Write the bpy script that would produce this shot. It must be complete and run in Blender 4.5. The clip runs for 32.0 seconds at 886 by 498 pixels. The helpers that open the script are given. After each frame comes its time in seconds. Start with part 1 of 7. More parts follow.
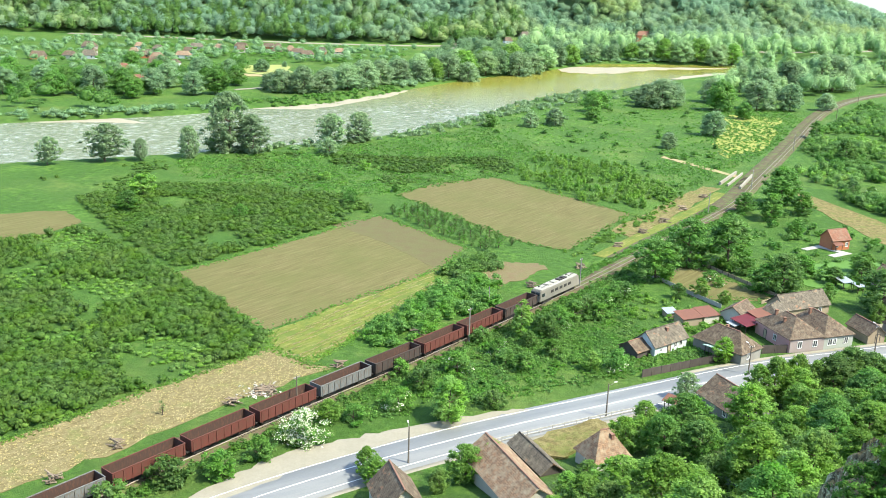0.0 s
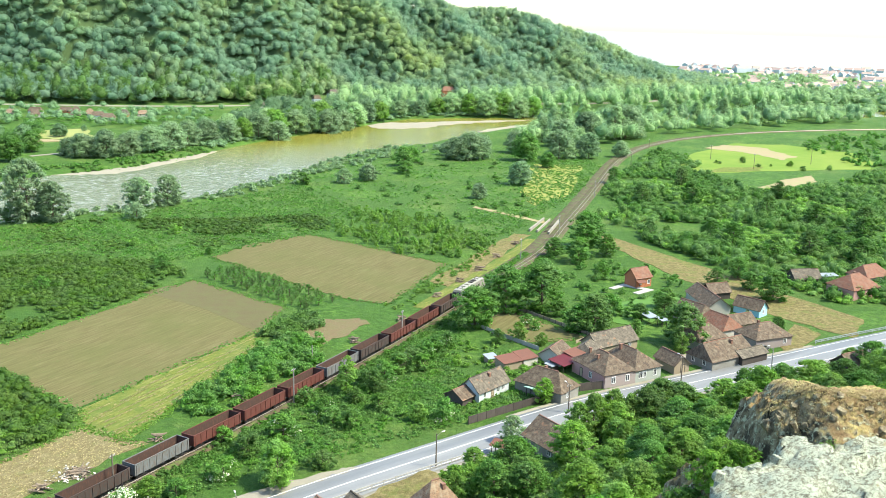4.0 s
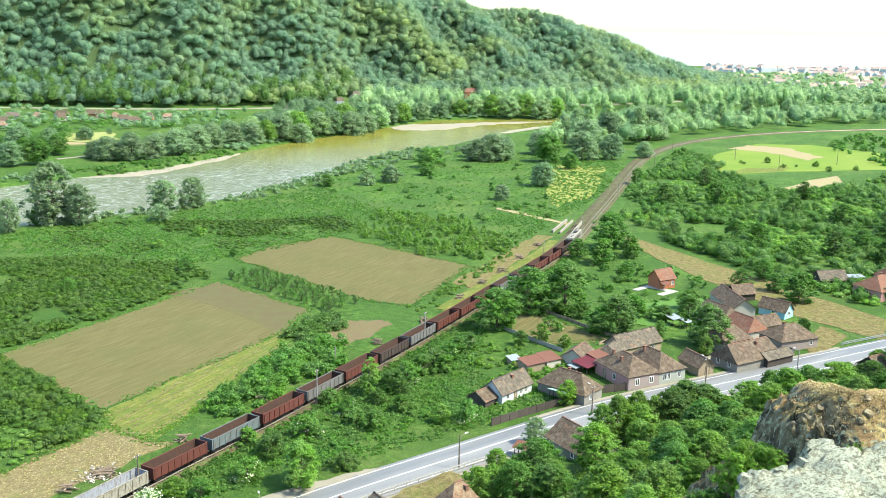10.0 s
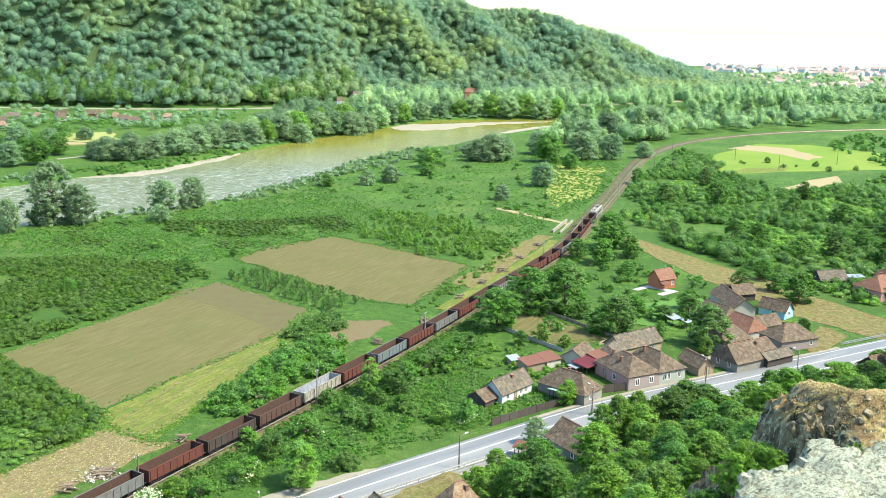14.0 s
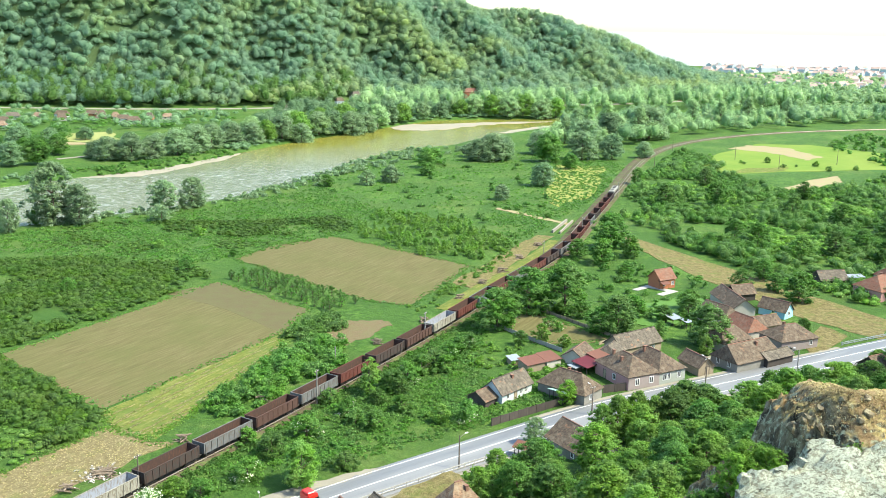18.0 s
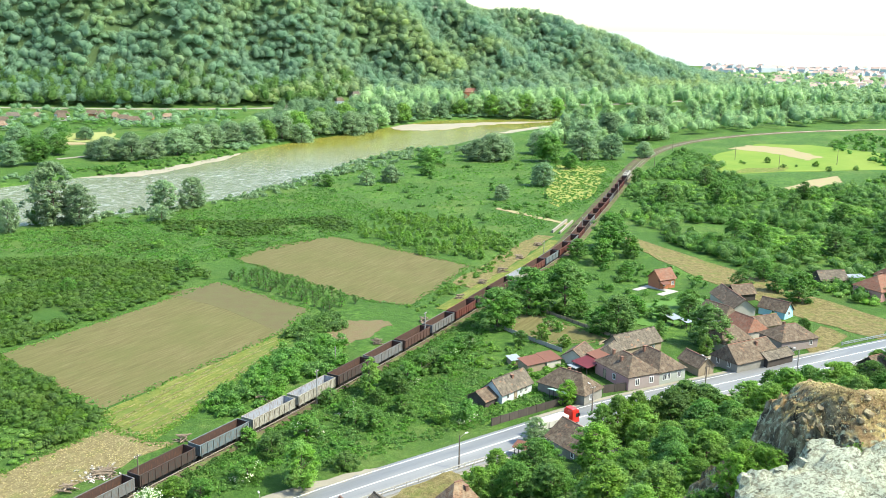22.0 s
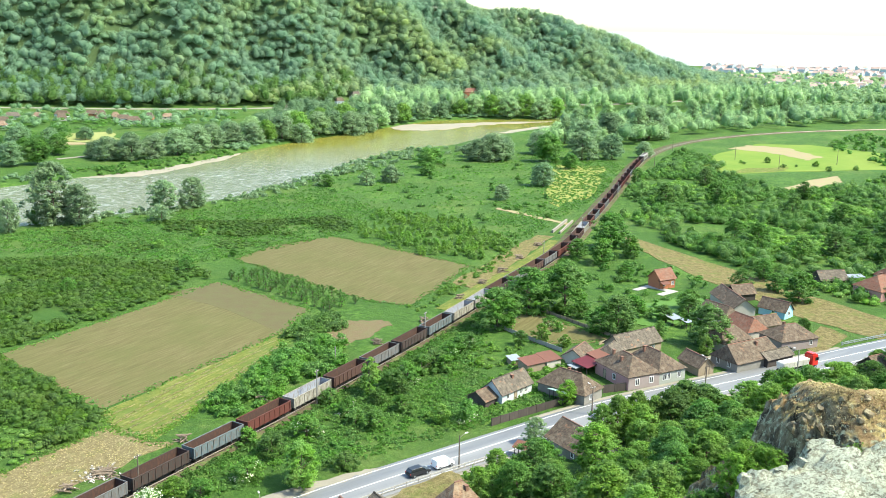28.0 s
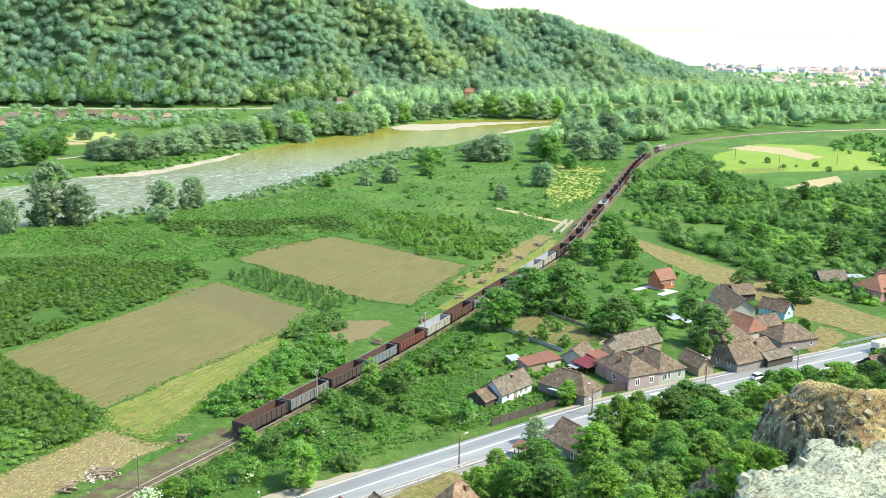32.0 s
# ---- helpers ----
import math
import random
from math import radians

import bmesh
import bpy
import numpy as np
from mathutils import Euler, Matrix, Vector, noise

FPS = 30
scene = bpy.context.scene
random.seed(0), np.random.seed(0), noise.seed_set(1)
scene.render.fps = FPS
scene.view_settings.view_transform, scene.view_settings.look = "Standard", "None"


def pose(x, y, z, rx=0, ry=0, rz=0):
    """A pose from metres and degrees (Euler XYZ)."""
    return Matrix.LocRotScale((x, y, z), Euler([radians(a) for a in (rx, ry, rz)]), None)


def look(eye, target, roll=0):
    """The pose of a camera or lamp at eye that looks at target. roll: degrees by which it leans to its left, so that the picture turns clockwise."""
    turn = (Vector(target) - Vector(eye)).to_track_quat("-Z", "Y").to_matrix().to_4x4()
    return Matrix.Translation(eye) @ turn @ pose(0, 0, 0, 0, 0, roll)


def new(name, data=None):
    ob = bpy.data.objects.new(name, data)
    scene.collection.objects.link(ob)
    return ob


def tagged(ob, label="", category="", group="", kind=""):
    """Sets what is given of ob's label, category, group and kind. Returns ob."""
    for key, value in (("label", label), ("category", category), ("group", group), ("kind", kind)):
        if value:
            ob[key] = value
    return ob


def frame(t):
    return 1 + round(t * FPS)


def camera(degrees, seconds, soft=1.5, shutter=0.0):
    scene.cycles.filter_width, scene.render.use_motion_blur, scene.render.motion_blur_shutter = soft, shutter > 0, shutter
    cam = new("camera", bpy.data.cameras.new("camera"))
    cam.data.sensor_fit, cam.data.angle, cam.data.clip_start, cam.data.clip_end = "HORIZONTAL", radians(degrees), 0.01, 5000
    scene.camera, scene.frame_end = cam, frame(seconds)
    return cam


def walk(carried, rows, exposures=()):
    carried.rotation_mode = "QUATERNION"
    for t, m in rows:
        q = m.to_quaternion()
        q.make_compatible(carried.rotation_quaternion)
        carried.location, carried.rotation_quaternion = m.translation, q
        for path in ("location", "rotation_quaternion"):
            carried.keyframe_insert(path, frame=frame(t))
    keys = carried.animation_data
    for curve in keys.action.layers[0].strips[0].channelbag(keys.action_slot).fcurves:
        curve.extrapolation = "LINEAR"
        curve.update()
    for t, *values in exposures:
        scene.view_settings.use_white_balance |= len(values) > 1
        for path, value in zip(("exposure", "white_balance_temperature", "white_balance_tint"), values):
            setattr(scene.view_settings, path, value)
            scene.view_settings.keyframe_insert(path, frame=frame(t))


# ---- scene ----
EYE = (0.0, 0.0, 78.02)


def aim(yaw, pitch, roll):
    """A pose on the tripod: degrees to the right of +y, degrees down, lean."""
    a, p = radians(yaw), radians(pitch)
    way = Vector((math.sin(a) * math.cos(p), math.cos(a) * math.cos(p), -math.sin(p)))
    return look(EYE, Vector(EYE) + way * 100, roll)


cam = camera(49.54, 32.0, soft=0.55)
walk(cam, [(t, aim(a, b, c)) for t, a, b, c in (
    (0.0, -9.636, 16.710, 1.919), (0.5, -8.262, 15.684, 1.989), (1.0, -6.808, 14.618, 1.742), (1.5, -5.144, 13.654, 1.616),
    (2.0, -3.616, 13.394, 1.672), (2.5, -2.176, 13.458, 1.590), (3.0, -0.707, 13.427, 1.389), (3.5, 0.780, 13.166, 1.357),
    (5.5, 1.843, 13.039, 1.495), (6.0, 1.856, 13.125, 1.478), (6.5, 1.841, 13.197, 1.485), (7.0, 1.828, 13.274, 1.459),
    (7.5, 0.136, 13.385, 1.086), (8.0, -0.149, 13.340, 1.007), (8.5, -0.100, 13.186, 1.020), (9.0, 0.0, 13.031, 1.048),
    (32.0, 0.0, 13.031, 1.048))], exposures=((0.0, 1.86, 6400, 2), (2.5, 1.79, 6400, 2), (4.5, 1.74, 6400, 2), (32.0, 1.74, 6400, 2)))

# ---- light ----
SUN_AZ, SUN_EL = 104.0, 52.0      # degrees to the right of +y, degrees up
world = bpy.data.worlds.new("world")
scene.world = world
world.use_nodes = True
sky = world.node_tree.nodes.new("ShaderNodeTexSky")
sky.sky_type, sky.sun_disc = "NISHITA", False
sky.sun_elevation, sky.sun_rotation = radians(SUN_EL), radians(SUN_AZ)
sky.air_density, sky.dust_density, sky.ozone_density = 1.0, 1.2, 1.0
world.node_tree.links.new(sky.outputs["Color"], world.node_tree.nodes["Background"].inputs["Color"])
world.node_tree.nodes["Background"].inputs["Strength"].default_value = 0.15
sun = new("sun", bpy.data.lights.new("sun", "SUN"))
sun.data.energy, sun.data.angle, sun.data.color = 3.0, radians(4), (1.0, 0.92, 0.76)
sun.matrix_world = look((math.sin(radians(SUN_AZ)) * math.cos(radians(SUN_EL)) * 100, math.cos(radians(SUN_AZ)) * math.cos(radians(SUN_EL)) * 100,
                         math.sin(radians(SUN_EL)) * 100), (0, 0, 0))

# ---- materials ----


class Mat:
    """A small builder of node materials; coordinates are metres in the object's space, or the world's."""

    def __init__(self, name, world_space=False):
        self.m = bpy.data.materials.new(name)
        self.m.use_nodes = True
        self.t = self.m.node_tree
        self.b = self.t.nodes["Principled BSDF"]
        self.out = self.t.nodes["Material Output"]
        if world_space:
            self.co = self.n("ShaderNodeNewGeometry").outputs["Position"]
        else:
            self.co = self.n("ShaderNodeTexCoord").outputs["Object"]

    def n(self, kind):
        return self.t.nodes.new(kind)

    def link(self, a, b):
        self.t.links.new(a, b)

    def noise(self, size, detail=3.0, rough=0.55, stretch=None, co=None):
        n = self.n("ShaderNodeTexNoise")
        n.inputs["Scale"].default_value = 1.0 / size
        n.inputs["Detail"].default_value, n.inputs["Roughness"].default_value = detail, rough
        co = co or self.co
        if stretch:
            m = self.n("ShaderNodeMapping")
            m.vector_type = "TEXTURE"
            m.inputs["Scale"].default_value = [1 / q for q in stretch[:3]]
            if len(stretch) > 3:
                m.inputs["Rotation"].default_value = (0, 0, radians(stretch[3]))
            self.link(co, m.inputs["Vector"])
            co = m.outputs["Vector"]
        self.link(co, n.inputs["Vector"])
        return n.outputs["Fac"]

    def ramp(self, fac, *stops):
        r = self.n("ShaderNodeValToRGB")
        e = r.color_ramp.elements
        while len(e) < len(stops):
            e.new(0.5)
        for i, (p, c) in enumerate(stops):
            e[i].position = p
            e[i].color = (*c, 1) if len(c) == 3 else c
        self.link(fac, r.inputs["Fac"])
        return r.outputs["Color"]

    def mix(self, fac, a, b, mode="MIX"):
        m = self.n("ShaderNodeMix")
        m.data_type, m.blend_type = "RGBA", mode
        for key, v in ((0, fac), (6, a), (7, b)):
            if hasattr(v, "is_output"):
                self.link(v, m.inputs[key])
            elif key == 0:
                m.inputs[0].default_value = v
            else:
                m.inputs[key].default_value = (*v, 1)
        return m.outputs[2]

    def colour(self, c):
        if hasattr(c, "is_output"):
            self.link(c, self.b.inputs["Base Color"])
        else:
            self.b.inputs["Base Color"].default_value = (*c, 1)
        return self

    def set(self, rough=0.8, metal=0.0, spec=0.3):
        self.b.inputs["Roughness"].default_value, self.b.inputs["Metallic"].default_value = rough, metal
        self.b.inputs["Specular IOR Level"].default_value = spec
        return self

    def bump(self, fac, strength=0.5, distance=0.05):
        b = self.n("ShaderNodeBump")
        b.inputs["Strength"].default_value, b.inputs["Distance"].default_value = strength, distance
        self.link(fac, b.inputs["Height"])
        self.link(b.outputs["Normal"], self.b.inputs["Normal"])
        return self

    def rand(self):
        return self.n("ShaderNodeObjectInfo").outputs["Random"]

    def island(self):
        return self.n("ShaderNodeNewGeometry").outputs["Random Per Island"]


def simple(name, a, b, size=0.6, rough=0.8, metal=0.0, spec=0.3, bump=0.3, dist=0.02, vary=0.0, stretch=None, dirt=None):
    """A surface between two colours at two scales, with relief."""
    k = Mat(name)
    f1, f2 = k.noise(size, 4.0, stretch=stretch), k.noise(size * 7, 2.0)
    c = k.mix(f1, a, b)
    c = k.mix(k.ramp(f2, (0.35, (0, 0, 0)), (0.7, (1, 1, 1))), c, k.mix(0.5, c, dirt or b))
    if vary:
        h = k.n("ShaderNodeHueSaturation")
        m = k.n("ShaderNodeMapRange")
        m.inputs["To Min"].default_value, m.inputs["To Max"].default_value = 1 - vary, 1 + vary
        k.link(k.rand(), m.inputs["Value"])
        k.link(m.outputs["Result"], h.inputs["Value"])
        k.link(c, h.inputs["Color"])
        c = h.outputs["Color"]
    k.colour(c).set(rough, metal, spec).bump(f1, bump, dist)
    return k.m


def leafy(name, dark, mid, light, glow=0.35, size=1.2, vary=0.22, sunny=None):
    """Foliage: leaf to leaf, clump to clump and plant to plant variation, light shining through."""
    k = Mat(name, True)
    c = k.ramp(k.island(), (0.0, dark), (0.5, mid), (1.0, light))
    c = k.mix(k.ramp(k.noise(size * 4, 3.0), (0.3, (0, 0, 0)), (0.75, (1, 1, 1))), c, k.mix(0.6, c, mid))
    # sunlit patches of the hillside, put into the leaf colour by broad noise
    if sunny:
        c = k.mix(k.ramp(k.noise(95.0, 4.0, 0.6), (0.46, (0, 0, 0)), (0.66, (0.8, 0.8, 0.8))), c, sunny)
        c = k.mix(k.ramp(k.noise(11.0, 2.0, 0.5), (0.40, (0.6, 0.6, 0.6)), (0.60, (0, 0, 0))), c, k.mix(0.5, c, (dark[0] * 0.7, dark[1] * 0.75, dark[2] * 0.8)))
    h = k.n("ShaderNodeHueSaturation")
    for key, lo, hi in (("Value", 1 - vary, 1 + vary), ("Hue", 0.48, 0.515), ("Saturation", 0.82, 1.26)):
        m = k.n("ShaderNodeMapRange")
        m.inputs["To Min"].default_value, m.inputs["To Max"].default_value = lo, hi
        k.link(k.rand() if key == "Value" else k.noise(size * (9 if key == "Hue" else 4), 1.0), m.inputs["Value"])
        k.link(m.outputs["Result"], h.inputs[key])
    c = k.mix(k.ramp(k.noise(size * 2.6, 2.0), (0.36, (1, 1, 1)), (0.64, (0, 0, 0))), c, k.mix(0.35, c, dark))
    k.link(c, h.inputs["Color"])
    c = h.outputs["Color"]
    k.colour(c).set(0.6, 0.0, 0.2).bump(k.noise(size * 0.55, 5.0, 0.7), 0.4, size * 0.3)
    t = k.n("ShaderNodeBsdfTranslucent")
    k.link(c, t.inputs["Color"])
    s = k.n("ShaderNodeMixShader")
    s.inputs[0].default_value = glow
    k.link(k.b.outputs["BSDF"], s.inputs[1])
    k.link(t.outputs["BSDF"], s.inputs[2])
    k.link(s.outputs["Shader"], k.out.inputs["Surface"])
    return k.m


def grass_material():
    k = Mat("meadow_grass", True)
    a = k.ramp(k.noise(2.2, 10.0, 0.8), (0.41, (0.022, 0.062, 0.010)), (0.5, (0.062, 0.145, 0.020)), (0.59, (0.145, 0.255, 0.045)))
    b = k.ramp(k.noise(13.0, 8.0, 0.75, (0.5, 1, 1, 60)), (0.40, (0.025, 0.07, 0.010)), (0.60, (0.10, 0.185, 0.026)))
    c = k.mix(0.38, a, b)
    c = k.mix(k.ramp(k.noise(45.0, 5.0, 0.7), (0.48, (0, 0, 0)), (0.66, (0.8, 0.8, 0.8))), c, k.mix(k.noise(1.2, 8.0, 0.8), (0.04, 0.085, 0.016), (0.20, 0.25, 0.065)))
    c = k.mix(k.ramp(k.noise(7.0, 8.0, 0.75), (0.57, (0, 0, 0)), (0.70, (0.75, 0.75, 0.75))), c, k.mix(k.noise(0.7, 4.0), (0.07, 0.095, 0.03), (0.18, 0.19, 0.08)))
    c = k.mix(k.ramp(k.noise(24.0, 6.0, 0.7), (0.44, (0.75, 0.75, 0.75)), (0.58, (0, 0, 0))), c, k.mix(k.noise(1.6, 8.0, 0.8), (0.025, 0.07, 0.012), (0.075, 0.155, 0.025)))
    xyz = k.n("ShaderNodeSeparateXYZ")
    k.link(k.co, xyz.inputs["Vector"])
    m = k.n("ShaderNodeMapRange")
    m.inputs["From Min"].default_value, m.inputs["From Max"].default_value = 1.0, 4.0
    k.link(xyz.outputs["Z"], m.inputs["Value"])
    c = k.mix(m.outputs["Result"], c, k.mix(k.noise(3.0, 6.0), (0.045, 0.08, 0.028), (0.08, 0.125, 0.042)))
    k.colour(k.mix(1.0, c, (0.86, 0.84, 0.88), "MULTIPLY")).set(0.9, 0, 0.15)
    k.bump(k.noise(0.9, 6.0, 0.75), 1.0, 0.6)
    return k.m


def tilled_material():
    k = Mat("tilled_soil", True)
    rows = k.noise(0.8, 8.0, 0.78, (0.07, 1.0, 1, 62))
    c = k.ramp(rows, (0.34, (0.078, 0.067, 0.027)), (0.5, (0.112, 0.098, 0.041)), (0.66, (0.148, 0.132, 0.062)))
    c = k.mix(k.ramp(k.noise(18.0, 6.0, 0.7), (0.40, (0, 0, 0)), (0.68, (0.8, 0.8, 0.8))), c, k.mix(rows, (0.076, 0.082, 0.026), (0.115, 0.112, 0.042)))
    c = k.mix(k.ramp(k.noise(1.6, 10.0, 0.85, (0.3, 1, 1, 62)), (0.55, (0, 0, 0)), (0.70, (0.6, 0.6, 0.6))), c, (0.085, 0.125, 0.036))
    c = k.mix(k.ramp(k.noise(0.4, 4.0, 0.8), (0.52, (0, 0, 0)), (0.72, (0.5, 0.5, 0.5))), c, (0.065, 0.056, 0.03))
    k.colour(c).set(0.95, 0, 0.1).bump(rows, 0.6, 0.1)
    return k.m


def mown_material():
    k = Mat("mown_meadow", True)
    rows = k.noise(0.9, 7.0, 0.75, (0.10, 1.0, 1, 62))
    c = k.ramp(k.noise(0.8, 8.0, 0.8), (0.36, (0.06, 0.09, 0.016)), (0.52, (0.115, 0.132, 0.026)), (0.66, (0.17, 0.17, 0.045)))
    c = k.mix(k.ramp(rows, (0.52, (0, 0, 0)), (0.62, (0.8, 0.8, 0.8))), c, k.mix(k.noise(0.5, 5.0, 0.75), (0.15, 0.145, 0.045), (0.33, 0.28, 0.12)))
    c = k.mix(k.ramp(k.noise(6.0, 6.0, 0.72), (0.48, (0, 0, 0)), (0.62, (0.85, 0.85, 0.85))), c, k.mix(k.noise(1.0, 8.0, 0.8), (0.045, 0.085, 0.015), (0.12, 0.145, 0.035)))
    k.colour(c).set(0.9, 0, 0.1).bump(rows, 0.6, 0.18)
    return k.m


def straw_material():
    k = Mat("cut_reeds", True)
    c = k.ramp(k.noise(0.8, 9.0, 0.82, (0.4, 1, 1, 60)), (0.34, (0.08, 0.064, 0.028)), (0.5, (0.155, 0.127, 0.06)), (0.66, (0.25, 0.21, 0.115)))
    c = k.mix(k.ramp(k.noise(5.0, 6.0, 0.7), (0.52, (0, 0, 0)), (0.68, (0.8, 0.8, 0.8))), c, k.mix(k.noise(0.6, 6.0, 0.8), (0.07, 0.10, 0.025), (0.20, 0.20, 0.07)))
    k.colour(c).set(0.9, 0, 0.1).bump(k.noise(0.8, 6.0, 0.7), 0.8, 0.25)
    return k.m


def ballast_material():
    k = Mat("brown_ballast", True)
    c = k.mix(k.noise(0.3, 6.0, 0.75), (0.045, 0.034, 0.021), (0.095, 0.072, 0.045))
    c = k.mix(k.ramp(k.noise(4.0, 6.0, 0.7), (0.42, (0, 0, 0)), (0.66, (0.8, 0.8, 0.8))), c, k.mix(k.noise(0.5, 5.0, 0.7), (0.05, 0.04, 0.03), (0.16, 0.135, 0.085)))
    c = k.mix(k.ramp(k.noise(3.0, 9.0, 0.8), (0.49, (0, 0, 0)), (0.58, (0.9, 0.9, 0.9))), c, k.mix(k.noise(0.5, 5.0, 0.75), (0.045, 0.08, 0.02), (0.12, 0.16, 0.04)))
    k.colour(c).set(0.95, 0, 0.15).bump(k.noise(0.2, 5.0, 0.7), 0.9, 0.06)
    return k.m


def asphalt_material():
    k = Mat("worn_asphalt", True)
    c = k.mix(k.noise(0.25, 4.0), (0.12, 0.124, 0.128), (0.17, 0.174, 0.178))
    c = k.mix(k.ramp(k.noise(5.0, 4.0, 0.6, (0.12, 1.2, 1, 38)), (0.45, (0, 0, 0)), (0.7, (1, 1, 1))), c, (0.205, 0.205, 0.20))
    k.colour(c).set(0.62, 0, 0.4).bump(k.noise(0.08, 2.0), 0.3, 0.01)
    return k.m


def water_material():
    k = Mat("river_water", True)
    xyz = k.n("ShaderNodeSeparateXYZ")
    k.link(k.co, xyz.inputs["Vector"])
    m = k.n("ShaderNodeMapRange")
    m.inputs["From Min"].default_value, m.inputs["From Max"].default_value = 650, 520
    k.link(xyz.outputs["Y"], m.inputs["Value"])
    rapid = m.outputs["Result"]
    body = k.mix(k.ramp(k.noise(60, 4.0), (0.4, (0, 0, 0)), (0.65, (1, 1, 1))), (0.17, 0.162, 0.026), (0.21, 0.198, 0.04))
    body = k.mix(rapid, body, (0.155, 0.165, 0.11))
    reach = k.ramp(k.noise(34.0, 3.0, 0.55, (0.35, 1, 1, 60)), (0.30, (0, 0, 0)), (0.52, (1, 1, 1)))
    # white water and the sky's glitter on ripples, both painted as pale streaks
    foam_glitter = k.ramp(k.noise(2.6, 8.0, 0.8, (0.75, 1, 1, 60)), (0.50, (0, 0, 0)), (0.68, (1, 1, 1)))
    k.colour(k.mix(k.mix(1.0, k.mix(1.0, foam_glitter, reach, "MULTIPLY"), rapid, "MULTIPLY"), body, (0.42, 0.46, 0.44)))
    k.set(0.16, 0, 0.5)
    k.b.inputs["IOR"].default_value = 1.33
    h = k.mix(0.5, k.noise(2.2, 5.0, 0.65, (1, 0.5, 1, 60)), k.noise(8.0, 3.0, 0.6))
    k.bump(h, 0.8, 0.55)
    return k.m


def roof_material(name, a, b, c):
    """Weathered clay tiles: courses of tiles, patches of lichen, replaced tiles."""
    k = Mat(name)
    w = k.n("ShaderNodeTexBrick")
    w.inputs["Scale"].default_value = 1.0
    w.inputs["Brick Width"].default_value, w.inputs["Row Height"].default_value = 0.34, 0.30
    w.inputs["Mortar Size"].default_value = 0.02
    w.inputs["Color1"].default_value, w.inputs["Color2"].default_value = (*a, 1), (*b, 1)
    w.inputs["Mortar"].default_value = (a[0] * 0.35, a[1] * 0.35, a[2] * 0.35, 1)
    m = k.n("ShaderNodeUVMap")
    k.link(m.outputs["UV"], w.inputs["Vector"])
    col = k.mix(k.ramp(k.noise(0.9, 4.0, 0.65), (0.45, (0, 0, 0)), (0.7, (1, 1, 1))), w.outputs["Color"], c)
    col = k.mix(k.ramp(k.noise(1.7, 3.0, 0.6), (0.63, (0, 0, 0)), (0.68, (0.7, 0.7, 0.7))), col, k.mix(k.noise(0.3, 2.0), (0.17, 0.085, 0.048), (0.27, 0.15, 0.09)))
    h = k.n("ShaderNodeHueSaturation")
    r = k.n("ShaderNodeMapRange")
    r.inputs["To Min"].default_value, r.inputs["To Max"].default_value = 0.6, 1.35
    k.link(k.noise(2.2, 6.0, 0.7), r.inputs["Value"])
    k.link(r.outputs["Result"], h.inputs["Value"])
    k.link(col, h.inputs["Color"])
    k.colour(h.outputs["Color"]).set(0.85, 0, 0.2).bump(w.outputs["Fac"], -0.5, 0.05)
    return k.m


def rough_material():
    """Dry slope grass: ochre and green blades, bare soil between them."""
    k = Mat("dry_slope_grass", True)
    c = k.ramp(k.noise(1.4, 9.0, 0.82), (0.36, (0.075, 0.064, 0.026)), (0.5, (0.15, 0.124, 0.052)), (0.64, (0.245, 0.205, 0.098)))
    c = k.mix(k.ramp(k.noise(5.0, 8.0, 0.75), (0.49, (0, 0, 0)), (0.64, (0.9, 0.9, 0.9))), c, k.mix(k.noise(0.7, 7.0, 0.8), (0.06, 0.095, 0.02), (0.17, 0.18, 0.05)))
    k.colour(c).set(0.95, 0, 0.1).bump(k.noise(1.1, 8.0, 0.75), 1.0, 0.5)
    return k.m


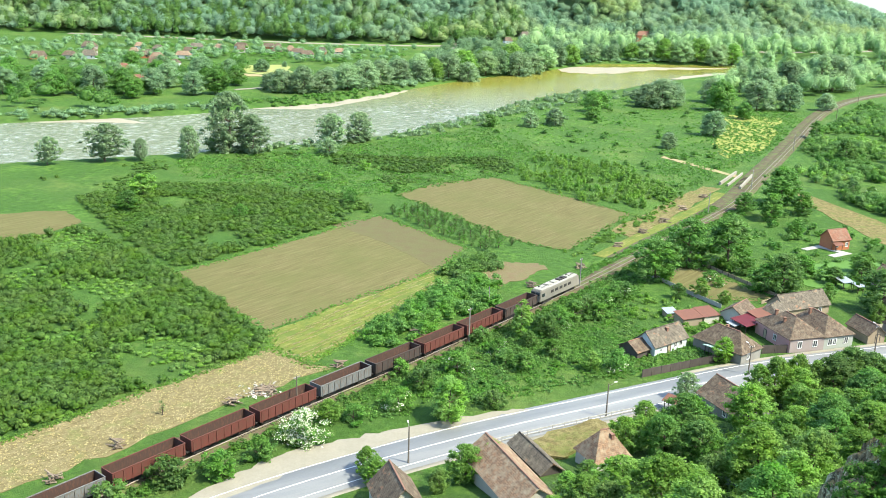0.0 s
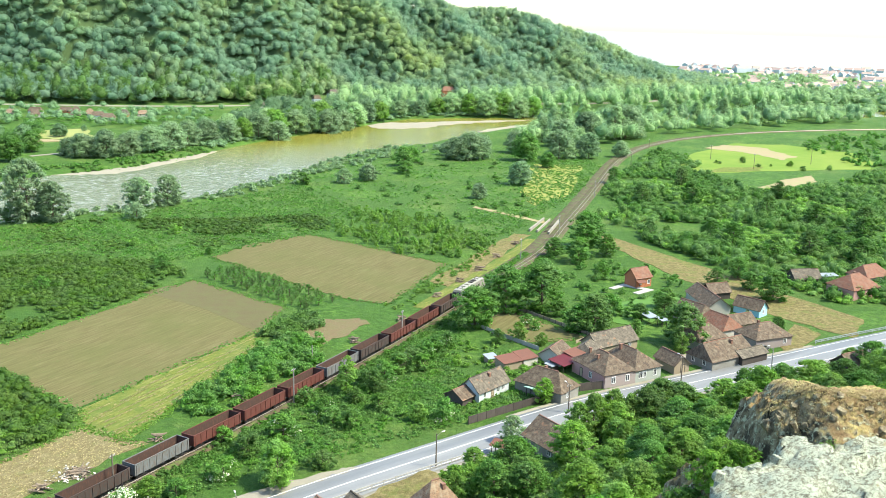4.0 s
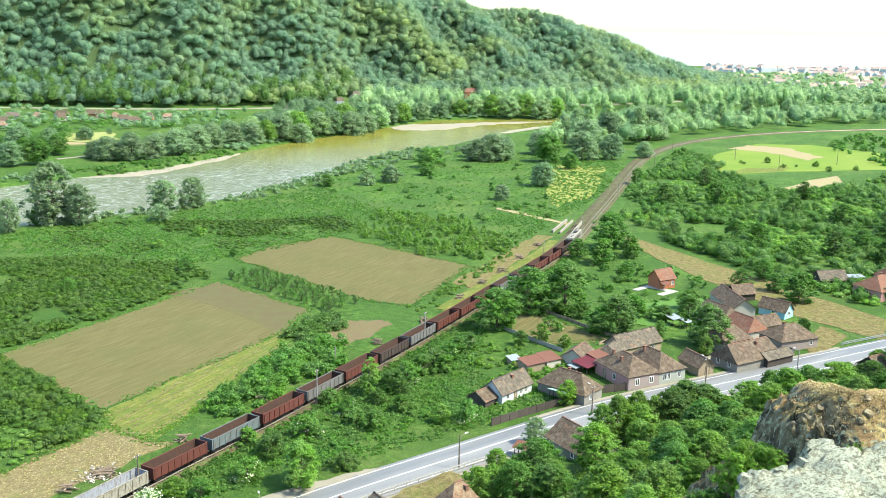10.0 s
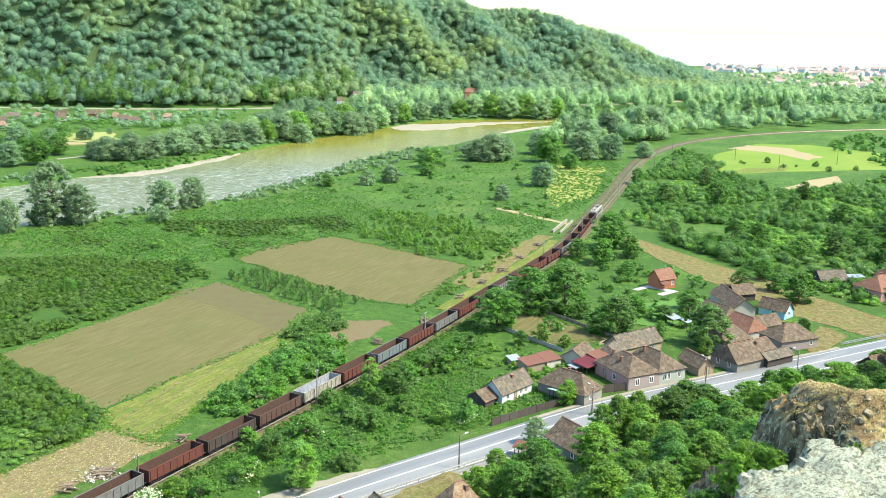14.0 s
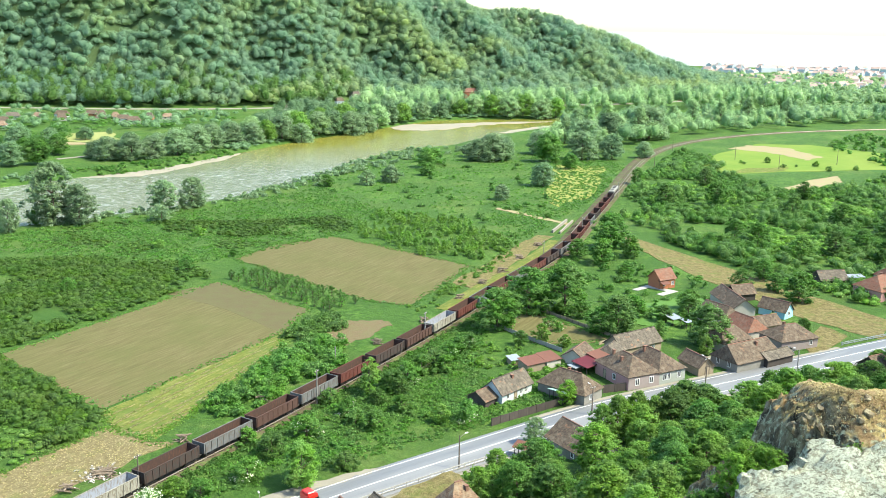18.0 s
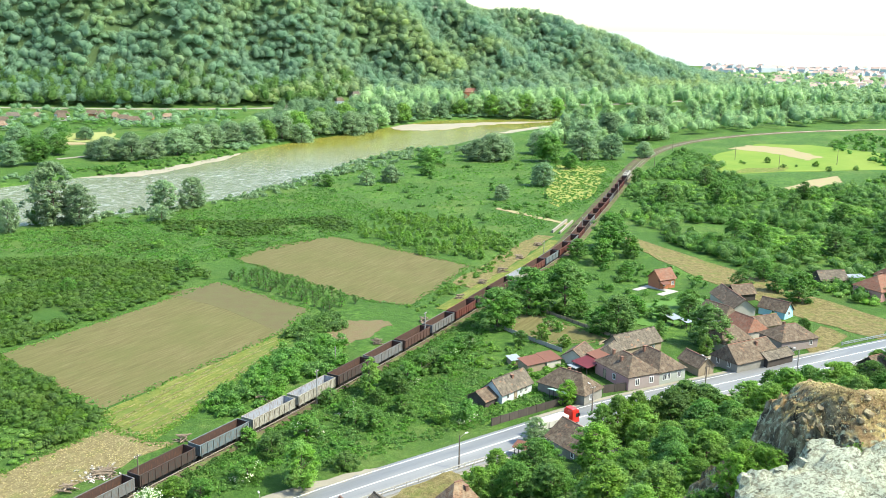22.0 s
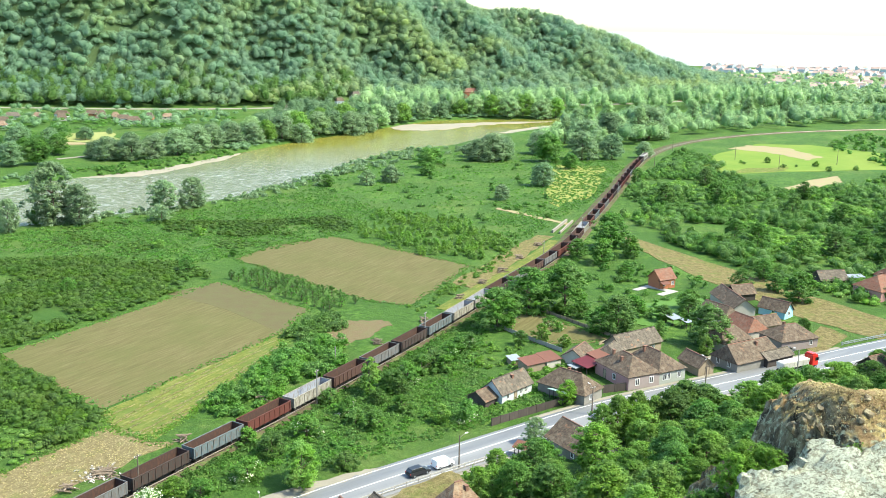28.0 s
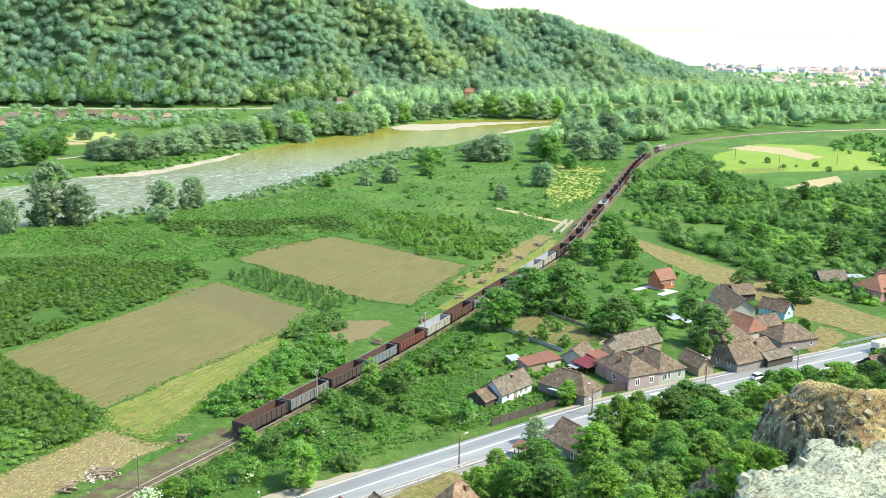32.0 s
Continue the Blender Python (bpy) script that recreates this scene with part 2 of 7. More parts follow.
def rock_material(name, base, dark, lichen, amount, size=1.0, earth=0.56):
    """Broken rock: cracks, weathered faces, crusts of lichen at two sizes, dark specks."""
    k = Mat(name, True)
    c = k.ramp(k.noise(0.9 * size, 8.0, 0.72, (1, 1, 0.5)), (0.32, dark), (0.62, base))
    c = k.mix(k.ramp(k.noise(0.42 * size, 9.0, 0.78), (amount, (0, 0, 0)), (amount + 0.06, (1, 1, 1))), c, k.mix(k.noise(0.12 * size, 5.0, 0.8), lichen, base))
    c = k.mix(k.ramp(k.noise(1.6 * size, 6.0, 0.7), (earth, (0, 0, 0)), (earth + 0.08, (0.7, 0.7, 0.7))), c, k.mix(k.noise(0.2 * size, 4.0), (0.20, 0.125, 0.045), (0.30, 0.215, 0.085)))
    v = k.n("ShaderNodeTexVoronoi")
    v.feature = "DISTANCE_TO_EDGE"
    v.inputs["Scale"].default_value = 1.6 / size
    w = k.n("ShaderNodeVectorMath")
    w.operation = "ADD"
    q = k.n("ShaderNodeTexNoise")
    q.inputs["Scale"].default_value, q.inputs["Detail"].default_value = 1.5 / size, 5.0
    k.link(k.co, q.inputs["Vector"])
    k.link(k.co, w.inputs[0])
    k.link(q.outputs["Color"], w.inputs[1])
    k.link(w.outputs["Vector"], v.inputs["Vector"])
    crack = k.ramp(v.outputs["Distance"], (0.0, (0.45, 0.45, 0.45)), (0.012, (0, 0, 0)))
    c = k.mix(crack, c, (dark[0] * 0.6, dark[1] * 0.6, dark[2] * 0.6))
    c = k.mix(k.ramp(k.noise(0.05 * size, 5.0, 0.8), (0.55, (0, 0, 0)), (0.66, (0.75, 0.75, 0.75))), c, dark)
    h = k.mix(0.15, k.noise(0.3 * size, 12.0, 0.8, (1, 1, 0.45)), k.ramp(v.outputs["Distance"], (0.0, (0, 0, 0)), (0.05, (1, 1, 1))))
    k.colour(c).set(0.92, 0, 0.2).bump(h, 1.0, 0.14 * size)
    return k.m


GRASS, TILLED, MOWN, STRAW = grass_material(), tilled_material(), mown_material(), straw_material()
ASPHALT, WATER = asphalt_material(), water_material()
ROOF_BROWN = roof_material("weathered_roof_tiles", (0.125, 0.088, 0.06), (0.075, 0.056, 0.042), (0.16, 0.13, 0.092))
ROOF_RED = roof_material("red_roof_tiles", (0.225, 0.10, 0.062), (0.165, 0.08, 0.055), (0.18, 0.12, 0.085))
ROOF_TAN = roof_material("tan_roof_tiles", (0.25, 0.155, 0.095), (0.15, 0.10, 0.068), (0.26, 0.215, 0.15))
ROOF_GREY = roof_material("grey_roof_tiles", (0.125, 0.105, 0.082), (0.08, 0.068, 0.053), (0.17, 0.145, 0.105))
PAINT = simple("white_road_paint", (0.78, 0.78, 0.76), (0.6, 0.6, 0.58), 0.3, 0.6)
GRAVEL = simple("pale_gravel", (0.27, 0.245, 0.195), (0.18, 0.165, 0.125), 0.4, 0.95, bump=0.6)
EARTH = simple("bare_earth", (0.30, 0.23, 0.13), (0.21, 0.16, 0.085), 0.9, 0.95, bump=0.6, dirt=(0.2, 0.22, 0.08))
BALLAST = ballast_material()
SLEEPER = simple("concrete_sleeper", (0.10, 0.082, 0.064), (0.06, 0.05, 0.04), 0.3, 0.9, vary=0.15)
RAIL = simple("worn_rail_steel", (0.22, 0.19, 0.165), (0.13, 0.105, 0.085), 0.8, 0.5, 0.5)
SAND = simple("river_sand", (0.29, 0.26, 0.195), (0.21, 0.19, 0.135), 1.5, 0.95)
BARK = simple("grey_brown_bark", (0.16, 0.12, 0.085), (0.08, 0.06, 0.045), 0.25, 0.95, stretch=(1, 1, 0.2), bump=0.8, vary=0.2)
LEAF = leafy("broad_leaves", (0.068, 0.155, 0.034), (0.12, 0.255, 0.055), (0.20, 0.36, 0.09), 0.5)
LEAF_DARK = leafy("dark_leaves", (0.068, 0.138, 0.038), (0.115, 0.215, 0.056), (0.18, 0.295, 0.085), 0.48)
LEAF_LIGHT = leafy("light_leaves", (0.115, 0.225, 0.045), (0.18, 0.33, 0.066), (0.26, 0.425, 0.11), 0.5)
LEAF_WILLOW = leafy("willow_leaves", (0.165, 0.255, 0.125), (0.22, 0.32, 0.16), (0.28, 0.385, 0.21), 0.5)
# distance haze is put into this green: paler and bluer than leaves nearby
LEAF_FAR = leafy("hazed_forest_leaves", (0.175, 0.285, 0.175), (0.21, 0.335, 0.205), (0.255, 0.39, 0.235), 0.5, 4.0, 0.25, (0.37, 0.45, 0.13))
# pale poplar green, lightened further to paint haze over the far plain
LEAF_POPLAR_HAZED = leafy("hazed_poplar_leaves", (0.25, 0.375, 0.17), (0.30, 0.445, 0.205), (0.37, 0.52, 0.25), 0.5, 3.0)
LEAF_SCRUB = leafy("scrub_leaves", (0.043, 0.088, 0.018), (0.078, 0.148, 0.028), (0.126, 0.215, 0.045), 0.42)
# far-bank leaves with the bluish haze mixed into their colour
LEAF_MID = leafy("hazed_riverside_leaves", (0.12, 0.205, 0.10), (0.18, 0.29, 0.14), (0.25, 0.375, 0.19), 0.48, 2.5)
BLOSSOM = leafy("white_blossom", (0.45, 0.48, 0.30), (0.70, 0.72, 0.55), (0.85, 0.85, 0.72), 0.3)
ROCK = rock_material("brown_rock", (0.26, 0.215, 0.13), (0.06, 0.048, 0.032), (0.37, 0.36, 0.23), 0.52, 0.6, 0.60)
ROCK_PALE = rock_material("lichened_rock", (0.25, 0.245, 0.175), (0.06, 0.055, 0.036), (0.49, 0.55, 0.42), 0.46, 0.055, 0.63)
DRY = rough_material()
LEAF_DRY = leafy("dry_grass_blades", (0.24, 0.20, 0.095), (0.31, 0.265, 0.13), (0.39, 0.335, 0.175), 0.3)

# ---- building tools ----


def np_mesh(name, verts, faces, mat, smooth=False):
    """A mesh from arrays: faces all of one size."""
    me = bpy.data.meshes.new(name)
    verts, faces = np.asarray(verts, np.float32), np.asarray(faces, np.int32)
    k = faces.shape[1]
    me.vertices.add(len(verts))
    me.vertices.foreach_set("co", verts.ravel())
    me.loops.add(faces.size)
    me.loops.foreach_set("vertex_index", faces.ravel())
    me.polygons.add(len(faces))
    me.polygons.foreach_set("loop_start", np.arange(0, faces.size, k, dtype=np.int32))
    me.update(calc_edges=True)
    me.materials.append(mat)
    if smooth:
        me.polygons.foreach_set("use_smooth", np.ones(len(faces), bool))
    return me


def done(bm, name, *mats, smooth=False):
    me = bpy.data.meshes.new(name)
    bm.to_mesh(me)
    bm.free()
    for m in mats:
        me.materials.append(m)
    if smooth:
        for p in me.polygons:
            p.use_smooth = True
    return me


def box(bm, x0, y0, z0, x1, y1, z1, mi=0, bevel=0.0):
    """A box with its edges broken, in a bmesh."""
    r = bmesh.ops.create_cube(bm, size=1.0, matrix=Matrix.Translation(((x0 + x1) / 2, (y0 + y1) / 2, (z0 + z1) / 2)) @ Matrix.Diagonal((x1 - x0, y1 - y0, z1 - z0, 1)))
    vs = r["verts"]
    if bevel:
        es = list({e for v in vs for e in v.link_edges})
        bmesh.ops.bevel(bm, geom=es, offset=bevel, segments=1, affect="EDGES")
    if mi:
        for f in bm.faces:
            if f.material_index == 0 and all(v in vs for v in f.verts):
                f.material_index = mi
    return vs


def rod(bm, a, b, r0, r1=None, seg=8):
    a, b = Vector(a), Vector(b)
    q = (b - a).to_track_quat("Z", "Y").to_matrix().to_4x4()
    bmesh.ops.create_cone(bm, cap_ends=True, segments=seg, radius1=r0, radius2=r0 if r1 is None else r1, depth=(b - a).length,
                          matrix=Matrix.Translation((a + b) / 2) @ q)


def part(name, bm, material, parent, label="", at=None, smooth=False):
    """One mesh object under a thing or a part; bm may be a mesh that is shared."""
    me = bm if isinstance(bm, bpy.types.Mesh) else done(bm, name, material, smooth=smooth)
    ob = new(name, me)
    ob.parent = parent
    if at is not None:
        ob.matrix_basis = at
    if label:
        ob["label"] = label
    return ob


def thing(name, label, category, group="", at=None, kind=""):
    ob = new(name)
    ob.empty_display_size = 0.5
    if at is not None:
        ob.matrix_basis = at
    return tagged(ob, label, category, group, kind)


def solid(name, me, label="", category="", kind="", group="", at=None):
    ob = new(name, me)
    if at is not None:
        ob.matrix_basis = at
    return tagged(ob, label, category, group, kind)


class Line:
    """A smooth way through corner points, by its length."""

    def __init__(self, pts, step=2.0):
        p = np.array(pts, float)
        for _ in range(3):
            q = np.empty((2 * len(p), 2))
            q[0::2][:-1], q[1::2][:-1] = 0.75 * p[:-1] + 0.25 * p[1:], 0.25 * p[:-1] + 0.75 * p[1:]
            p = np.vstack([p[:1], q[:2 * len(p) - 2], p[-1:]])
        self.p = p
        self.s = np.concatenate([[0], np.cumsum(np.hypot(*np.diff(p, axis=0).T))])

    def at(self, s, side=0.0):
        """Place and heading at s metres along, side metres to the left."""
        s = np.clip(s, 2.0, self.s[-1] - 2.0)
        x, y = np.interp(s, self.s, self.p[:, 0]), np.interp(s, self.s, self.p[:, 1])
        d = 1.5
        dx = np.interp(s + d, self.s, self.p[:, 0]) - np.interp(s - d, self.s, self.p[:, 0])
        dy = np.interp(s + d, self.s, self.p[:, 1]) - np.interp(s - d, self.s, self.p[:, 1])
        n = np.hypot(dx, dy)
        return x - dy / n * side, y + dx / n * side, np.degrees(np.arctan2(dy, dx))

    def near(self, x, y):
        """Distance from the way, positive to its right, and the length along it."""
        x, y = np.atleast_1d(np.asarray(x, float)), np.atleast_1d(np.asarray(y, float))
        best, where = np.full(x.shape, 1e9), np.zeros(x.shape)
        for i in range(len(self.p) - 1):
            a, b = self.p[i], self.p[i + 1]
            u = b - a
            ln = np.hypot(*u) + 1e-9
            u = u / ln
            k = np.clip((x - a[0]) * u[0] + (y - a[1]) * u[1], 0, ln)
            ex, ey = x - a[0] - k * u[0], y - a[1] - k * u[1]
            d = np.hypot(ex, ey)
            sign = np.where(ex * u[1] - ey * u[0] >= 0, 1.0, -1.0)
            m = d < np.abs(best)
            best, where = np.where(m, d * sign, best), np.where(m, self.s[i] + k, where)
        return best, where


def ribbon(line, s0, s1, profile, step=4.0):
    """A strip swept along a way: profile is (side, z) from left to right. Returns verts, quads."""
    ss = np.arange(s0, s1 + step, step)
    rows = []
    for side, z in profile:
        x, y, _ = line.at(ss, side)
        rows.append(np.stack([x, y, np.full(len(ss), z)], 1))
    v = np.stack(rows, 1).reshape(-1, 3)
    k = len(profile)
    i, j = np.meshgrid(np.arange(len(ss) - 1), np.arange(k - 1), indexing="ij")
    a = (i * k + j).ravel()
    return v, np.stack([a, a + 1, a + k + 1, a + k], 1)[:, ::-1]


# ---- plan: ways ----
RAILWAY = Line([(-262, -224), (-119, 29), (-84, 91), (-50.2, 151.2), (-36, 174.9), (-22.1, 200), (-8.6, 225), (4.0, 250), (18, 280), (32, 308), (46.4, 340.1), (59, 383),
                (70.5, 419), (93, 493), (108, 545), (124, 593), (142.6, 636), (160, 668), (189, 707), (239, 750), (296, 785), (420, 830), (700, 890)])
S0 = float(RAILWAY.near(-50.2, 151.2)[1][0])
ROAD = Line([(-330, -370), (-110, 20), (-78, 78), (-54, 114), (-33, 135.5), (-14.7, 151.4), (-0.4, 162.3), (16, 175), (35, 189.6), (63.2, 205.4), (87.3, 219.2), (117, 236), (165, 262), (330, 340), (700, 420)])
RIVER = Line([(-900, 90), (-480, 250), (-330, 318), (-205, 408), (-135, 480), (-98, 560), (-70, 638), (-42, 692), (0, 755), (60, 815), (130, 860), (200, 915), (300, 945), (420, 985), (700, 1080), (1500, 1150)])
NEAR_SIDE = ((0, 45), (700, 56), (765, 58.5), (845, 58), (900, 49), (926, 45), (1008, 37.5), (1050, 42), (1090, 56), (1190, 46), (1277, 30), (1400, 33), (3000, 40))
FAR_SIDE = ((0, 45), (700, 44), (795, 44), (838, 50), (900, 45), (1060, 45), (1129, 47), (1167, 53), (1226, 70), (1286, 47), (1325, 33), (3000, 40))


def lerp(x, table):
    return np.interp(x, [a for a, _ in table], [b for _, b in table])


def smooth(e0, e1, x):
    k = np.clip((x - e0) / (e1 - e0), 0, 1)
    return k * k * (3 - 2 * k)


FOOT = ((-1500, 820), (-700, 830), (-402, 885), (-250, 895), (-150, 940), (-100, 1015), (0, 1040), (65, 1030), (130, 1035), (230, 1090), (380, 1250), (470, 1420), (2000, 1500))
RIDGE = ((-1500, 250), (-600, 240), (-300, 195), (-72, 104), (0, 98), (45, 95), (119, 86), (165, 75), (222, 55), (296, 33), (335, 22), (375, 9), (420, 2), (480, 0), (2000, 0))
SLOPE = ((-900, 0), (5.5, 0), (12, 0.6), (30, 4), (60, 15), (90, 30), (105, 45), (116, 63), (121, 74.5), (124.5, 76.3), (150, 80), (300, 115), (900, 160))


def river_half(r, s):
    """The river's half width on the side where r lies."""
    return np.where(r > 0, lerp(s, NEAR_SIDE), lerp(s, FAR_SIDE))


KNOLL = ((0, 76.4), (4.5, 76.2), (6, 75.3), (9, 71), (14, 63), (24, 52), (40, 40), (70, 22), (120, 0), (121, -50))


def ground_z(x, y):
    """The height of the land."""
    x, y = np.atleast_1d(np.asarray(x, float)), np.atleast_1d(np.asarray(y, float))
    d, _ = ROAD.near(x, y)
    z = lerp(d, SLOPE)
    z = z + np.sin(x * 0.21 + 1) * np.sin(y * 0.17) * smooth(20, 60, d) * 1.2 * (1 - smooth(100, 112, d))
    z = np.maximum(z, lerp(np.hypot(x, y + 4.0), KNOLL))
    k = y - lerp(x, FOOT)
    rise = smooth(-5, 290, k) * lerp(x, RIDGE)
    u = x + 0.5 * k
    spurs = np.cos((u + 92) * 0.0546) * lerp(x, ((-120, 17), (40, 9))) + np.sin(u * 0.021 + 0.6) * 9 + np.sin(x * 0.083 + y * 0.02) * 2.5
    z = z + rise + spurs * smooth(15, 120, k) * (1 - 0.65 * smooth(210, 300, k)) * np.clip(lerp(x, RIDGE) / 90, 0, 1)
    r, s = RIVER.near(x, y)
    w = river_half(r, s)
    return z - 4.0 * (1 - smooth(w - 6, w + 5, np.abs(r)))

# ---- the land ----


def axis(*spans):
    """Grid lines: spans of (from, to, step)."""
    out = [np.arange(a, b, c) for a, b, c in spans]
    return np.concatenate(out + [[spans[-1][1]]])


def grid_mesh(name, gx, gy, z, mat):
    X, Y = np.meshgrid(gx, gy)
    v = np.stack([X.ravel(), Y.ravel(), z(X.ravel(), Y.ravel())], 1)
    nx = len(gx)
    i, j = np.meshgrid(np.arange(len(gy) - 1), np.arange(nx - 1), indexing="ij")
    a = (i * nx + j).ravel()
    return np_mesh(name, v, np.stack([a, a + 1, a + nx + 1, a + nx], 1), mat, True)


solid("ground", grid_mesh("ground", axis((-4500, -1000, 250), (-1000, -300, 25), (-300, 320, 4.5), (320, 700, 12), (700, 4500, 250)),
                          axis((-900, -60, 40), (-60, 240, 4), (240, 900, 7), (900, 1400, 14), (1400, 4800, 200)), ground_z, GRASS),
      "green meadow land of the river valley with wooded slopes", "ground", "structure")
v, f = ribbon(RIVER, 0, RIVER.s[-1], [(82, -2.0), (40, -2.0), (0, -2.0), (-40, -2.0), (-72, -2.0)], 20)
solid("river_water", np_mesh("river_water", v, f, WATER, True), "olive-brown river water with glittering ripples", "river", "structure")


PATCHES = []


def patch(name, pts, mat, label, category="field", z=0.04, rag=0.0, n=6, kind="structure", dome=0.0):
    """A piece of ground with a slightly ragged edge, laid on the valley floor."""
    PATCHES.append(name)
    z += 0.004 * len(PATCHES)
    rng = np.random.RandomState(len(name) * 7 + int(abs(pts[0][0])))
    p = np.array(pts, float)
    out = []
    for i in range(len(p)):
        a, b = p[i], p[(i + 1) % len(p)]
        for k in range(n):
            q = a + (b - a) * k / n
            out.append(q + rng.uniform(-rag, rag, 2))
    bm = bmesh.new()
    face = bm.faces.new([bm.verts.new((x, y, z)) for x, y in out])
    ext = bmesh.ops.extrude_face_region(bm, geom=[face])
    for g in ext["geom"]:
        if isinstance(g, bmesh.types.BMVert):
            g.co.z -= max(z + 0.3, 0.6)
    bmesh.ops.recalc_face_normals(bm, faces=bm.faces[:])
    return solid(name, done(bm, name, mat), label, category, kind)


patch("tilled_field", [(-105.5, 215.8), (-87, 199), (-69.5, 184.6), (-55, 211), (-41.5, 237), (-37.4, 259), (-52, 271), (-69.5, 286.5), (-88, 249)], TILLED, "freshly tilled brown field with faint green weeds", rag=0.5)
patch("tilled_field", [(-70.5, 316), (-61, 338), (-42, 355.5), (-20, 338), (9.2, 313), (0, 288), (-8.5, 265), (-21, 268)], TILLED, "sown brown field beside the orchard rows", rag=0.6)
patch("tilled_field", [(-181, 254), (-165, 264), (-152.5, 254), (-156.5, 235), (-166, 222), (-190, 236)], TILLED, "pale tilled field beyond the scrub", rag=0.8)
patch("mown_meadow", [(-69.0, 184.0), (-64.0, 174.2), (-55, 170.5), (-39.2, 227.5), (-41.0, 236.6)], MOWN, "yellow-green mown meadow with rows of cut hay", rag=0.6)
patch("cut_reed_strip", [(-51, 168), (-55.5, 171.5), (-65.5, 175.5), (-77.6, 154.5), (-94.3, 127), (-112, 98), (-103, 84), (-86, 112), (-76, 127), (-63, 151)], STRAW, "straw-coloured strip of cut reeds by the railway", rag=0.9)
patch("tilled_field", [(-80.5, 271.8), (-69.5, 286), (-52, 271.5), (-37.6, 258.8), (-41.9, 237.4), (-60.3, 257.3)], simple("dark_tilled_soil", (0.104, 0.084, 0.036), (0.072, 0.06, 0.024), 0.5, 0.95, bump=0.6, dist=0.1, dirt=(0.09, 0.10, 0.03)), "darker brown strip of tilled soil", rag=0.6, z=0.03)
patch("mulch_heap", [(-26.9, 248), (-16, 250.5), (-13.5, 246), (-19, 235), (-25.4, 227), (-29.5, 238)], simple("brown_cut_grass", (0.17, 0.12, 0.06), (0.085, 0.065, 0.034), 0.5, 0.95, bump=1.0, dist=0.25, dirt=(0.11, 0.12, 0.04)), "brown patch of cut dry grass", rag=0.8)
patch("flower_field", [(48.2, 465), (65.9, 562), (95.3, 559), (68.4, 451), (50.9, 427)], simple("yellow_flowers", (0.235, 0.225, 0.045), (0.115, 0.165, 0.032), 1.4, 0.95, bump=0.7, dist=0.2, dirt=(0.24, 0.225, 0.055)), "yellow flowering strip of meadow beside the railway", rag=2.5)
patch("bright_field", [(143, 553), (160, 600), (224, 690), (262, 690), (300, 640), (272, 570), (160, 538)], simple("young_crop", (0.098, 0.165, 0.022), (0.14, 0.205, 0.034), 5.0, 0.95, spec=0.1, bump=0.7, dist=0.3, dirt=(0.20, 0.23, 0.05)), "bright green field of young crop", rag=2.0)
patch("fallow_plot", [(196, 660), (216, 680), (238, 668), (245, 622), (228, 601), (222, 630)], EARTH, "sandy brown plot in the green field", rag=2.0, z=0.08)
patch("fallow_plot", [(173, 487), (196, 515), (222, 537), (215, 516), (181, 479)], EARTH, "reddish brown plot among the bushes", rag=1.5)
patch("ripe_strip", [(160, 540), (178, 562), (206, 570), (196, 552)], MOWN, "yellow strip at the edge of the green field", rag=1.5, z=0.08)
patch("vegetable_garden", [(24.5, 262), (44, 236.5), (36, 233), (24, 231.8), (14.9, 245.5)], TILLED, "bare fenced vegetable garden behind the houses", rag=0.4, z=0.05)
patch("slope_meadow", [(71, 370), (84, 340), (96, 319), (111, 286), (126, 257), (116, 240), (99, 262), (84, 300), (68, 352)], DRY,
      "dry ochre strip of slope grass with erosion furrows", rag=0.9)
patch("spoil_strip", [(9, 284), (18, 302), (30, 330), (42, 362), (36, 364), (26, 342), (12, 312), (3, 290)], DRY, "dry yellow-green strip of earth beside the lifted track", "earth", rag=0.9, z=0.05)
patch("dirt_path", [(24, 420), (34, 410), (52, 388), (50, 385), (33, 405), (23, 417)], EARTH, "pale dirt path across the meadow", "path", rag=0.4, z=0.06)
patch("gravel_apron", [(-58, 117.5), (-50.5, 131), (-46.7, 136), (-39.2, 141.4), (-31, 148), (-14, 159), (-9, 161), (-14.4, 156.6), (-27, 146.4), (-37.8, 136.3), (-44.9, 129.1), (-49.6, 121.9), (-54, 115)], GRAVEL, "pale gravel lay-by beside the road", "lay-by", rag=0.6, z=0.06)
patch("yard", [(55, 215), (62, 214), (66, 217.5), (72, 221.5), (70, 226), (60, 224)], GRAVEL, "pale trodden yard between the houses", "yard", rag=0.4, z=0.05)
patch("side_road", [(92, 228.3), (98, 231.5), (108, 243), (104, 252), (95, 240)], DRY, "dusty lane joining the road", "lane", rag=0.5, z=0.05)
patch("sand_bank", [(-46, 780), (-32, 803), (-2, 816), (35, 833), (94, 858), (88, 846), (44, 820), (14, 788), (0, 768), (-18, 758), (-36, 757)], SAND, "pale sand bank in the river bend", "sand bank", z=-1.98, rag=3)
patch("sand_bank", [(44, 752), (58, 782), (90, 816), (80, 770), (60, 747)], SAND, "pale sand bank by the near shore", "sand bank", z=-1.98, rag=3)
patch("river_spit", [(-198, 499), (-190, 494), (-160, 503.5), (-145, 537), (-131.5, 574), (-128, 601), (-133, 610), (-143, 583), (-155, 552), (-173, 515), (-192, 508), (-203, 510)], SAND, "sandy spit along the far shore", "sand bank", z=-2.02, rag=1.5)
patch("river_spit", [(-290, 425), (-240, 440), (-220, 432), (-236, 426), (-280, 412)], SAND, "pebble bank in the shallow rapids", "sand bank", z=-2.02, rag=2)

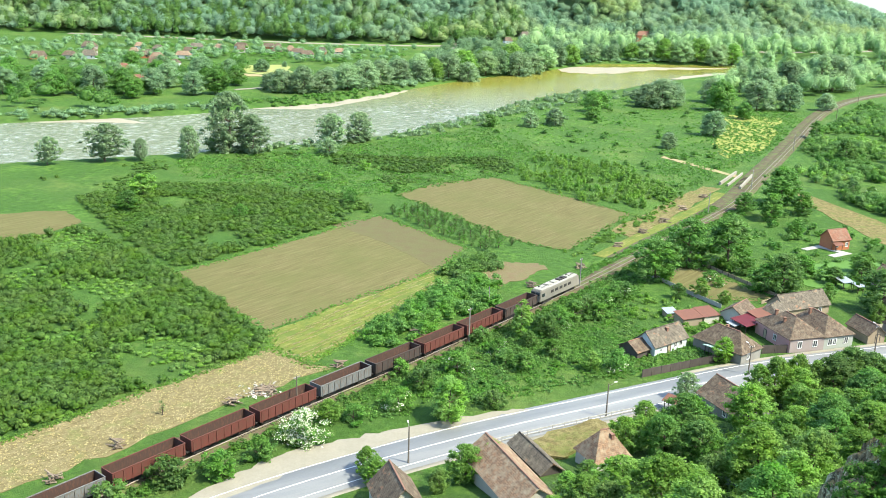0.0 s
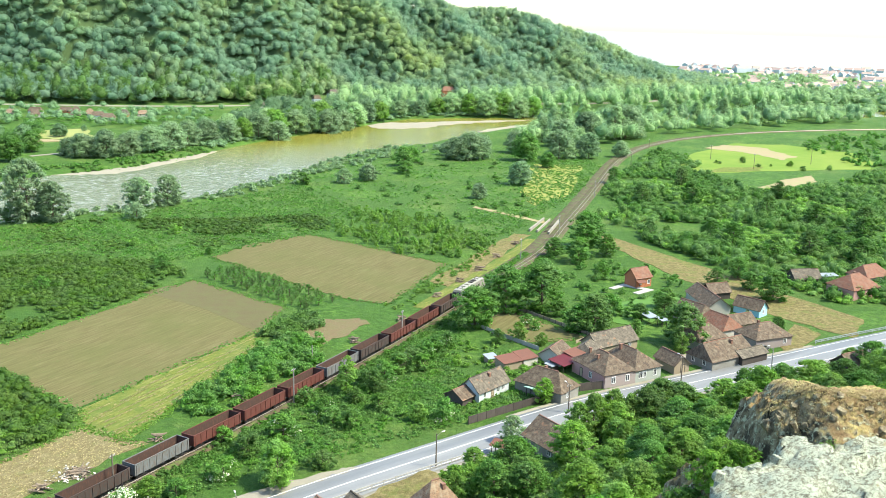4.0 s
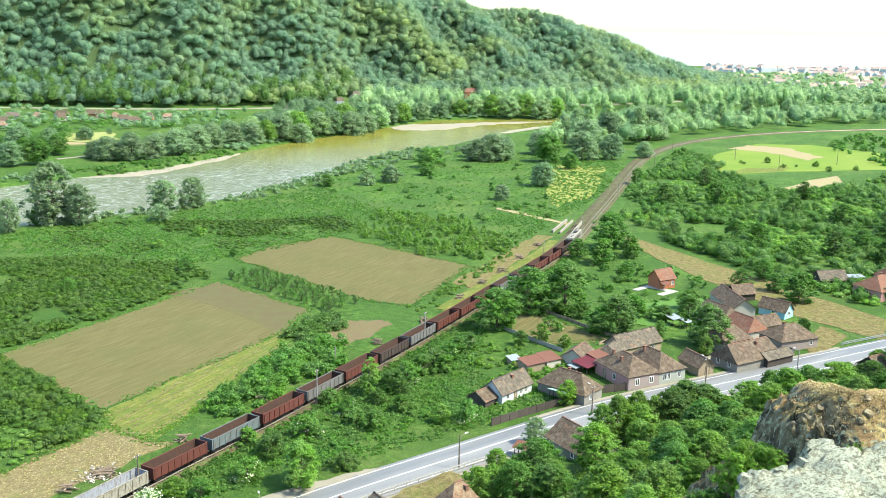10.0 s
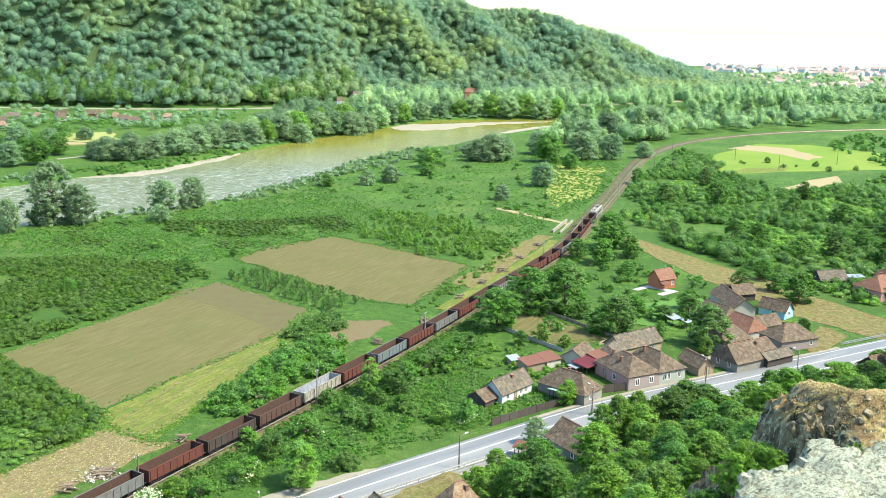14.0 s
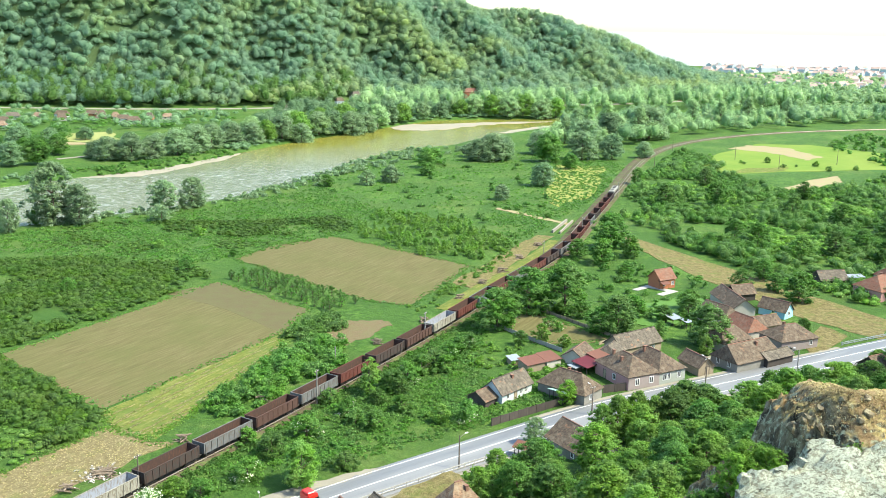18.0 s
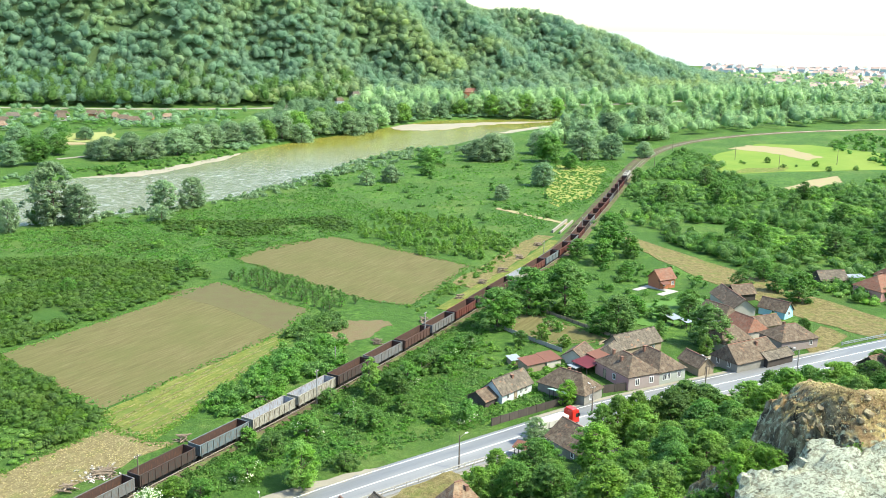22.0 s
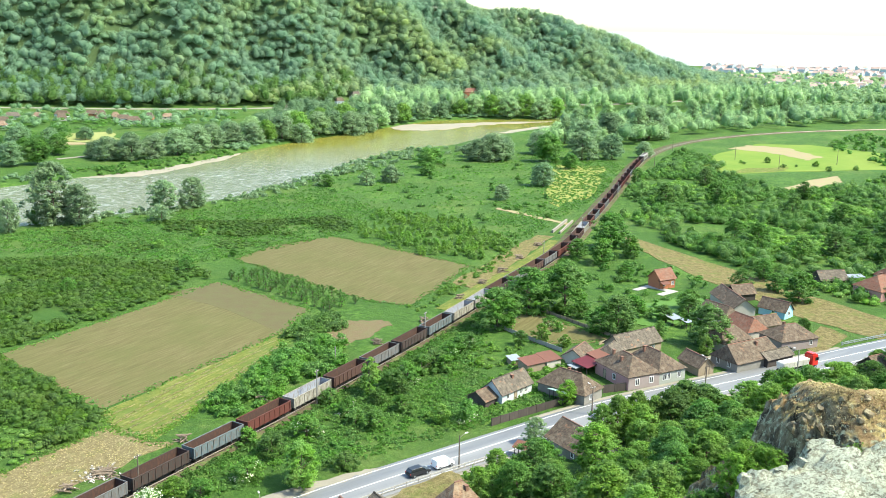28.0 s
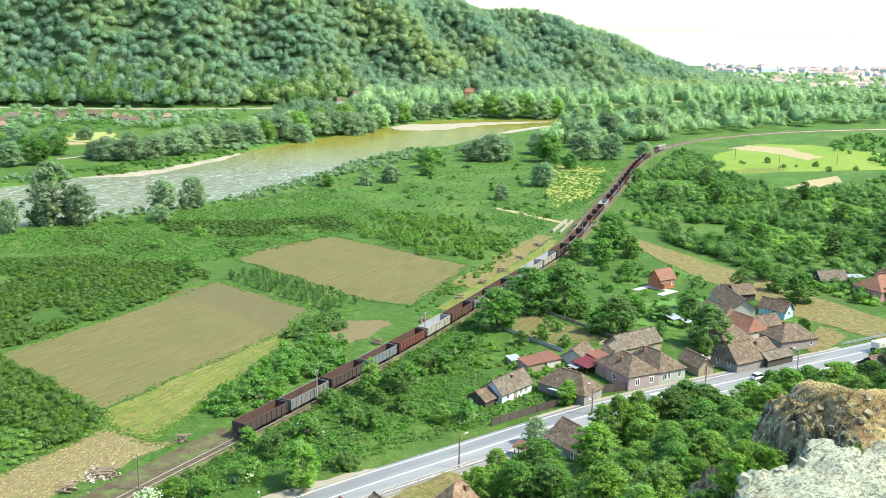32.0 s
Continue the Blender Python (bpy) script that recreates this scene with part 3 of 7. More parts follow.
# ---- the road ----
v, f = ribbon(ROAD, 0, ROAD.s[-1], [(5.2, -0.2), (4.9, 0.10), (0, 0.16), (-4.9, 0.10), (-5.2, -0.2)], 5)
road = solid("road", np_mesh("road", v, f, ASPHALT, True), "grey two-lane asphalt road with white lines", "road", "structure")
E0 = float(ROAD.near(-14.7, 151.4)[1][0])
for side in (4.0, -3.6):
    v, f = ribbon(ROAD, E0 - 130, E0 + 210, [(side + 0.09, 0.125), (side + 0.09, 0.131), (side - 0.09, 0.131), (side - 0.09, 0.125)], 4)
    part("edge_line", np_mesh("edge_line", v, f, PAINT), PAINT, road, "white edge line")
v, f = ribbon(ROAD, E0 - 130, E0 + 210, [(0.27, 0.155), (0.27, 0.172), (0.07, 0.172), (0.07, 0.155)], 4)
part("centre_line", np_mesh("centre_line", v, f, PAINT), PAINT, road, "white centre line")
v, f = ribbon(ROAD, E0 - 60, E0 + 140, [(-4.95, 0.02), (-4.98, 0.13), (-6.0, 0.10), (-6.3, -0.1)], 4)
solid("road_shoulder", np_mesh("road_shoulder", v, f, GRAVEL), "pale gravel shoulder along the road", "shoulder", "structure")
v, f = ribbon(ROAD, E0 + 46, E0 + 140, [(6.2, -0.1), (6.0, 0.11), (4.98, 0.13), (4.95, 0.02)], 4)
solid("road_shoulder", np_mesh("road_shoulder", v, f, GRAVEL), "pale gravel verge in front of the houses", "shoulder", "structure")

# ---- the railway ----
RZ = 0.60
v, f = ribbon(RAILWAY, 0, RAILWAY.s[-1], [(3.3, -0.1), (2.4, 0.36), (1.7, 0.42), (-1.7, 0.40), (-2.6, -0.1)], 4)
bed = solid("railway_bed", np_mesh("railway_bed", v, f, BALLAST, True), "brown ballast bed of the railway track", "railway", "structure")
s1 = float(RAILWAY.near(6.0, 258.0)[1][0])
v, f = ribbon(RAILWAY, s1, RAILWAY.s[-1], [(6.9, -0.1), (5.8, 0.34), (4.2, 0.36), (3.2, 0.18), (2.6, 0.16)], 4)
solid("old_track_bed", np_mesh("old_track_bed", v, f, BALLAST, True), "weedy brown bed of the lifted second track", "railway", "structure")
v, f = ribbon(RAILWAY, S0 - 170, S0 + 24, [(7.4, -0.1), (6.4, 0.22), (4.4, 0.24), (3.2, 0.2), (2.6, 0.16)], 4)
solid("old_track_bed", np_mesh("old_track_bed", v, f, BALLAST, True), "grey-brown gravel of the lifted track beside the cut reeds", "railway", "structure")
s2 = float(RAILWAY.near(50.0, 352.0)[1][0])
v, f = ribbon(RAILWAY, s1, s2, [(10.8, -0.05), (9.8, 0.10), (8.4, 0.14), (7.0, 0.12), (6.4, 0.0)], 4)
solid("track_verge", np_mesh("track_verge", v, f, MOWN, True), "dry yellow verge of trampled grass beside the lifted track", "verge", "structure")
for side in (0.75, -0.75):
    v, f = ribbon(RAILWAY, 0, RAILWAY.s[-1], [(side + 0.075, 0.45), (side + 0.04, 0.47), (side + 0.035, RZ), (side - 0.035, RZ), (side - 0.04, 0.47), (side - 0.075, 0.45)], 4)
    part("rail", np_mesh("rail", v, f, RAIL), RAIL, bed, "shiny steel rail")
bm = bmesh.new()
box(bm, -0.13, -1.25, -0.1, 0.13, 1.25, 0.06, bevel=0.02)
SLEEPER_MESH = done(bm, "sleeper", SLEEPER)
for i in range(150):
    x, y, a = RAILWAY.at(S0 - 16 + i * 0.62)
    part("sleeper", SLEEPER_MESH, SLEEPER, bed, at=pose(x, y, 0.42, 0, 0, a))

# ---- plants ----


def unit_ball(n):
    """A ball of quads: n = 1 gives 6 faces, n = 2 gives 24."""
    k = np.linspace(-1, 1, n + 1)
    verts, faces, seen = [], [], {}
    for axis_ in range(3):
        for side in (-1, 1):
            ids = np.zeros((n + 1, n + 1), int)
            for a in range(n + 1):
                for b in range(n + 1):
                    q = [0.0, 0.0, 0.0]
                    q[axis_], q[(axis_ + 1) % 3], q[(axis_ + 2) % 3] = side, k[a], k[b]
                    key = tuple(np.round(q, 3))
                    if key not in seen:
                        seen[key] = len(verts)
                        verts.append(np.array(q) / np.linalg.norm(q))
                    ids[a, b] = seen[key]
            for a in range(n):
                for b in range(n):
                    f = (ids[a, b], ids[a + 1, b], ids[a + 1, b + 1], ids[a, b + 1])
                    faces.append(f if side > 0 else f[::-1])
    return np.array(verts), np.array(faces)


BALLS = {k: unit_ball(k) for k in (1, 2, 3, 4)}


def cores(rng, centres, radii, flat, n=2, rough=0.28):
    """The dense insides of clumps: uneven balls. flat: height over width."""
    bv, bf = BALLS[n]
    r = radii[:, None, None] * (1 + rng.uniform(-rough, rough, (len(centres), len(bv), 1)))
    shape = np.stack([np.ones(len(centres)), np.ones(len(centres)), np.broadcast_to(flat, len(centres))], 1)[:, None, :]
    v = (centres[:, None, :] + bv[None] * r * shape).reshape(-1, 3)
    f = (np.arange(len(centres))[:, None, None] * len(bv) + bf[None]).reshape(-1, 4)
    return v, f


def joined(*pieces):
    vs, fs, k = [], [], 0
    for v, f in pieces:
        vs.append(v)
        fs.append(f + k)
        k += len(v)
    return np.concatenate(vs), np.concatenate(fs)


def leaf_cloud(rng, centres, radii, per, size, flat=0.75, droop=0.0, core=2):
    """Leaf blades on the skins of dense clumps. Returns verts, quads."""
    n = len(centres)
    d = rng.normal(size=(n, per, 3))
    d /= np.linalg.norm(d, axis=2, keepdims=True)
    d[:, :, 2] = np.where(d[:, :, 2] < -0.35, -d[:, :, 2] * 0.5, d[:, :, 2])
    r = radii[:, None, None] * rng.uniform(0.62, 1.42, (n, per, 1))
    shape = np.stack([np.ones(n), np.ones(n), np.broadcast_to(flat, n)], 1)[:, None, :]
    c = (centres[:, None, :] + d * r * shape).reshape(-1, 3)
    c[:, 2] -= droop * rng.uniform(0, 1, len(c))
    leaves = blades(rng, c, d.reshape(-1, 3) + rng.normal(scale=0.42, size=(n * per, 3)) + np.array([0, 0, 0.45]), size)
    if not core:
        return leaves
    return joined(leaves, cores(rng, centres, radii * 0.62, flat, core))


def blades(rng, c, nrm, size):
    """One leaf spray at each place, facing along its normal."""
    nrm /= np.linalg.norm(nrm, axis=1, keepdims=True)
    a = np.cross(nrm, rng.normal(size=nrm.shape))
    a /= np.linalg.norm(a, axis=1, keepdims=True) + 1e-9
    b = np.cross(nrm, a)
    s = size * rng.uniform(0.6, 1.25, (len(c), 1))
    v = np.stack([c - a * s * 0.5, c + b * s * 0.36, c + a * s * 0.6 + nrm * s * -0.12, c - b * s * 0.36], 1).reshape(-1, 3)
    return v, np.arange(len(v)).reshape(-1, 4)


def limbs(rng, height, spread, base, thick, n=7, lean=0.0):
    """A tapered trunk with limbs, as one bmesh."""
    bm = bmesh.new()
    top = Vector((lean * height, 0, height * 0.72))
    k = 4
    pts = [Vector((lean * height * (i / k) ** 1.5 + rng.uniform(-0.02, 0.02) * height, rng.uniform(-0.02, 0.02) * height, top.z * i / k - (0.4 if i == 0 else 0))) for i in range(k + 1)]
    for i in range(k):
        rod(bm, pts[i], pts[i + 1], thick * (1 - 0.8 * i / k), thick * (1 - 0.8 * (i + 1) / k), 7)
    for i in range(n):
        a = i * 2.4 + rng.uniform(-0.4, 0.4)
        t = rng.uniform(0.45, 0.95)
        o = pts[0].lerp(top, base + (1 - base) * t * 0.8)
        e = o + Vector((math.cos(a) * spread * 0.7, math.sin(a) * spread * 0.7, height * rng.uniform(0.10, 0.24)))
        rod(bm, o, e, thick * 0.38, thick * 0.08, 5)
    return bm


def make_tree(kind, seed, height, width, base, clumps, per, size, leaf, bark=BARK, flat=0.8, droop=0.0, lean=0.0, blossom=0, clump=1.0):
    """Meshes of one tree: trunk with limbs, and the crown; base is where the crown starts."""
    rng = np.random.RandomState(seed)
    trunk = done(limbs(rng, height, width * 0.5, base, height * 0.022 + 0.05, lean=lean), kind + "_trunk", bark)
    u = rng.uniform(0, 1, clumps)
    zz = base + (1 - base) * u
    prof = np.sin(np.clip((zz - base) / (1 - base) * 0.86 + 0.12, 0, 1) * np.pi) ** 0.65
    a = rng.uniform(0, 2 * np.pi, clumps)
    rad = prof * width * 0.5 * np.sqrt(rng.uniform(0.12, 1, clumps)) * (1 + 0.25 * np.sin(a * 2 + seed) + 0.15 * np.sin(a * 5 + seed * 2))
    cr = width * rng.uniform(0.07, 0.16, clumps) * clump
    c = np.stack([np.cos(a) * rad + lean * height * zz, np.sin(a) * rad, zz * height - cr * 0.5], 1)
    v, f = leaf_cloud(rng, c, cr, per, size, flat, droop, 1)
    crown = np_mesh(kind + "_crown", v, f, leaf)
    extra = None
    if blossom:
        m = rng.choice(clumps, blossom, replace=False)
        v, f = leaf_cloud(rng, c[m] + np.array([0, 0, 0.1]), cr[m] * 1.2, per if blossom > clumps * 0.6 else per // 2, size * 0.8, flat, core=0)
        extra = np_mesh(kind + "_blossom", v, f, BLOSSOM)
    return trunk, crown, extra, height


def plant(kind, proto, x, y, h, label, category, group="", turn=None, wide=1.0, z=None):
    """Set one tree or bush: an Empty at its foot, its trunk and crown under it."""
    trunk, crown, extra, h0 = proto
    turn = (x * 37.7 + y * 91.3) % 360 if turn is None else turn
    z = float(ground_z(x, y)[0]) - 0.05 if z is None else z
    k = h / h0
    ob = thing(kind, label, category, group, pose(x, y, z, 0, 0, turn) @ Matrix.Diagonal((k * wide, k * wide, k, 1)))
    if trunk:
        part("trunk", trunk, None, ob)
    part("crown", crown, None, ob)
    if extra:
        part("blossom", extra, None, ob, "clusters of white blossom")
    return ob


OAKS = [make_tree("broadleaf", 11 + i, 11.0, 9.5, 0.10, 150, 38, 0.40, m, clump=0.85) for i, m in enumerate((LEAF, LEAF, LEAF_DARK, LEAF_LIGHT))]
TALLS = [make_tree("tall", 31 + i, 16.0, 7.5, 0.08, 140, 38, 0.46, m, clump=0.85) for i, m in enumerate((LEAF, LEAF_LIGHT, LEAF_DARK))]
WILLOWS = [make_tree("willow", 51 + i, 12.0, 9.0, 0.08 + 0.1 * i, 260, 44, 0.30, LEAF_WILLOW, droop=0.5, lean=0.08 * i, clump=0.66) for i in range(2)]
BUSHES = [make_tree("bush", 71 + i, 3.2, 4.0, 0.02, 52, 44, 0.26, m, blossom=b) for i, (m, b) in enumerate(((LEAF, 0), (LEAF_DARK, 0), (LEAF_LIGHT, 0), (LEAF, 9), (LEAF_WILLOW, 0)))]
SAPLINGS = [make_tree("sapling", 61 + i, 3.0, 2.0, 0.22, 34, 26, 0.2, m) for i, m in enumerate((LEAF_DARK, LEAF))]
BLOOM = make_tree("bloom", 81, 5.0, 5.6, 0.03, 60, 36, 0.28, LEAF, blossom=60)


def scatter(rng, n, x0, y0, x1, y1, keep):
    """n points in a box where keep(x, y) holds."""
    out = []
    while len(out) < n:
        p = rng.uniform((x0, y0), (x1, y1), (4 * n, 2))
        p = p[keep(p[:, 0], p[:, 1])]
        out.extend(p.tolist())
        if len(p) == 0:
            break
    return np.array(out[:n])


def inside(poly):
    p = np.array(poly, float)

    def test(x, y):
        r = np.zeros(x.shape, bool)
        for i in range(len(p)):
            (ax, ay), (bx, by) = p[i - 1], p[i]
            if ay != by:
                r ^= ((ay > y) != (by > y)) & (x < (bx - ax) * (y - ay) / (by - ay) + ax)
        return r
    return test


def thicket(name, poly, n, height, width, leaf, label, seed, clumps=4, per=16, size=0.5, category="scrub", keep=None, spots=None, core=1):
    """Uncountable growth: many small plants as one object."""
    rng = np.random.RandomState(seed)
    if spots is None:
        p = np.array(poly, float)
        test = inside(poly)
        spots = scatter(rng, n, *p.min(0), *p.max(0), (lambda x, y: test(x, y) & keep(x, y)) if keep else test)
        f = np.sin(spots[:, 0] * 0.31 + seed) + np.sin(spots[:, 1] * 0.27 + seed * 2) + np.sin((spots[:, 0] + spots[:, 1]) * 0.14) + rng.uniform(-1.2, 1.2, n)
        spots = spots[f > -1.35] + rng.normal(scale=width * 0.35, size=(int((f > -1.35).sum()), 2))
    n = len(spots)
    h = height * rng.uniform(0.45, 1.25, n)
    z = ground_z(spots[:, 0], spots[:, 1])
    w = width * rng.uniform(0.7, 1.2, n)
    c = np.repeat(np.stack([spots[:, 0], spots[:, 1], z], 1), clumps, 0)
    u = rng.uniform(0.12, 1, len(c))
    hh, ww = np.repeat(h, clumps), np.repeat(w, clumps)
    a = rng.uniform(0, 6.283, len(c))
    r = ww * 0.33 * np.sqrt(rng.uniform(0, 1, len(c))) * (1.25 - u * 0.7)
    c += np.stack([np.cos(a) * r, np.sin(a) * r, u * hh * 0.86], 1)
    v, f = leaf_cloud(rng, c, ww * rng.uniform(0.16, 0.3, len(c)), per, size, np.clip(height / width, 0.6, 1.4), core=core)
    return solid(name, np_mesh(name, v, f, leaf), label, category, "stuff")


def skin(rng, c, w, h, per, size):
    """Leaf sprays over the upper skins of crowns."""
    n = len(c)
    d = rng.normal(size=(n, per, 3))
    d[:, :, 2] = np.abs(d[:, :, 2]) * 1.1 - 0.25
    d /= np.linalg.norm(d, axis=2, keepdims=True)
    half = np.stack([w, w, h], 1)[:, None, :] * 0.5
    p = (c[:, None, :] + d * half * rng.uniform(0.70, 1.10, (n, per, 1))).reshape(-1, 3)
    nrm = d.reshape(-1, 3) + rng.normal(scale=0.38, size=(n * per, 3)) + np.array([0, 0, 0.3])
    return blades(rng, p, nrm, size)


def domes(rng, c, w, h, n=3, lumps=9, deep=0.36):
    """Lumpy closed crowns: balls whose skin swells round a few boughs. Returns verts, quads."""
    bv, bf = BALLS[n]
    m = len(c)
    k = rng.normal(size=(m, lumps, 3))
    k[:, :, 2] = np.abs(k[:, :, 2]) * 0.9 - 0.15
    k /= np.linalg.norm(k, axis=2, keepdims=True)
    near = np.einsum("vk,mlk->mvl", bv, k).max(2)
    r = (1 - deep + deep * 1.2 * np.exp((near - 1) * 6.0)) * (1 + rng.uniform(-0.06, 0.06, (m, len(bv))))
    half = np.stack([w, w, h], 1)[:, None, :] * 0.5
    v = (c[:, None, :] + bv[None] * r[:, :, None] * half).reshape(-1, 3)
    return v, (np.arange(m)[:, None, None] * len(bv) + bf[None]).reshape(-1, 4)


def spread(rng, gap, x0, y0, x1, y1, keep):
    """Evenly uneven spots about gap metres apart."""
    gx, gy = np.meshgrid(np.arange(x0, x1, gap), np.arange(y0, y1, gap))
    p = np.stack([gx.ravel(), gy.ravel()], 1) + rng.uniform(-0.48, 0.48, (gx.size, 2)) * gap
    return p[keep(p[:, 0], p[:, 1])]


def shrubs(name, poly, gap, width, height, leaf, label, seed, per=24, size=0.5, n=2, thin=-1.6, category="scrub", keep=None, grain=0.21):
    """Close growth: single shrubs side by side with dark gaps between them, as one object."""
    rng = np.random.RandomState(seed)
    p = np.array(poly, float)
    test = inside(poly)
    spots = spread(rng, gap, *p.min(0), *p.max(0), (lambda x, y: test(x, y) & keep(x, y)) if keep else test)
    f = np.sin(spots[:, 0] * grain + seed) + np.sin(spots[:, 1] * grain * 0.86 + seed * 2) + np.sin((spots[:, 0] + spots[:, 1]) * grain * 0.48 + seed) + rng.uniform(-0.9, 0.9, len(spots))
    spots = spots[f > thin]
    k = len(spots)
    w = width * rng.uniform(0.65, 1.35, k)
    h = height * rng.uniform(0.55, 1.3, k) * (1 + 0.25 * np.sin(spots[:, 0] * 0.11 + seed) * np.sin(spots[:, 1] * 0.13))
    c = np.column_stack([spots, ground_z(spots[:, 0], spots[:, 1]) + h * 0.40])
    v, f = joined(skin(rng, c, w, h * 1.2, per, size), domes(rng, c, w * 0.76, h * 0.98, n, 7, 0.45))
    return solid(name, np_mesh(name, v, f, leaf), label, category, "stuff")

# ---- far woods ----


def forest(name, spots, height, width, leaf, label, seed, per=110, size=1.7, n=3):
    """Woods seen from far off: each tree is a lumpy crown with leaf masses on it, on a thin trunk hidden below."""
    rng = np.random.RandomState(seed)
    m = len(spots)
    h = height * rng.uniform(0.55, 1.4, m)
    w = width * rng.uniform(0.6, 1.35, m) * (0.7 + 0.3 * h / height)
    c = np.column_stack([spots, ground_z(spots[:, 0], spots[:, 1]) + h * 0.53])
    v, f = joined(skin(rng, c, w, h * 1.02, per, size), domes(rng, c, w * 0.74, h * 0.82, n, 9, 0.5))
    return solid(name, np_mesh(name, v, f, leaf), label, "forest", "stuff")


def make_round(kind, seed, height, width, leaf, boughs=26, per=110, size=0.72, low=0.03):
    """Meshes of one broad tree seen from afar: a crown of many boughs down to low, trunk and limbs below."""
    rng = np.random.RandomState(seed)
    trunk = done(limbs(rng, height, width * 0.5, 0.15, height * 0.02 + 0.06), kind + "_trunk", BARK)
    u = np.linspace(0, 1, boughs)
    z = low + 0.08 + (0.84 - low) * u
    rad = width * 0.42 * np.sin(np.clip(u * 0.72 + 0.25, 0, 1) * np.pi) ** 0.6 * np.sqrt(rng.uniform(0.25, 1, boughs))
    a = np.arange(boughs) * 2.4 + rng.uniform(-0.5, 0.5, boughs)
    c = np.stack([np.cos(a) * rad, np.sin(a) * rad, z * height], 1)
    w = width * rng.uniform(0.32, 0.50, boughs)
    h = np.minimum(w * rng.uniform(0.8, 1.1, boughs), height * 0.34)
    v, f = joined(skin(rng, c, w, h, per, size), domes(rng, c, w * 0.66, h * 0.66, 2, 6, 0.5))
    return trunk, np_mesh(kind + "_crown", v, f, leaf), None, height


def open_view(x, y):
    """Treeless lanes towards the camera, keeping the houses at the hill's foot visible."""
    r = np.ones(x.shape, bool)
    for hx, hy in ((-94, 1020), (-107.5, 980), (1, 1026), (27, 1062), (272, 1110)):
        r &= ~((np.abs(x - hx * y / hy) < 10) & (y > hy - 75) & (y < hy + 9))
    return r


rng = np.random.RandomState(5)
hill = lambda x, y: (y - lerp(x, FOOT) > 2) & (y - lerp(x, FOOT) < 320) & (lerp(x, RIDGE) > 1.5) & (x / y > -0.70) & open_view(x, y)
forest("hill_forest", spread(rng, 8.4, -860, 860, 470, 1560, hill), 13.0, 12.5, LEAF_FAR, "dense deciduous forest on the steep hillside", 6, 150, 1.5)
# dark leaves here paint the shade that lies on the lower slope
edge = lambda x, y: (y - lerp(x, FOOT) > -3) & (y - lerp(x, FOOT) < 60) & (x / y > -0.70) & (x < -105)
forest("forest_edge", scatter(rng, 330, -700, 800, -100, 1080, edge), 15.0, 10.0, LEAF_DARK, "taller trees with shade-dark leaves at the lower edge of the forest", 16, 150, 1.6)


def belt(lo, hi):
    def test(x, y):
        r, s = RIVER.near(x, y)
        w = -r - river_half(r, s)
        return (r < 0) & (w > lo) & (w < hi) & (y < lerp(x, FOOT) - 4)
    return test


ROUNDS = [make_round("round_tree", 201 + i, 12.0, 11.0, m) for i, m in enumerate((LEAF_MID, LEAF, LEAF_POPLAR_HAZED, LEAF_LIGHT))]
GREYS = [make_round("grey_willow", 211 + i, 12.0, 12.0, LEAF_WILLOW, 28, 110, 0.68, 0.0) for i in range(2)]
POPLARS = [make_round("poplar", 221 + i, 20.0, 9.0, LEAF_POPLAR_HAZED, 30, 90, 0.75, 0.0) for i in range(2)]


def grove(spots, protos, kind, label, group):
    for i, (x, y, h) in enumerate(spots):
        plant(kind, protos[i % len(protos)], x, y, h * 1.1, label, "tree", group, wide=1.15)


# the far bank, from the village gardens down the river
grove(((-235, 517, 12), (-224, 526, 13), (-255, 574, 14), (-229, 566, 11), (-246, 598, 11), (-240, 547, 11), (-262, 540, 13), (-260, 492, 11), (-257, 512, 13), (-272, 505, 12), (-286, 498, 14), (-303, 486, 12), (-318, 500, 13), (-296, 520, 11),
       (-330, 480, 13), (-345, 505, 12), (-306, 560, 10), (-283, 570, 11), (-268, 610, 10), (-330, 627, 10), (-306, 624, 9), (-365, 540, 12), (-240, 640, 8)), ROUNDS[:2], "round_tree", "dark round tree on the far river bank", "trees of the far bank")
grove(((-193, 547, 12), (-180, 549, 14), (-170, 558, 12), (-161, 576, 14), (-152, 586, 15), (-149, 613, 14), (-158, 602, 14), (-174, 582, 11), (-186, 564, 11), (-140, 630, 13), (-128, 640, 12), (-113, 664, 15), (-70, 722, 17), (-62, 738, 15), (-100, 668, 13), (-204, 556, 9)), GREYS, "grey_willow",
      "grey-green spreading willow on the far bank", "willows of the far bank")
grove(((-121, 650, 13), (-92, 700, 15), (-84, 712, 16), (-106, 690, 15), (-133, 662, 14), (-146, 648, 13), (-78, 745, 17), (-54, 768, 16), (-46, 790, 15), (-95, 730, 15), (-115, 712, 14), (-66, 770, 16), (-36, 806, 14), (-20, 838, 13), (-4, 856, 12), (14, 868, 13)), (ROUNDS[3], ROUNDS[2], ROUNDS[0]), "bank_tree",
      "leafy green tree above the far shore", "trees above the far shore")
grove([(26 + i * 9.5 + 3 * math.sin(i * 2.3), 872 + 4 * math.sin(i * 1.7) + i * 0.8, 17 + 3 * math.sin(i * 3.1)) for i in range(9)], (ROUNDS[2], POPLARS[0], ROUNDS[3]), "bank_tree", "tall bright-topped tree at the river bend", "trees of the river bend")
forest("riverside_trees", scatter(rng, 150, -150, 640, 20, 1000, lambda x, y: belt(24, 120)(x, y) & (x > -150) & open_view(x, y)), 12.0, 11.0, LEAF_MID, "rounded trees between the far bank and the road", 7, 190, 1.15)
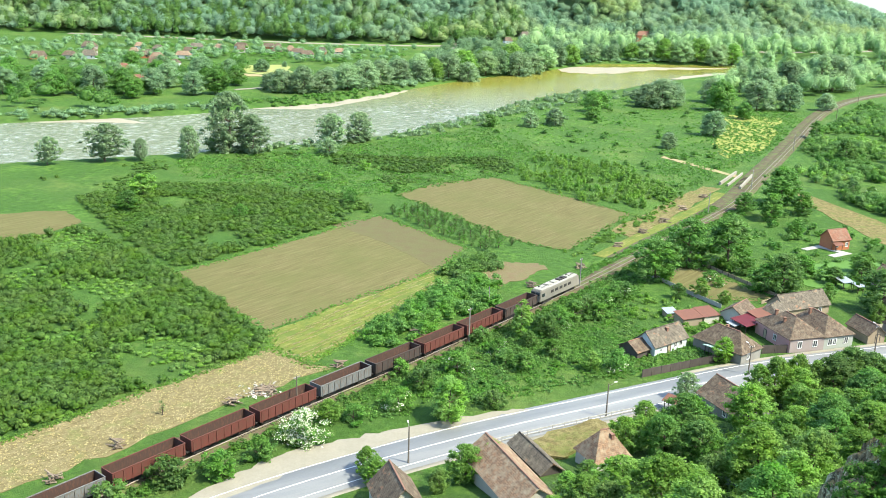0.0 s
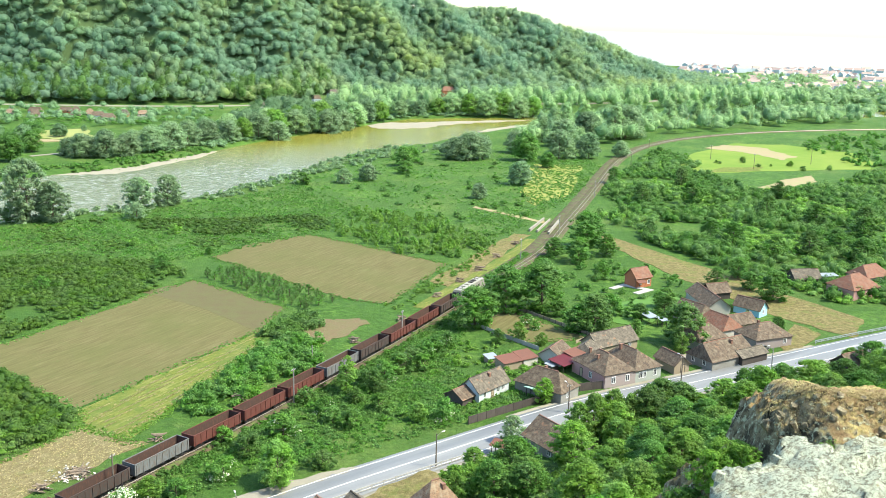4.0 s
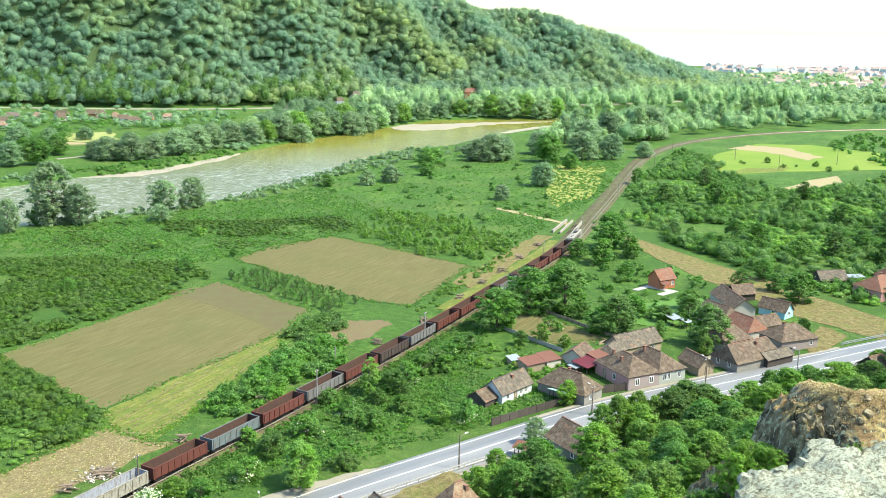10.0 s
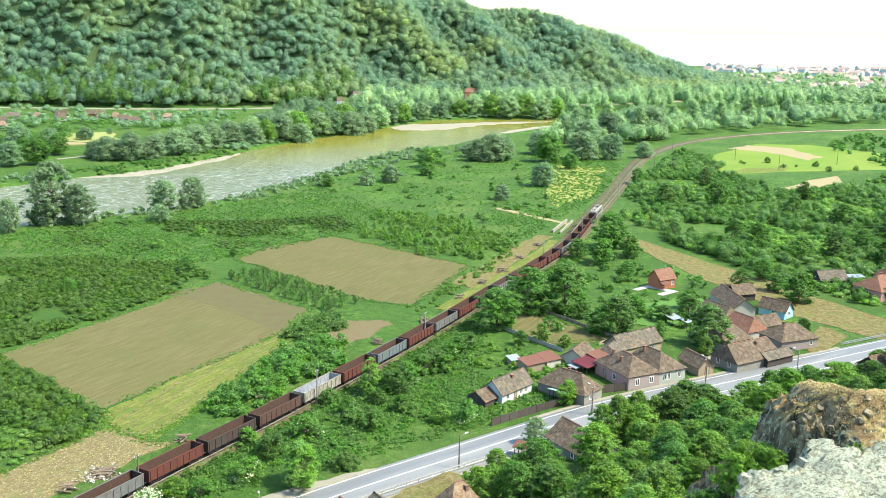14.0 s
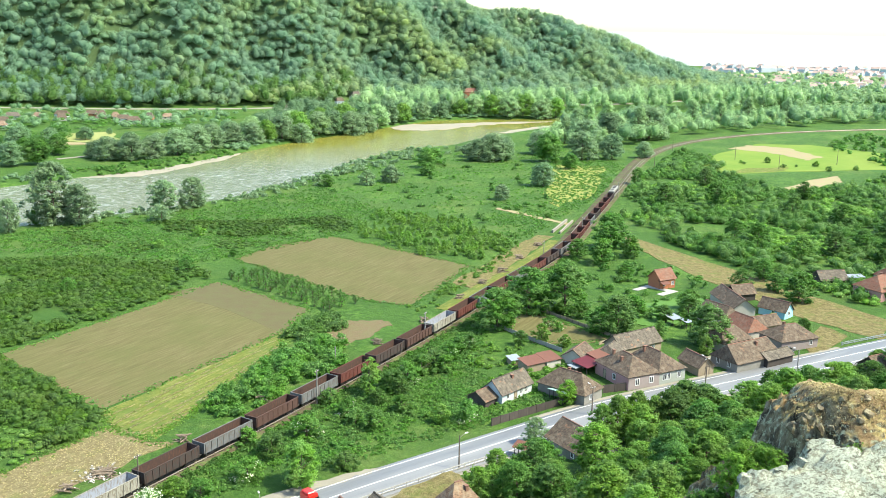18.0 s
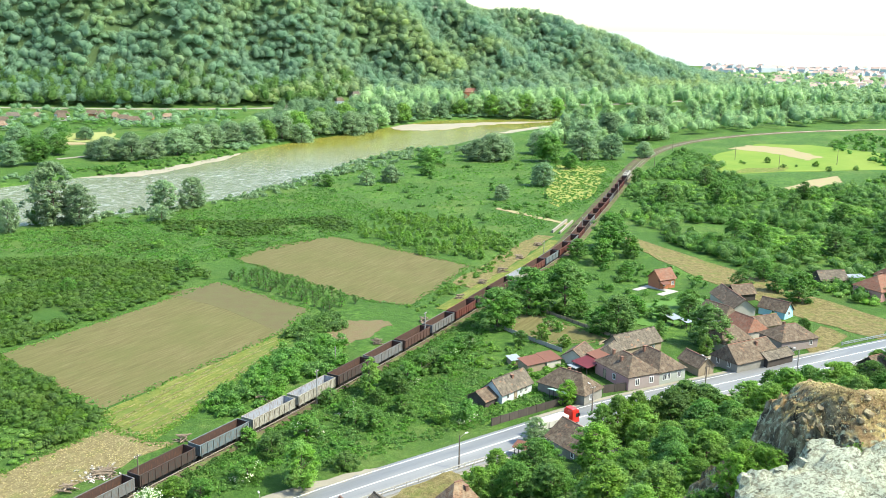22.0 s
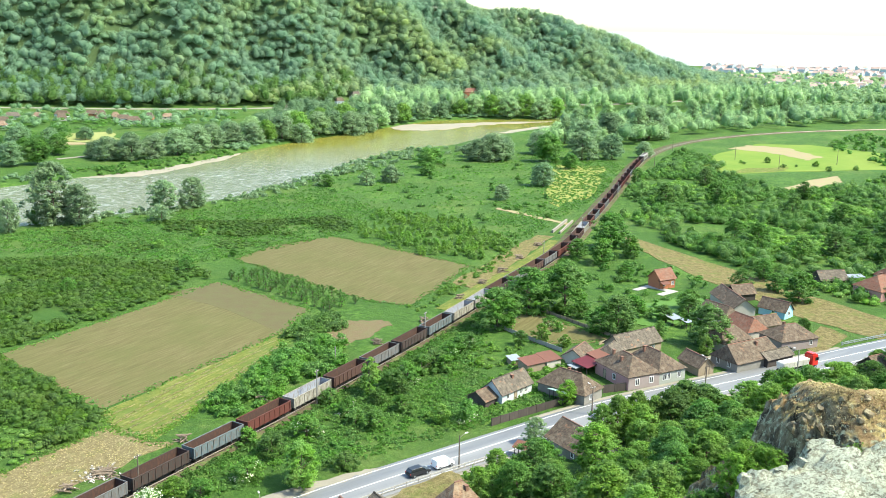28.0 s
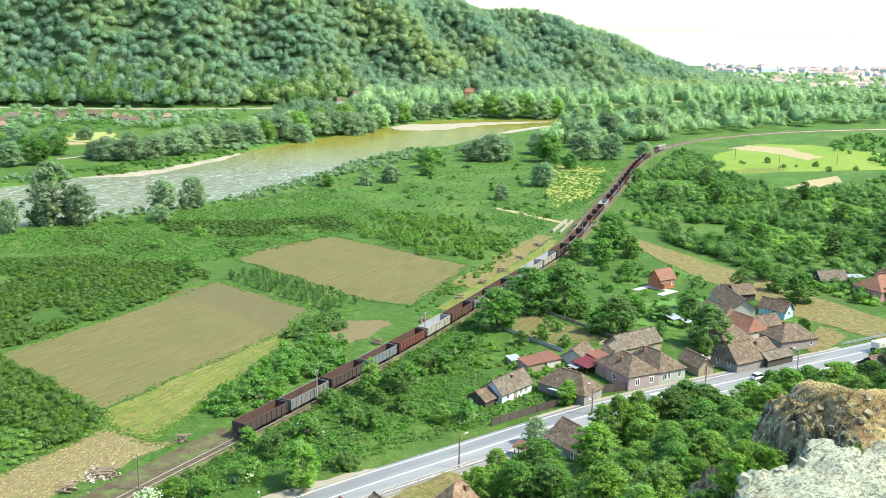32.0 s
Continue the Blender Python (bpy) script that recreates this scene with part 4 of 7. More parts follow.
forest("riverside_trees", scatter(rng, 330, -90, 840, 420, 1200, lambda x, y: belt(8, 190)(x, y) & open_view(x, y)), 17.0, 11.0, LEAF_POPLAR_HAZED, "tall trees between the river and the hill", 8, 170, 1.35)
gardens = lambda x, y: belt(110, 400)(x, y) & ~inside([(-290, 596), (-205, 596), (-222, 705), (-300, 705)])(x, y)
forest("village_trees", scatter(rng, 430, -620, 560, -150, 860, gardens), 5.5, 6.5, LEAF_MID, "garden trees among the far houses", 19, 110, 0.9)
forest("garden_hedges", scatter(rng, 280, -430, 560, -160, 800, gardens), 2.8, 6.0, LEAF, "hedges and shrubs of the far gardens", 29, 70, 0.8, 2)
forest("village_trees", scatter(rng, 120, -560, 440, -250, 680, belt(14, 150)), 7.5, 9.0, LEAF, "trees of the far gardens", 17, 190, 1.0)


def this_bank(x, y):
    r, s = RIVER.near(x, y)
    d, t = RAILWAY.near(x, y)
    return (r > river_half(r, s) + 5) & (d < -12)


bend = [(110, 650), (70, 622), (60, 640), (75, 720), (110, 790), (230, 900), (420, 960), (420, 880), (300, 815), (200, 745), (135, 665)]
tb = inside(bend)
forest("poplar_wood", scatter(rng, 230, 0, 600, 430, 970, lambda x, y: tb(x, y) & this_bank(x, y)), 11.0, 9.0, LEAF_POPLAR_HAZED, "bright green poplars and willows in the river bend", 9, 220, 1.0)
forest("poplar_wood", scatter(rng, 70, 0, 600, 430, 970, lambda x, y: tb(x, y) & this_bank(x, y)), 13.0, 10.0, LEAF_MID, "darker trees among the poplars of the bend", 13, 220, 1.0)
grove(((84, 672, 17), (108, 728, 22), (98, 716, 20), (126, 752, 22), (140, 698, 23), (152, 716, 22), (158, 778, 20), (118, 700, 16), (205, 800, 21), (232, 815, 20), (262, 838, 22), (186, 790, 18), (300, 850, 20)), POPLARS, "poplar", "tall slender poplar in the river bend", "poplars of the bend")
town = [(330, 880), (430, 960), (700, 1080), (700, 1700), (480, 1700), (440, 1480), (380, 1280), (330, 1150)]
forest("far_trees", scatter(rng, 800, 330, 860, 800, 1800, lambda x, y: inside(town)(x, y)), 11.0, 13.0, LEAF_POPLAR_HAZED, "trees between the far houses of the town", 10, 60, 1.9, 2)

spit = inside([(-215, 480), (-175, 500), (-149, 516), (-122, 600), (-150, 612), (-180, 545), (-215, 520)])
forest("bank_bushes", scatter(rng, 420, -520, 400, 60, 900, lambda x, y: belt(1, 13)(x, y) & ~spit(x, y)), 2.4, 4.5, LEAF_MID, "low bushes at the water of the far bank", 20, 40, 0.8, 2)

# ---- scrub of the flood plain ----
scrub_a = [(-170, 279), (-152, 308), (-118, 313), (-84, 310), (-71.5, 290), (-90, 250), (-106, 219.5), (-134, 242)]
scrub_c = [(-131, 372), (-82, 380), (-43.5, 392), (-35, 372), (-40, 362), (-77, 350), (-110, 358)]
shrubs("knotweed_scrub", scrub_a, 1.75, 2.6, 1.6, LEAF_SCRUB, "olive-green scrub of tall knotweed", 21, 48, 0.5, 2, -1.5)
scrub_d = [(-78.6, 155.5), (-67, 174), (-68.5, 181.5), (-86, 199.5), (-107, 216.5), (-113, 222), (-148, 248), (-158, 232), (-168, 218), (-185, 210), (-150, 140), (-118, 100), (-95, 129)]
shrubs("knotweed_scrub", scrub_d, 1.55, 2.3, 1.9, LEAF_SCRUB, "dense green scrub with grassy lanes", 22, 54, 0.42, 2, -0.7)
shrubs("knotweed_scrub", scrub_d, 1.8, 1.9, 0.8, LEAF_LIGHT, "lighter green growth in the lanes of the scrub", 61, 26, 0.36, 2, -0.4)
shrubs("knotweed_scrub", scrub_c, 2.0, 2.8, 1.3, LEAF_SCRUB, "brown-green band of low scrub", 23, 34, 0.55, 2, -0.9)
shrubs("meadow_scrub", [(-196, 300), (-172, 280), (-152, 308), (-118, 314), (-84, 311), (-70, 322), (-62, 345), (-77, 350), (-110, 356), (-131, 372), (-172, 342)], 2.6, 2.6, 0.8, LEAF_SCRUB, "patches of low scrub on the river meadow", 24, 18, 0.5, 2, 1.0)
thicket("young_trees", [(-37, 364), (-28, 405), (5, 392), (24, 350), (25.9, 341), (14.9, 322), (-6.6, 325)], 520, 2.8, 2.2, LEAF_LIGHT, "plantation of young trees", 24, 6, 24, 0.45)
thicket("hedge", [(-40.4, 233), (-36.4, 245), (-28.5, 256), (-26.5, 243), (-33, 229)], 110, 2.2, 3.0, LEAF_DARK, "dark hedge between the fields", 25, 6, 26, 0.5)
thicket("track_bushes", [(-48.5, 184), (-46, 196), (-31.8, 234), (-24.6, 229), (-23.6, 212), (-40, 184)], 210, 3.0, 3.4, LEAF, "bushes along the railway", 26, 7, 30, 0.45)
right = lambda x, y: (RAILWAY.near(x, y)[0] > 5)
copse = [(75, 412), (100, 500), (135, 590), (160, 640), (165, 560), (150, 545), (172, 488), (215, 500), (275, 560), (330, 560), (300, 430), (215, 330), (170, 280), (128, 270), (112, 292), (98, 325), (86, 352), (80, 380)]
glades = [inside([(96, 387), (100, 395), (124, 380), (116, 358)]), inside([(80, 450), (92, 440), (84, 405), (76, 410)]), inside([(170, 486), (196, 517), (224, 540), (217, 514), (181, 477)])]
open_ground = lambda x, y: right(x, y) & ~glades[0](x, y) & ~glades[1](x, y) & ~glades[2](x, y)
shrubs("copse", copse, 3.6, 4.2, 3.2, LEAF, "mixed bushes and young trees on the old gardens", 27, 90, 0.6, 3, 0.25, "bushes", keep=open_ground, grain=0.12)
shrubs("copse", copse, 3.8, 3.6, 2.0, LEAF_LIGHT, "light green shrubs between the taller bushes", 36, 64, 0.55, 2, 0.2, "bushes", keep=open_ground, grain=0.12)
shrubs("copse", copse, 6.4, 5.0, 4.2, LEAF_DARK, "dark round bushes of the old gardens", 37, 130, 0.6, 3, 0.3, "bushes", keep=open_ground, grain=0.1)
thicket("far_orchard", [(265, 580), (272, 690), (330, 760), (430, 800), (430, 600), (330, 560)], 420, 4.0, 5.0, LEAF, "rows of far orchard trees", 28, 6, 22, 1.0, "orchard")
thicket("verge_bushes", [(-22, 159), (-31, 165), (-35, 171), (-22, 198), (-6, 226), (6, 247), (13, 244), (4, 229), (-2, 214), (4, 196), (-6, 177)], 70, 1.1, 2.4, LEAF, "rough bushes and tall weeds between railway and road", 29, 5, 24, 0.4)
thicket("bank_growth", [(-172, 352), (-160, 362), (-130, 400), (-106, 416), (-92, 444), (-87, 478), (-66, 508), (-58, 552), (-40, 590), (-20, 628), (20, 640), (10, 610), (-20, 575), (-46, 520), (-66, 470), (-88, 425), (-140, 372)], 260, 2.2, 4.0, LEAF_WILLOW, "willow bushes along the river bank", 30, 6, 24, 0.8)
thicket("meadow_tufts", [(-175, 340), (-150, 318), (-83, 308), (-72, 318), (-60, 345), (-78, 350), (-110, 356), (-130, 372), (-95, 415), (-60, 470), (-40, 400), (-30, 410), (25, 350), (50, 395), (85, 500), (100, 600), (20, 620), (-40, 560), (-100, 420)], 1500, 0.45, 2.4, LEAF, "tufts and tall weeds of the meadow", 31, 3, 9, 0.55, core=0)
thicket("spit_growth", [(-212, 484), (-178, 505), (-152, 522), (-128, 596), (-142, 604), (-160, 560), (-185, 520), (-214, 500)], 240, 1.6, 4.0, LEAF, "low green growth on the river spit", 32, 4, 18, 0.9)
thicket("meadow_bushes", [(-60, 420), (-30, 410), (25, 350), (50, 395), (60, 430), (46, 470), (62, 560), (20, 620), (-35, 570), (-60, 490)], 60, 1.9, 4.2, LEAF, "scattered dark bushes on the meadow", 33, 6, 26, 0.7, "bushes")
thicket("track_weeds", [(11, 256), (20, 275), (40, 318), (48, 338), (52, 335), (40, 305), (24, 270), (16, 252)], 120, 1.2, 2.2, LEAF, "weeds along the track", 34, 4, 20, 0.4)
thicket("ditch_growth", [(-6, 257), (5, 281), (12, 298), (26, 330), (23, 333), (9, 303), (1, 284), (-9, 261)], 120, 0.9, 2.2, LEAF_LIGHT, "light green growth along the ditch", 35, 4, 18, 0.4)

# ---- ragged grass along the field edges ----
for k, (pts, leaf, n, label) in enumerate((
        ([(-105.5, 215.8), (-69.5, 184.6), (-41.5, 237), (-37.4, 259), (-69.5, 286.5), (-88, 249), (-105.5, 215.8)], LEAF, 800, "ragged grass along the edge of the tilled field"),
        ([(-70.5, 316), (-61, 338), (-42, 355.5), (9.2, 313), (-8.5, 265), (-21, 268), (-70.5, 316)], LEAF, 900, "ragged grass along the edge of the sown field"),
        ([(-69, 184), (-64, 174.2), (-55, 170.5), (-39.2, 227.5), (-41, 236.6)], LEAF_LIGHT, 700, "tall grass beside the mown meadow"),
        ([(-51, 168), (-65.5, 175.5), (-94.3, 127), (-112, 98)], LEAF_LIGHT, 700, "weeds at the edge of the cut reeds"),
        ([(24.5, 262), (44, 236.5), (24, 231.8), (14.9, 245.5), (24.5, 262)], LEAF, 400, "weeds round the vegetable garden"))):
    margin_rng = np.random.RandomState(300 + k)
    line = np.array(pts, float)
    seg = np.hypot(*np.diff(line, axis=0).T)
    at = margin_rng.uniform(0, seg.sum(), n)
    run = np.concatenate([[0], np.cumsum(seg)])
    spots = np.stack([np.interp(at, run, line[:, 0]), np.interp(at, run, line[:, 1])], 1) + margin_rng.normal(0, 0.75, (n, 2)) + np.sin(at * 0.35 + k)[:, None] * 0.4
    thicket("margin_grass", None, 0, 0.22, 0.9, leaf, label, 310 + k, 2, 7, 0.3, "grass", spots=spots, core=0)

# ---- cut hay and straw ----
hay_rng = np.random.RandomState(8)
along, across = np.array((26.5, 56.0)) / 61.95, np.array((56.0, -26.5)) / 61.95
hay = []
for r in range(11):
    s = np.arange(0, 66, 0.16)
    side = -3.0 + r * 1.35 + 0.5 * np.sin(s * 0.10 + r) + hay_rng.normal(0, 0.13, len(s))
    p = np.array((-66.0, 177.0)) + along * s[:, None] + across * side[:, None]
    hay.append(p[np.sin(s * 0.33 + r * 2.4) + hay_rng.uniform(-0.6, 0.6, len(s)) > -0.1])
p = np.concatenate(hay)
p = p[inside([(-68.6, 184.0), (-64.0, 174.6), (-55, 171), (-39.6, 227.5), (-41.3, 236)])(p[:, 0], p[:, 1])]
c = np.column_stack([p, np.full(len(p), 0.12)])
solid("hay_rows", np_mesh("hay_rows", *blades(hay_rng, c, hay_rng.normal(0, 0.15, c.shape) + (0, 0, 1), 0.45), LEAF_DRY), "pale rows of cut hay on the meadow", "hay", "stuff")
strip = [(-51, 168), (-55.5, 171.5), (-65.5, 175.5), (-77.6, 154.5), (-94.3, 127), (-112, 98), (-103, 84), (-86, 112), (-76, 127), (-63, 151)]
p = scatter(hay_rng, 7000, -112, 84, -51, 176, inside(strip))
c = np.column_stack([p, hay_rng.uniform(0.10, 0.17, len(p))])
solid("cut_reeds", np_mesh("cut_reeds", *blades(hay_rng, c, hay_rng.normal(0, 0.2, c.shape) + (0, 0, 1), 0.34), LEAF_DRY), "litter of dry cut reeds", "reeds", "stuff")

# ---- the train ----
TRAIN = []


def wagon_paint(name, a, b, rust):
    k = Mat(name)
    c = k.mix(k.noise(0.8, 5.0, 0.6, (1, 1, 0.35)), a, b)
    c = k.mix(k.ramp(k.noise(0.35, 6.0, 0.7, (1, 1, 0.3)), (0.47, (0, 0, 0)), (0.62, (0.9, 0.9, 0.9))), c, rust)
    k.colour(c).set(0.75, 0.0, 0.3).bump(k.noise(0.3, 4.0), 0.3, 0.02)
    return k.m


PAINTS = {
    "red": (wagon_paint("oxide_red_paint", (0.12, 0.032, 0.024), (0.07, 0.025, 0.02), (0.08, 0.036, 0.025)), "oxide-red"),
    "brown": (wagon_paint("rusty_brown_paint", (0.085, 0.046, 0.036), (0.052, 0.032, 0.027), (0.07, 0.034, 0.024)), "rust-brown"),
    "grey": (wagon_paint("weathered_grey_paint", (0.15, 0.157, 0.16), (0.09, 0.094, 0.095), (0.11, 0.085, 0.07)), "weathered grey"),
    "teal": (wagon_paint("blue_grey_paint", (0.125, 0.165, 0.178), (0.08, 0.105, 0.112), (0.11, 0.085, 0.07)), "blue-grey"),
    "dark": (wagon_paint("dark_grimy_paint", (0.055, 0.045, 0.04), (0.034, 0.029, 0.027), (0.06, 0.03, 0.022)), "dark grimy"),
    "white": (wagon_paint("pale_grey_paint", (0.31, 0.295, 0.25), (0.22, 0.21, 0.175), (0.12, 0.095, 0.065)), "pale grey"),
}
INNER = wagon_paint("rusty_inner_plate", (0.062, 0.036, 0.027), (0.038, 0.024, 0.02), (0.08, 0.04, 0.027))
PALE_INNER = wagon_paint("pale_inner_plate", (0.27, 0.29, 0.33), (0.20, 0.22, 0.25), (0.16, 0.14, 0.12))
IRON = simple("dark_running_gear", (0.05, 0.045, 0.042), (0.03, 0.028, 0.026), 0.3, 0.8, 0.3)
WL, WW = 12.9, 1.45      # body length, half width


def plate(x0, y0, z0, x1, y1, z1, inner_axis, inner_side):
    """A wall plate, its inner face in the second material."""
    bm = bmesh.new()
    box(bm, x0, y0, z0, x1, y1, z1)
    for f in bm.faces:
        if f.normal[inner_axis] * inner_side > 0.9:
            f.material_index = 1
    return bm


def wagon_meshes(key):
    paint = PAINTS[key][0]
    inner = PALE_INNER if key == "white" else INNER
    h = WL / 2
    out = {}
    out["side"] = done(plate(-h, -0.04, 1.15, h, 0.04, 3.12, 1, 1), "side_wall", paint, inner)
    out["end"] = done(plate(-0.05, -WW + 0.05, 1.15, 0.05, WW - 0.05, 3.12, 0, 1), "end_wall", paint, inner)
    bm = bmesh.new()
    box(bm, -h + 0.06, -WW + 0.05, 1.10, h - 0.06, WW - 0.05, 1.20)
    out["floor"] = done(bm, "floor", inner)
    bm = bmesh.new()
    box(bm, -0.06, -0.10, 1.0, 0.06, 0.0, 3.02, bevel=0.015)
    out["rib"] = done(bm, "rib", paint)
    bm = bmesh.new()
    for s in (-1, 1):
        box(bm, -h - 0.06, s * WW - 0.08, 3.10, h + 0.06, s * WW + 0.08, 3.25, bevel=0.02)
        box(bm, s * h - 0.08, -WW, 3.10, s * h + 0.08, WW, 3.246, bevel=0.02)
    out["rim"] = done(bm, "top_rim", paint)
    bm = bmesh.new()
    box(bm, -h, -1.25, 0.90, h, 1.25, 1.12, bevel=0.03)
    box(bm, -h * 0.45, -0.5, 0.55, h * 0.45, 0.5, 0.9)
    for s in (-1, 1):
        for q in (-0.87, 0.87):
            rod(bm, (s * h, q, 1.02), (s * (h + 0.52), q, 1.02), 0.10)
            rod(bm, (s * (h + 0.50), q, 1.02), (s * (h + 0.57), q, 1.02), 0.22, seg=10)
    out["frame"] = done(bm, "underframe", IRON)
    bm = bmesh.new()
    for s in (-1, 1):
        box(bm, -1.3, s * 1.0 - 0.08, 0.38, 1.3, s * 1.0 + 0.08, 0.72, bevel=0.05)
    box(bm, -0.2, -1.0, 0.4, 0.2, 1.0, 0.8)
    out["bogie"] = done(bm, "bogie", IRON)
    bm = bmesh.new()
    for s in (-0.75, 0.75):
        rod(bm, (0, s - 0.07, 0.46), (0, s + 0.07, 0.46), 0.46, seg=16)
    rod(bm, (0, -0.9, 0.46), (0, 0.9, 0.46), 0.09, seg=6)
    out["wheelset"] = done(bm, "wheelset", IRON)
    return out


def wagon(key, m):
    """An open high-sided bogie wagon, its origin on the rails at mid length."""
    ob = thing("open_wagon", "empty open high-sided freight wagon in " + PAINTS[key][1] + " paint", "freight wagon", "wagons of the freight train")
    h = WL / 2
    for s in (-1, 1):
        side = part("side_wall", m["side"], None, ob, at=pose(0, s * WW, 0, 0, 0, 0 if s < 0 else 180))
        for i in range(9):
            part("rib", m["rib"], None, side, at=pose(-h + 0.35 + i * (WL - 0.7) / 8, -0.04, 0))
        part("end_wall", m["end"], None, ob, at=pose(s * (h - 0.05), 0, 0, 0, 0, 180 if s > 0 else 0))
        bogie = part("bogie", m["bogie"], None, ob, at=pose(s * 4.5, 0, 0))
        for q in (-0.9, 0.9):
            part("wheelset", m["wheelset"], None, bogie, at=pose(q, 0, 0))
    part("floor", m["floor"], None, ob)
    part("top_rim", m["rim"], None, ob)
    part("underframe", m["frame"], None, ob)
    return ob


WAGONS = {k: wagon_meshes(k) for k in PAINTS}
ORDER = ("dark grey dark teal red white brown grey dark teal white white dark grey brown grey red dark brown white red teal red grey red "
         "dark grey red red red grey dark red red dark").split()
for i, key in enumerate(ORDER):
    TRAIN.append((wagon(key, WAGONS[key]), 14.04 * i + 7.02))


def locomotive():
    """A six-axle electric locomotive with two cabs, roof gear and folded pantographs."""
    grey = simple("loco_grey_paint", (0.17, 0.16, 0.135), (0.11, 0.105, 0.09), 0.8, 0.6, dirt=(0.25, 0.22, 0.18))
    roof = simple("loco_roof_paint", (0.34, 0.33, 0.29), (0.20, 0.19, 0.165), 0.6, 0.7, dirt=(0.2, 0.18, 0.15))
    glass = simple("dark_glass", (0.02, 0.025, 0.03), (0.03, 0.035, 0.04), 1.0, 0.1, spec=0.6, bump=0.0)
    ob = thing("electric_locomotive", "grey six-axle electric locomotive with pale cluttered roof", "locomotive")
    bm = bmesh.new()
    h = 9.3
    vs = box(bm, -h, -1.48, 1.0, h, 1.48, 3.55)
    for v in bm.verts:
        if abs(v.co.x) > h - 0.01 and v.co.z > 3:
            v.co.x *= 0.935
        if v.co.z > 3:
            v.co.y *= 0.93
    bmesh.ops.bevel(bm, geom=bm.edges[:], offset=0.12, segments=2, affect="EDGES")
    part("body", bm, grey, ob)
    bm = bmesh.new()
    box(bm, -8.4, -1.25, 3.5, 8.4, 1.25, 3.86, bevel=0.15)
    rf = part("roof", bm, roof, ob)
    for x in (-6.2, 6.2):
        bm = bmesh.new()
        for a, b in (((-1, -0.6), (0.9, -0.5)), ((-1, 0.6), (0.9, 0.5)), ((0.9, -0.8), (0.9, 0.8)), ((-1, -0.6), (-1, 0.6))):
            rod(bm, (x + a[0], a[1], 4.1), (x + b[0], b[1], 4.22), 0.05)
        for q in (-0.5, 0.5):
            rod(bm, (x - 0.8, q, 3.8), (x - 0.8, q, 4.1), 0.08)
        part("pantograph", bm, IRON, rf)
    for x in (-3.6, -1.2, 1.4, 3.4):
        bm = bmesh.new()
        box(bm, x - 0.7, -0.7, 3.8, x + 0.7, 0.7, 4.12, bevel=0.06)
        part("roof_hatch", bm, roof if x < 0 else IRON, rf)
    for s in (-1, 1):
        bm = bmesh.new()
        for q in (-0.62, 0.62):
            box(bm, s * 9.0 - 0.22, q - 0.5, 2.55, s * 9.0 + 0.22, q + 0.5, 3.25, bevel=0.05)
        part("windscreen", bm, glass, ob)
        bm = bmesh.new()
        box(bm, -8.2, s * 1.47 - 0.05, 2.1, -7.2, s * 1.47 + 0.03, 2.9)
        part("cab_window", bm, glass, ob)
        for i in range(5):
            bm = bmesh.new()
            box(bm, -4.4 + i * 2.0, s * 1.46 - 0.05, 2.2, -3.2 + i * 2.0, s * 1.46 + 0.04, 2.9, bevel=0.03)
            part("side_grille", bm, IRON, ob)
        bm = bmesh.new()
        box(bm, -2.2, s * 1.05 - 0.12, 0.3, 2.2, s * 1.05 + 0.12, 0.85, bevel=0.05)
        box(bm, -1.9, -1.0, 0.4, 1.9, 1.0, 0.9)
        bg = part("bogie", bm, IRON, ob, at=pose(s * 5.2, 0, 0))
        for q in (-1.9, 0, 1.9):
            part("wheelset", WAGONS["red"]["wheelset"], None, bg, at=pose(q, 0, 0))
    bm = bmesh.new()
    box(bm, -9.2, -1.2, 0.8, 9.2, 1.2, 1.05)
    for s in (-1, 1):
        for q in (-0.87, 0.87):
            rod(bm, (s * 9.2, q, 1.02), (s * 9.85, q, 1.02), 0.11)
    part("underframe", bm, IRON, ob)
    return ob


TRAIN.append((locomotive(), 14.04 * len(ORDER) + 9.9))

# ---- houses ----
PLASTER = simple("pale_plaster", (0.44, 0.42, 0.37), (0.34, 0.325, 0.285), 0.8, 0.9, vary=0.08, dirt=(0.36, 0.33, 0.28))
WHITEWASH = simple("blue_white_limewash", (0.52, 0.57, 0.59), (0.42, 0.46, 0.48), 0.8, 0.9, dirt=(0.4, 0.4, 0.38))
GREYWALL = simple("stained_grey_render", (0.25, 0.24, 0.215), (0.17, 0.165, 0.15), 0.7, 0.9, dirt=(0.14, 0.13, 0.115))
PINK = simple("pink_plaster", (0.46, 0.25, 0.235), (0.38, 0.20, 0.19), 0.8, 0.9, dirt=(0.42, 0.27, 0.25))
MAUVE = simple("grey_brown_plaster", (0.30, 0.25, 0.235), (0.24, 0.20, 0.19), 0.8, 0.9)
GREENGREY = simple("grey_green_plaster", (0.32, 0.34, 0.30), (0.26, 0.28, 0.245), 0.8, 0.9)
ORANGE = simple("orange_brick", (0.40, 0.15, 0.075), (0.32, 0.12, 0.06), 0.3, 0.9)
SKYBLUE = simple("bright_blue_plaster", (0.35, 0.60, 0.72), (0.30, 0.52, 0.64), 0.8, 0.8)
PLANK = simple("dark_weathered_planks", (0.085, 0.07, 0.06), (0.05, 0.042, 0.038), 0.4, 0.9, stretch=(1, 1, 0.15), vary=0.25)
PLANK_PALE = simple("pale_weathered_planks", (0.33, 0.27, 0.19), (0.24, 0.19, 0.13), 0.4, 0.9, stretch=(1, 1, 0.15), vary=0.2)
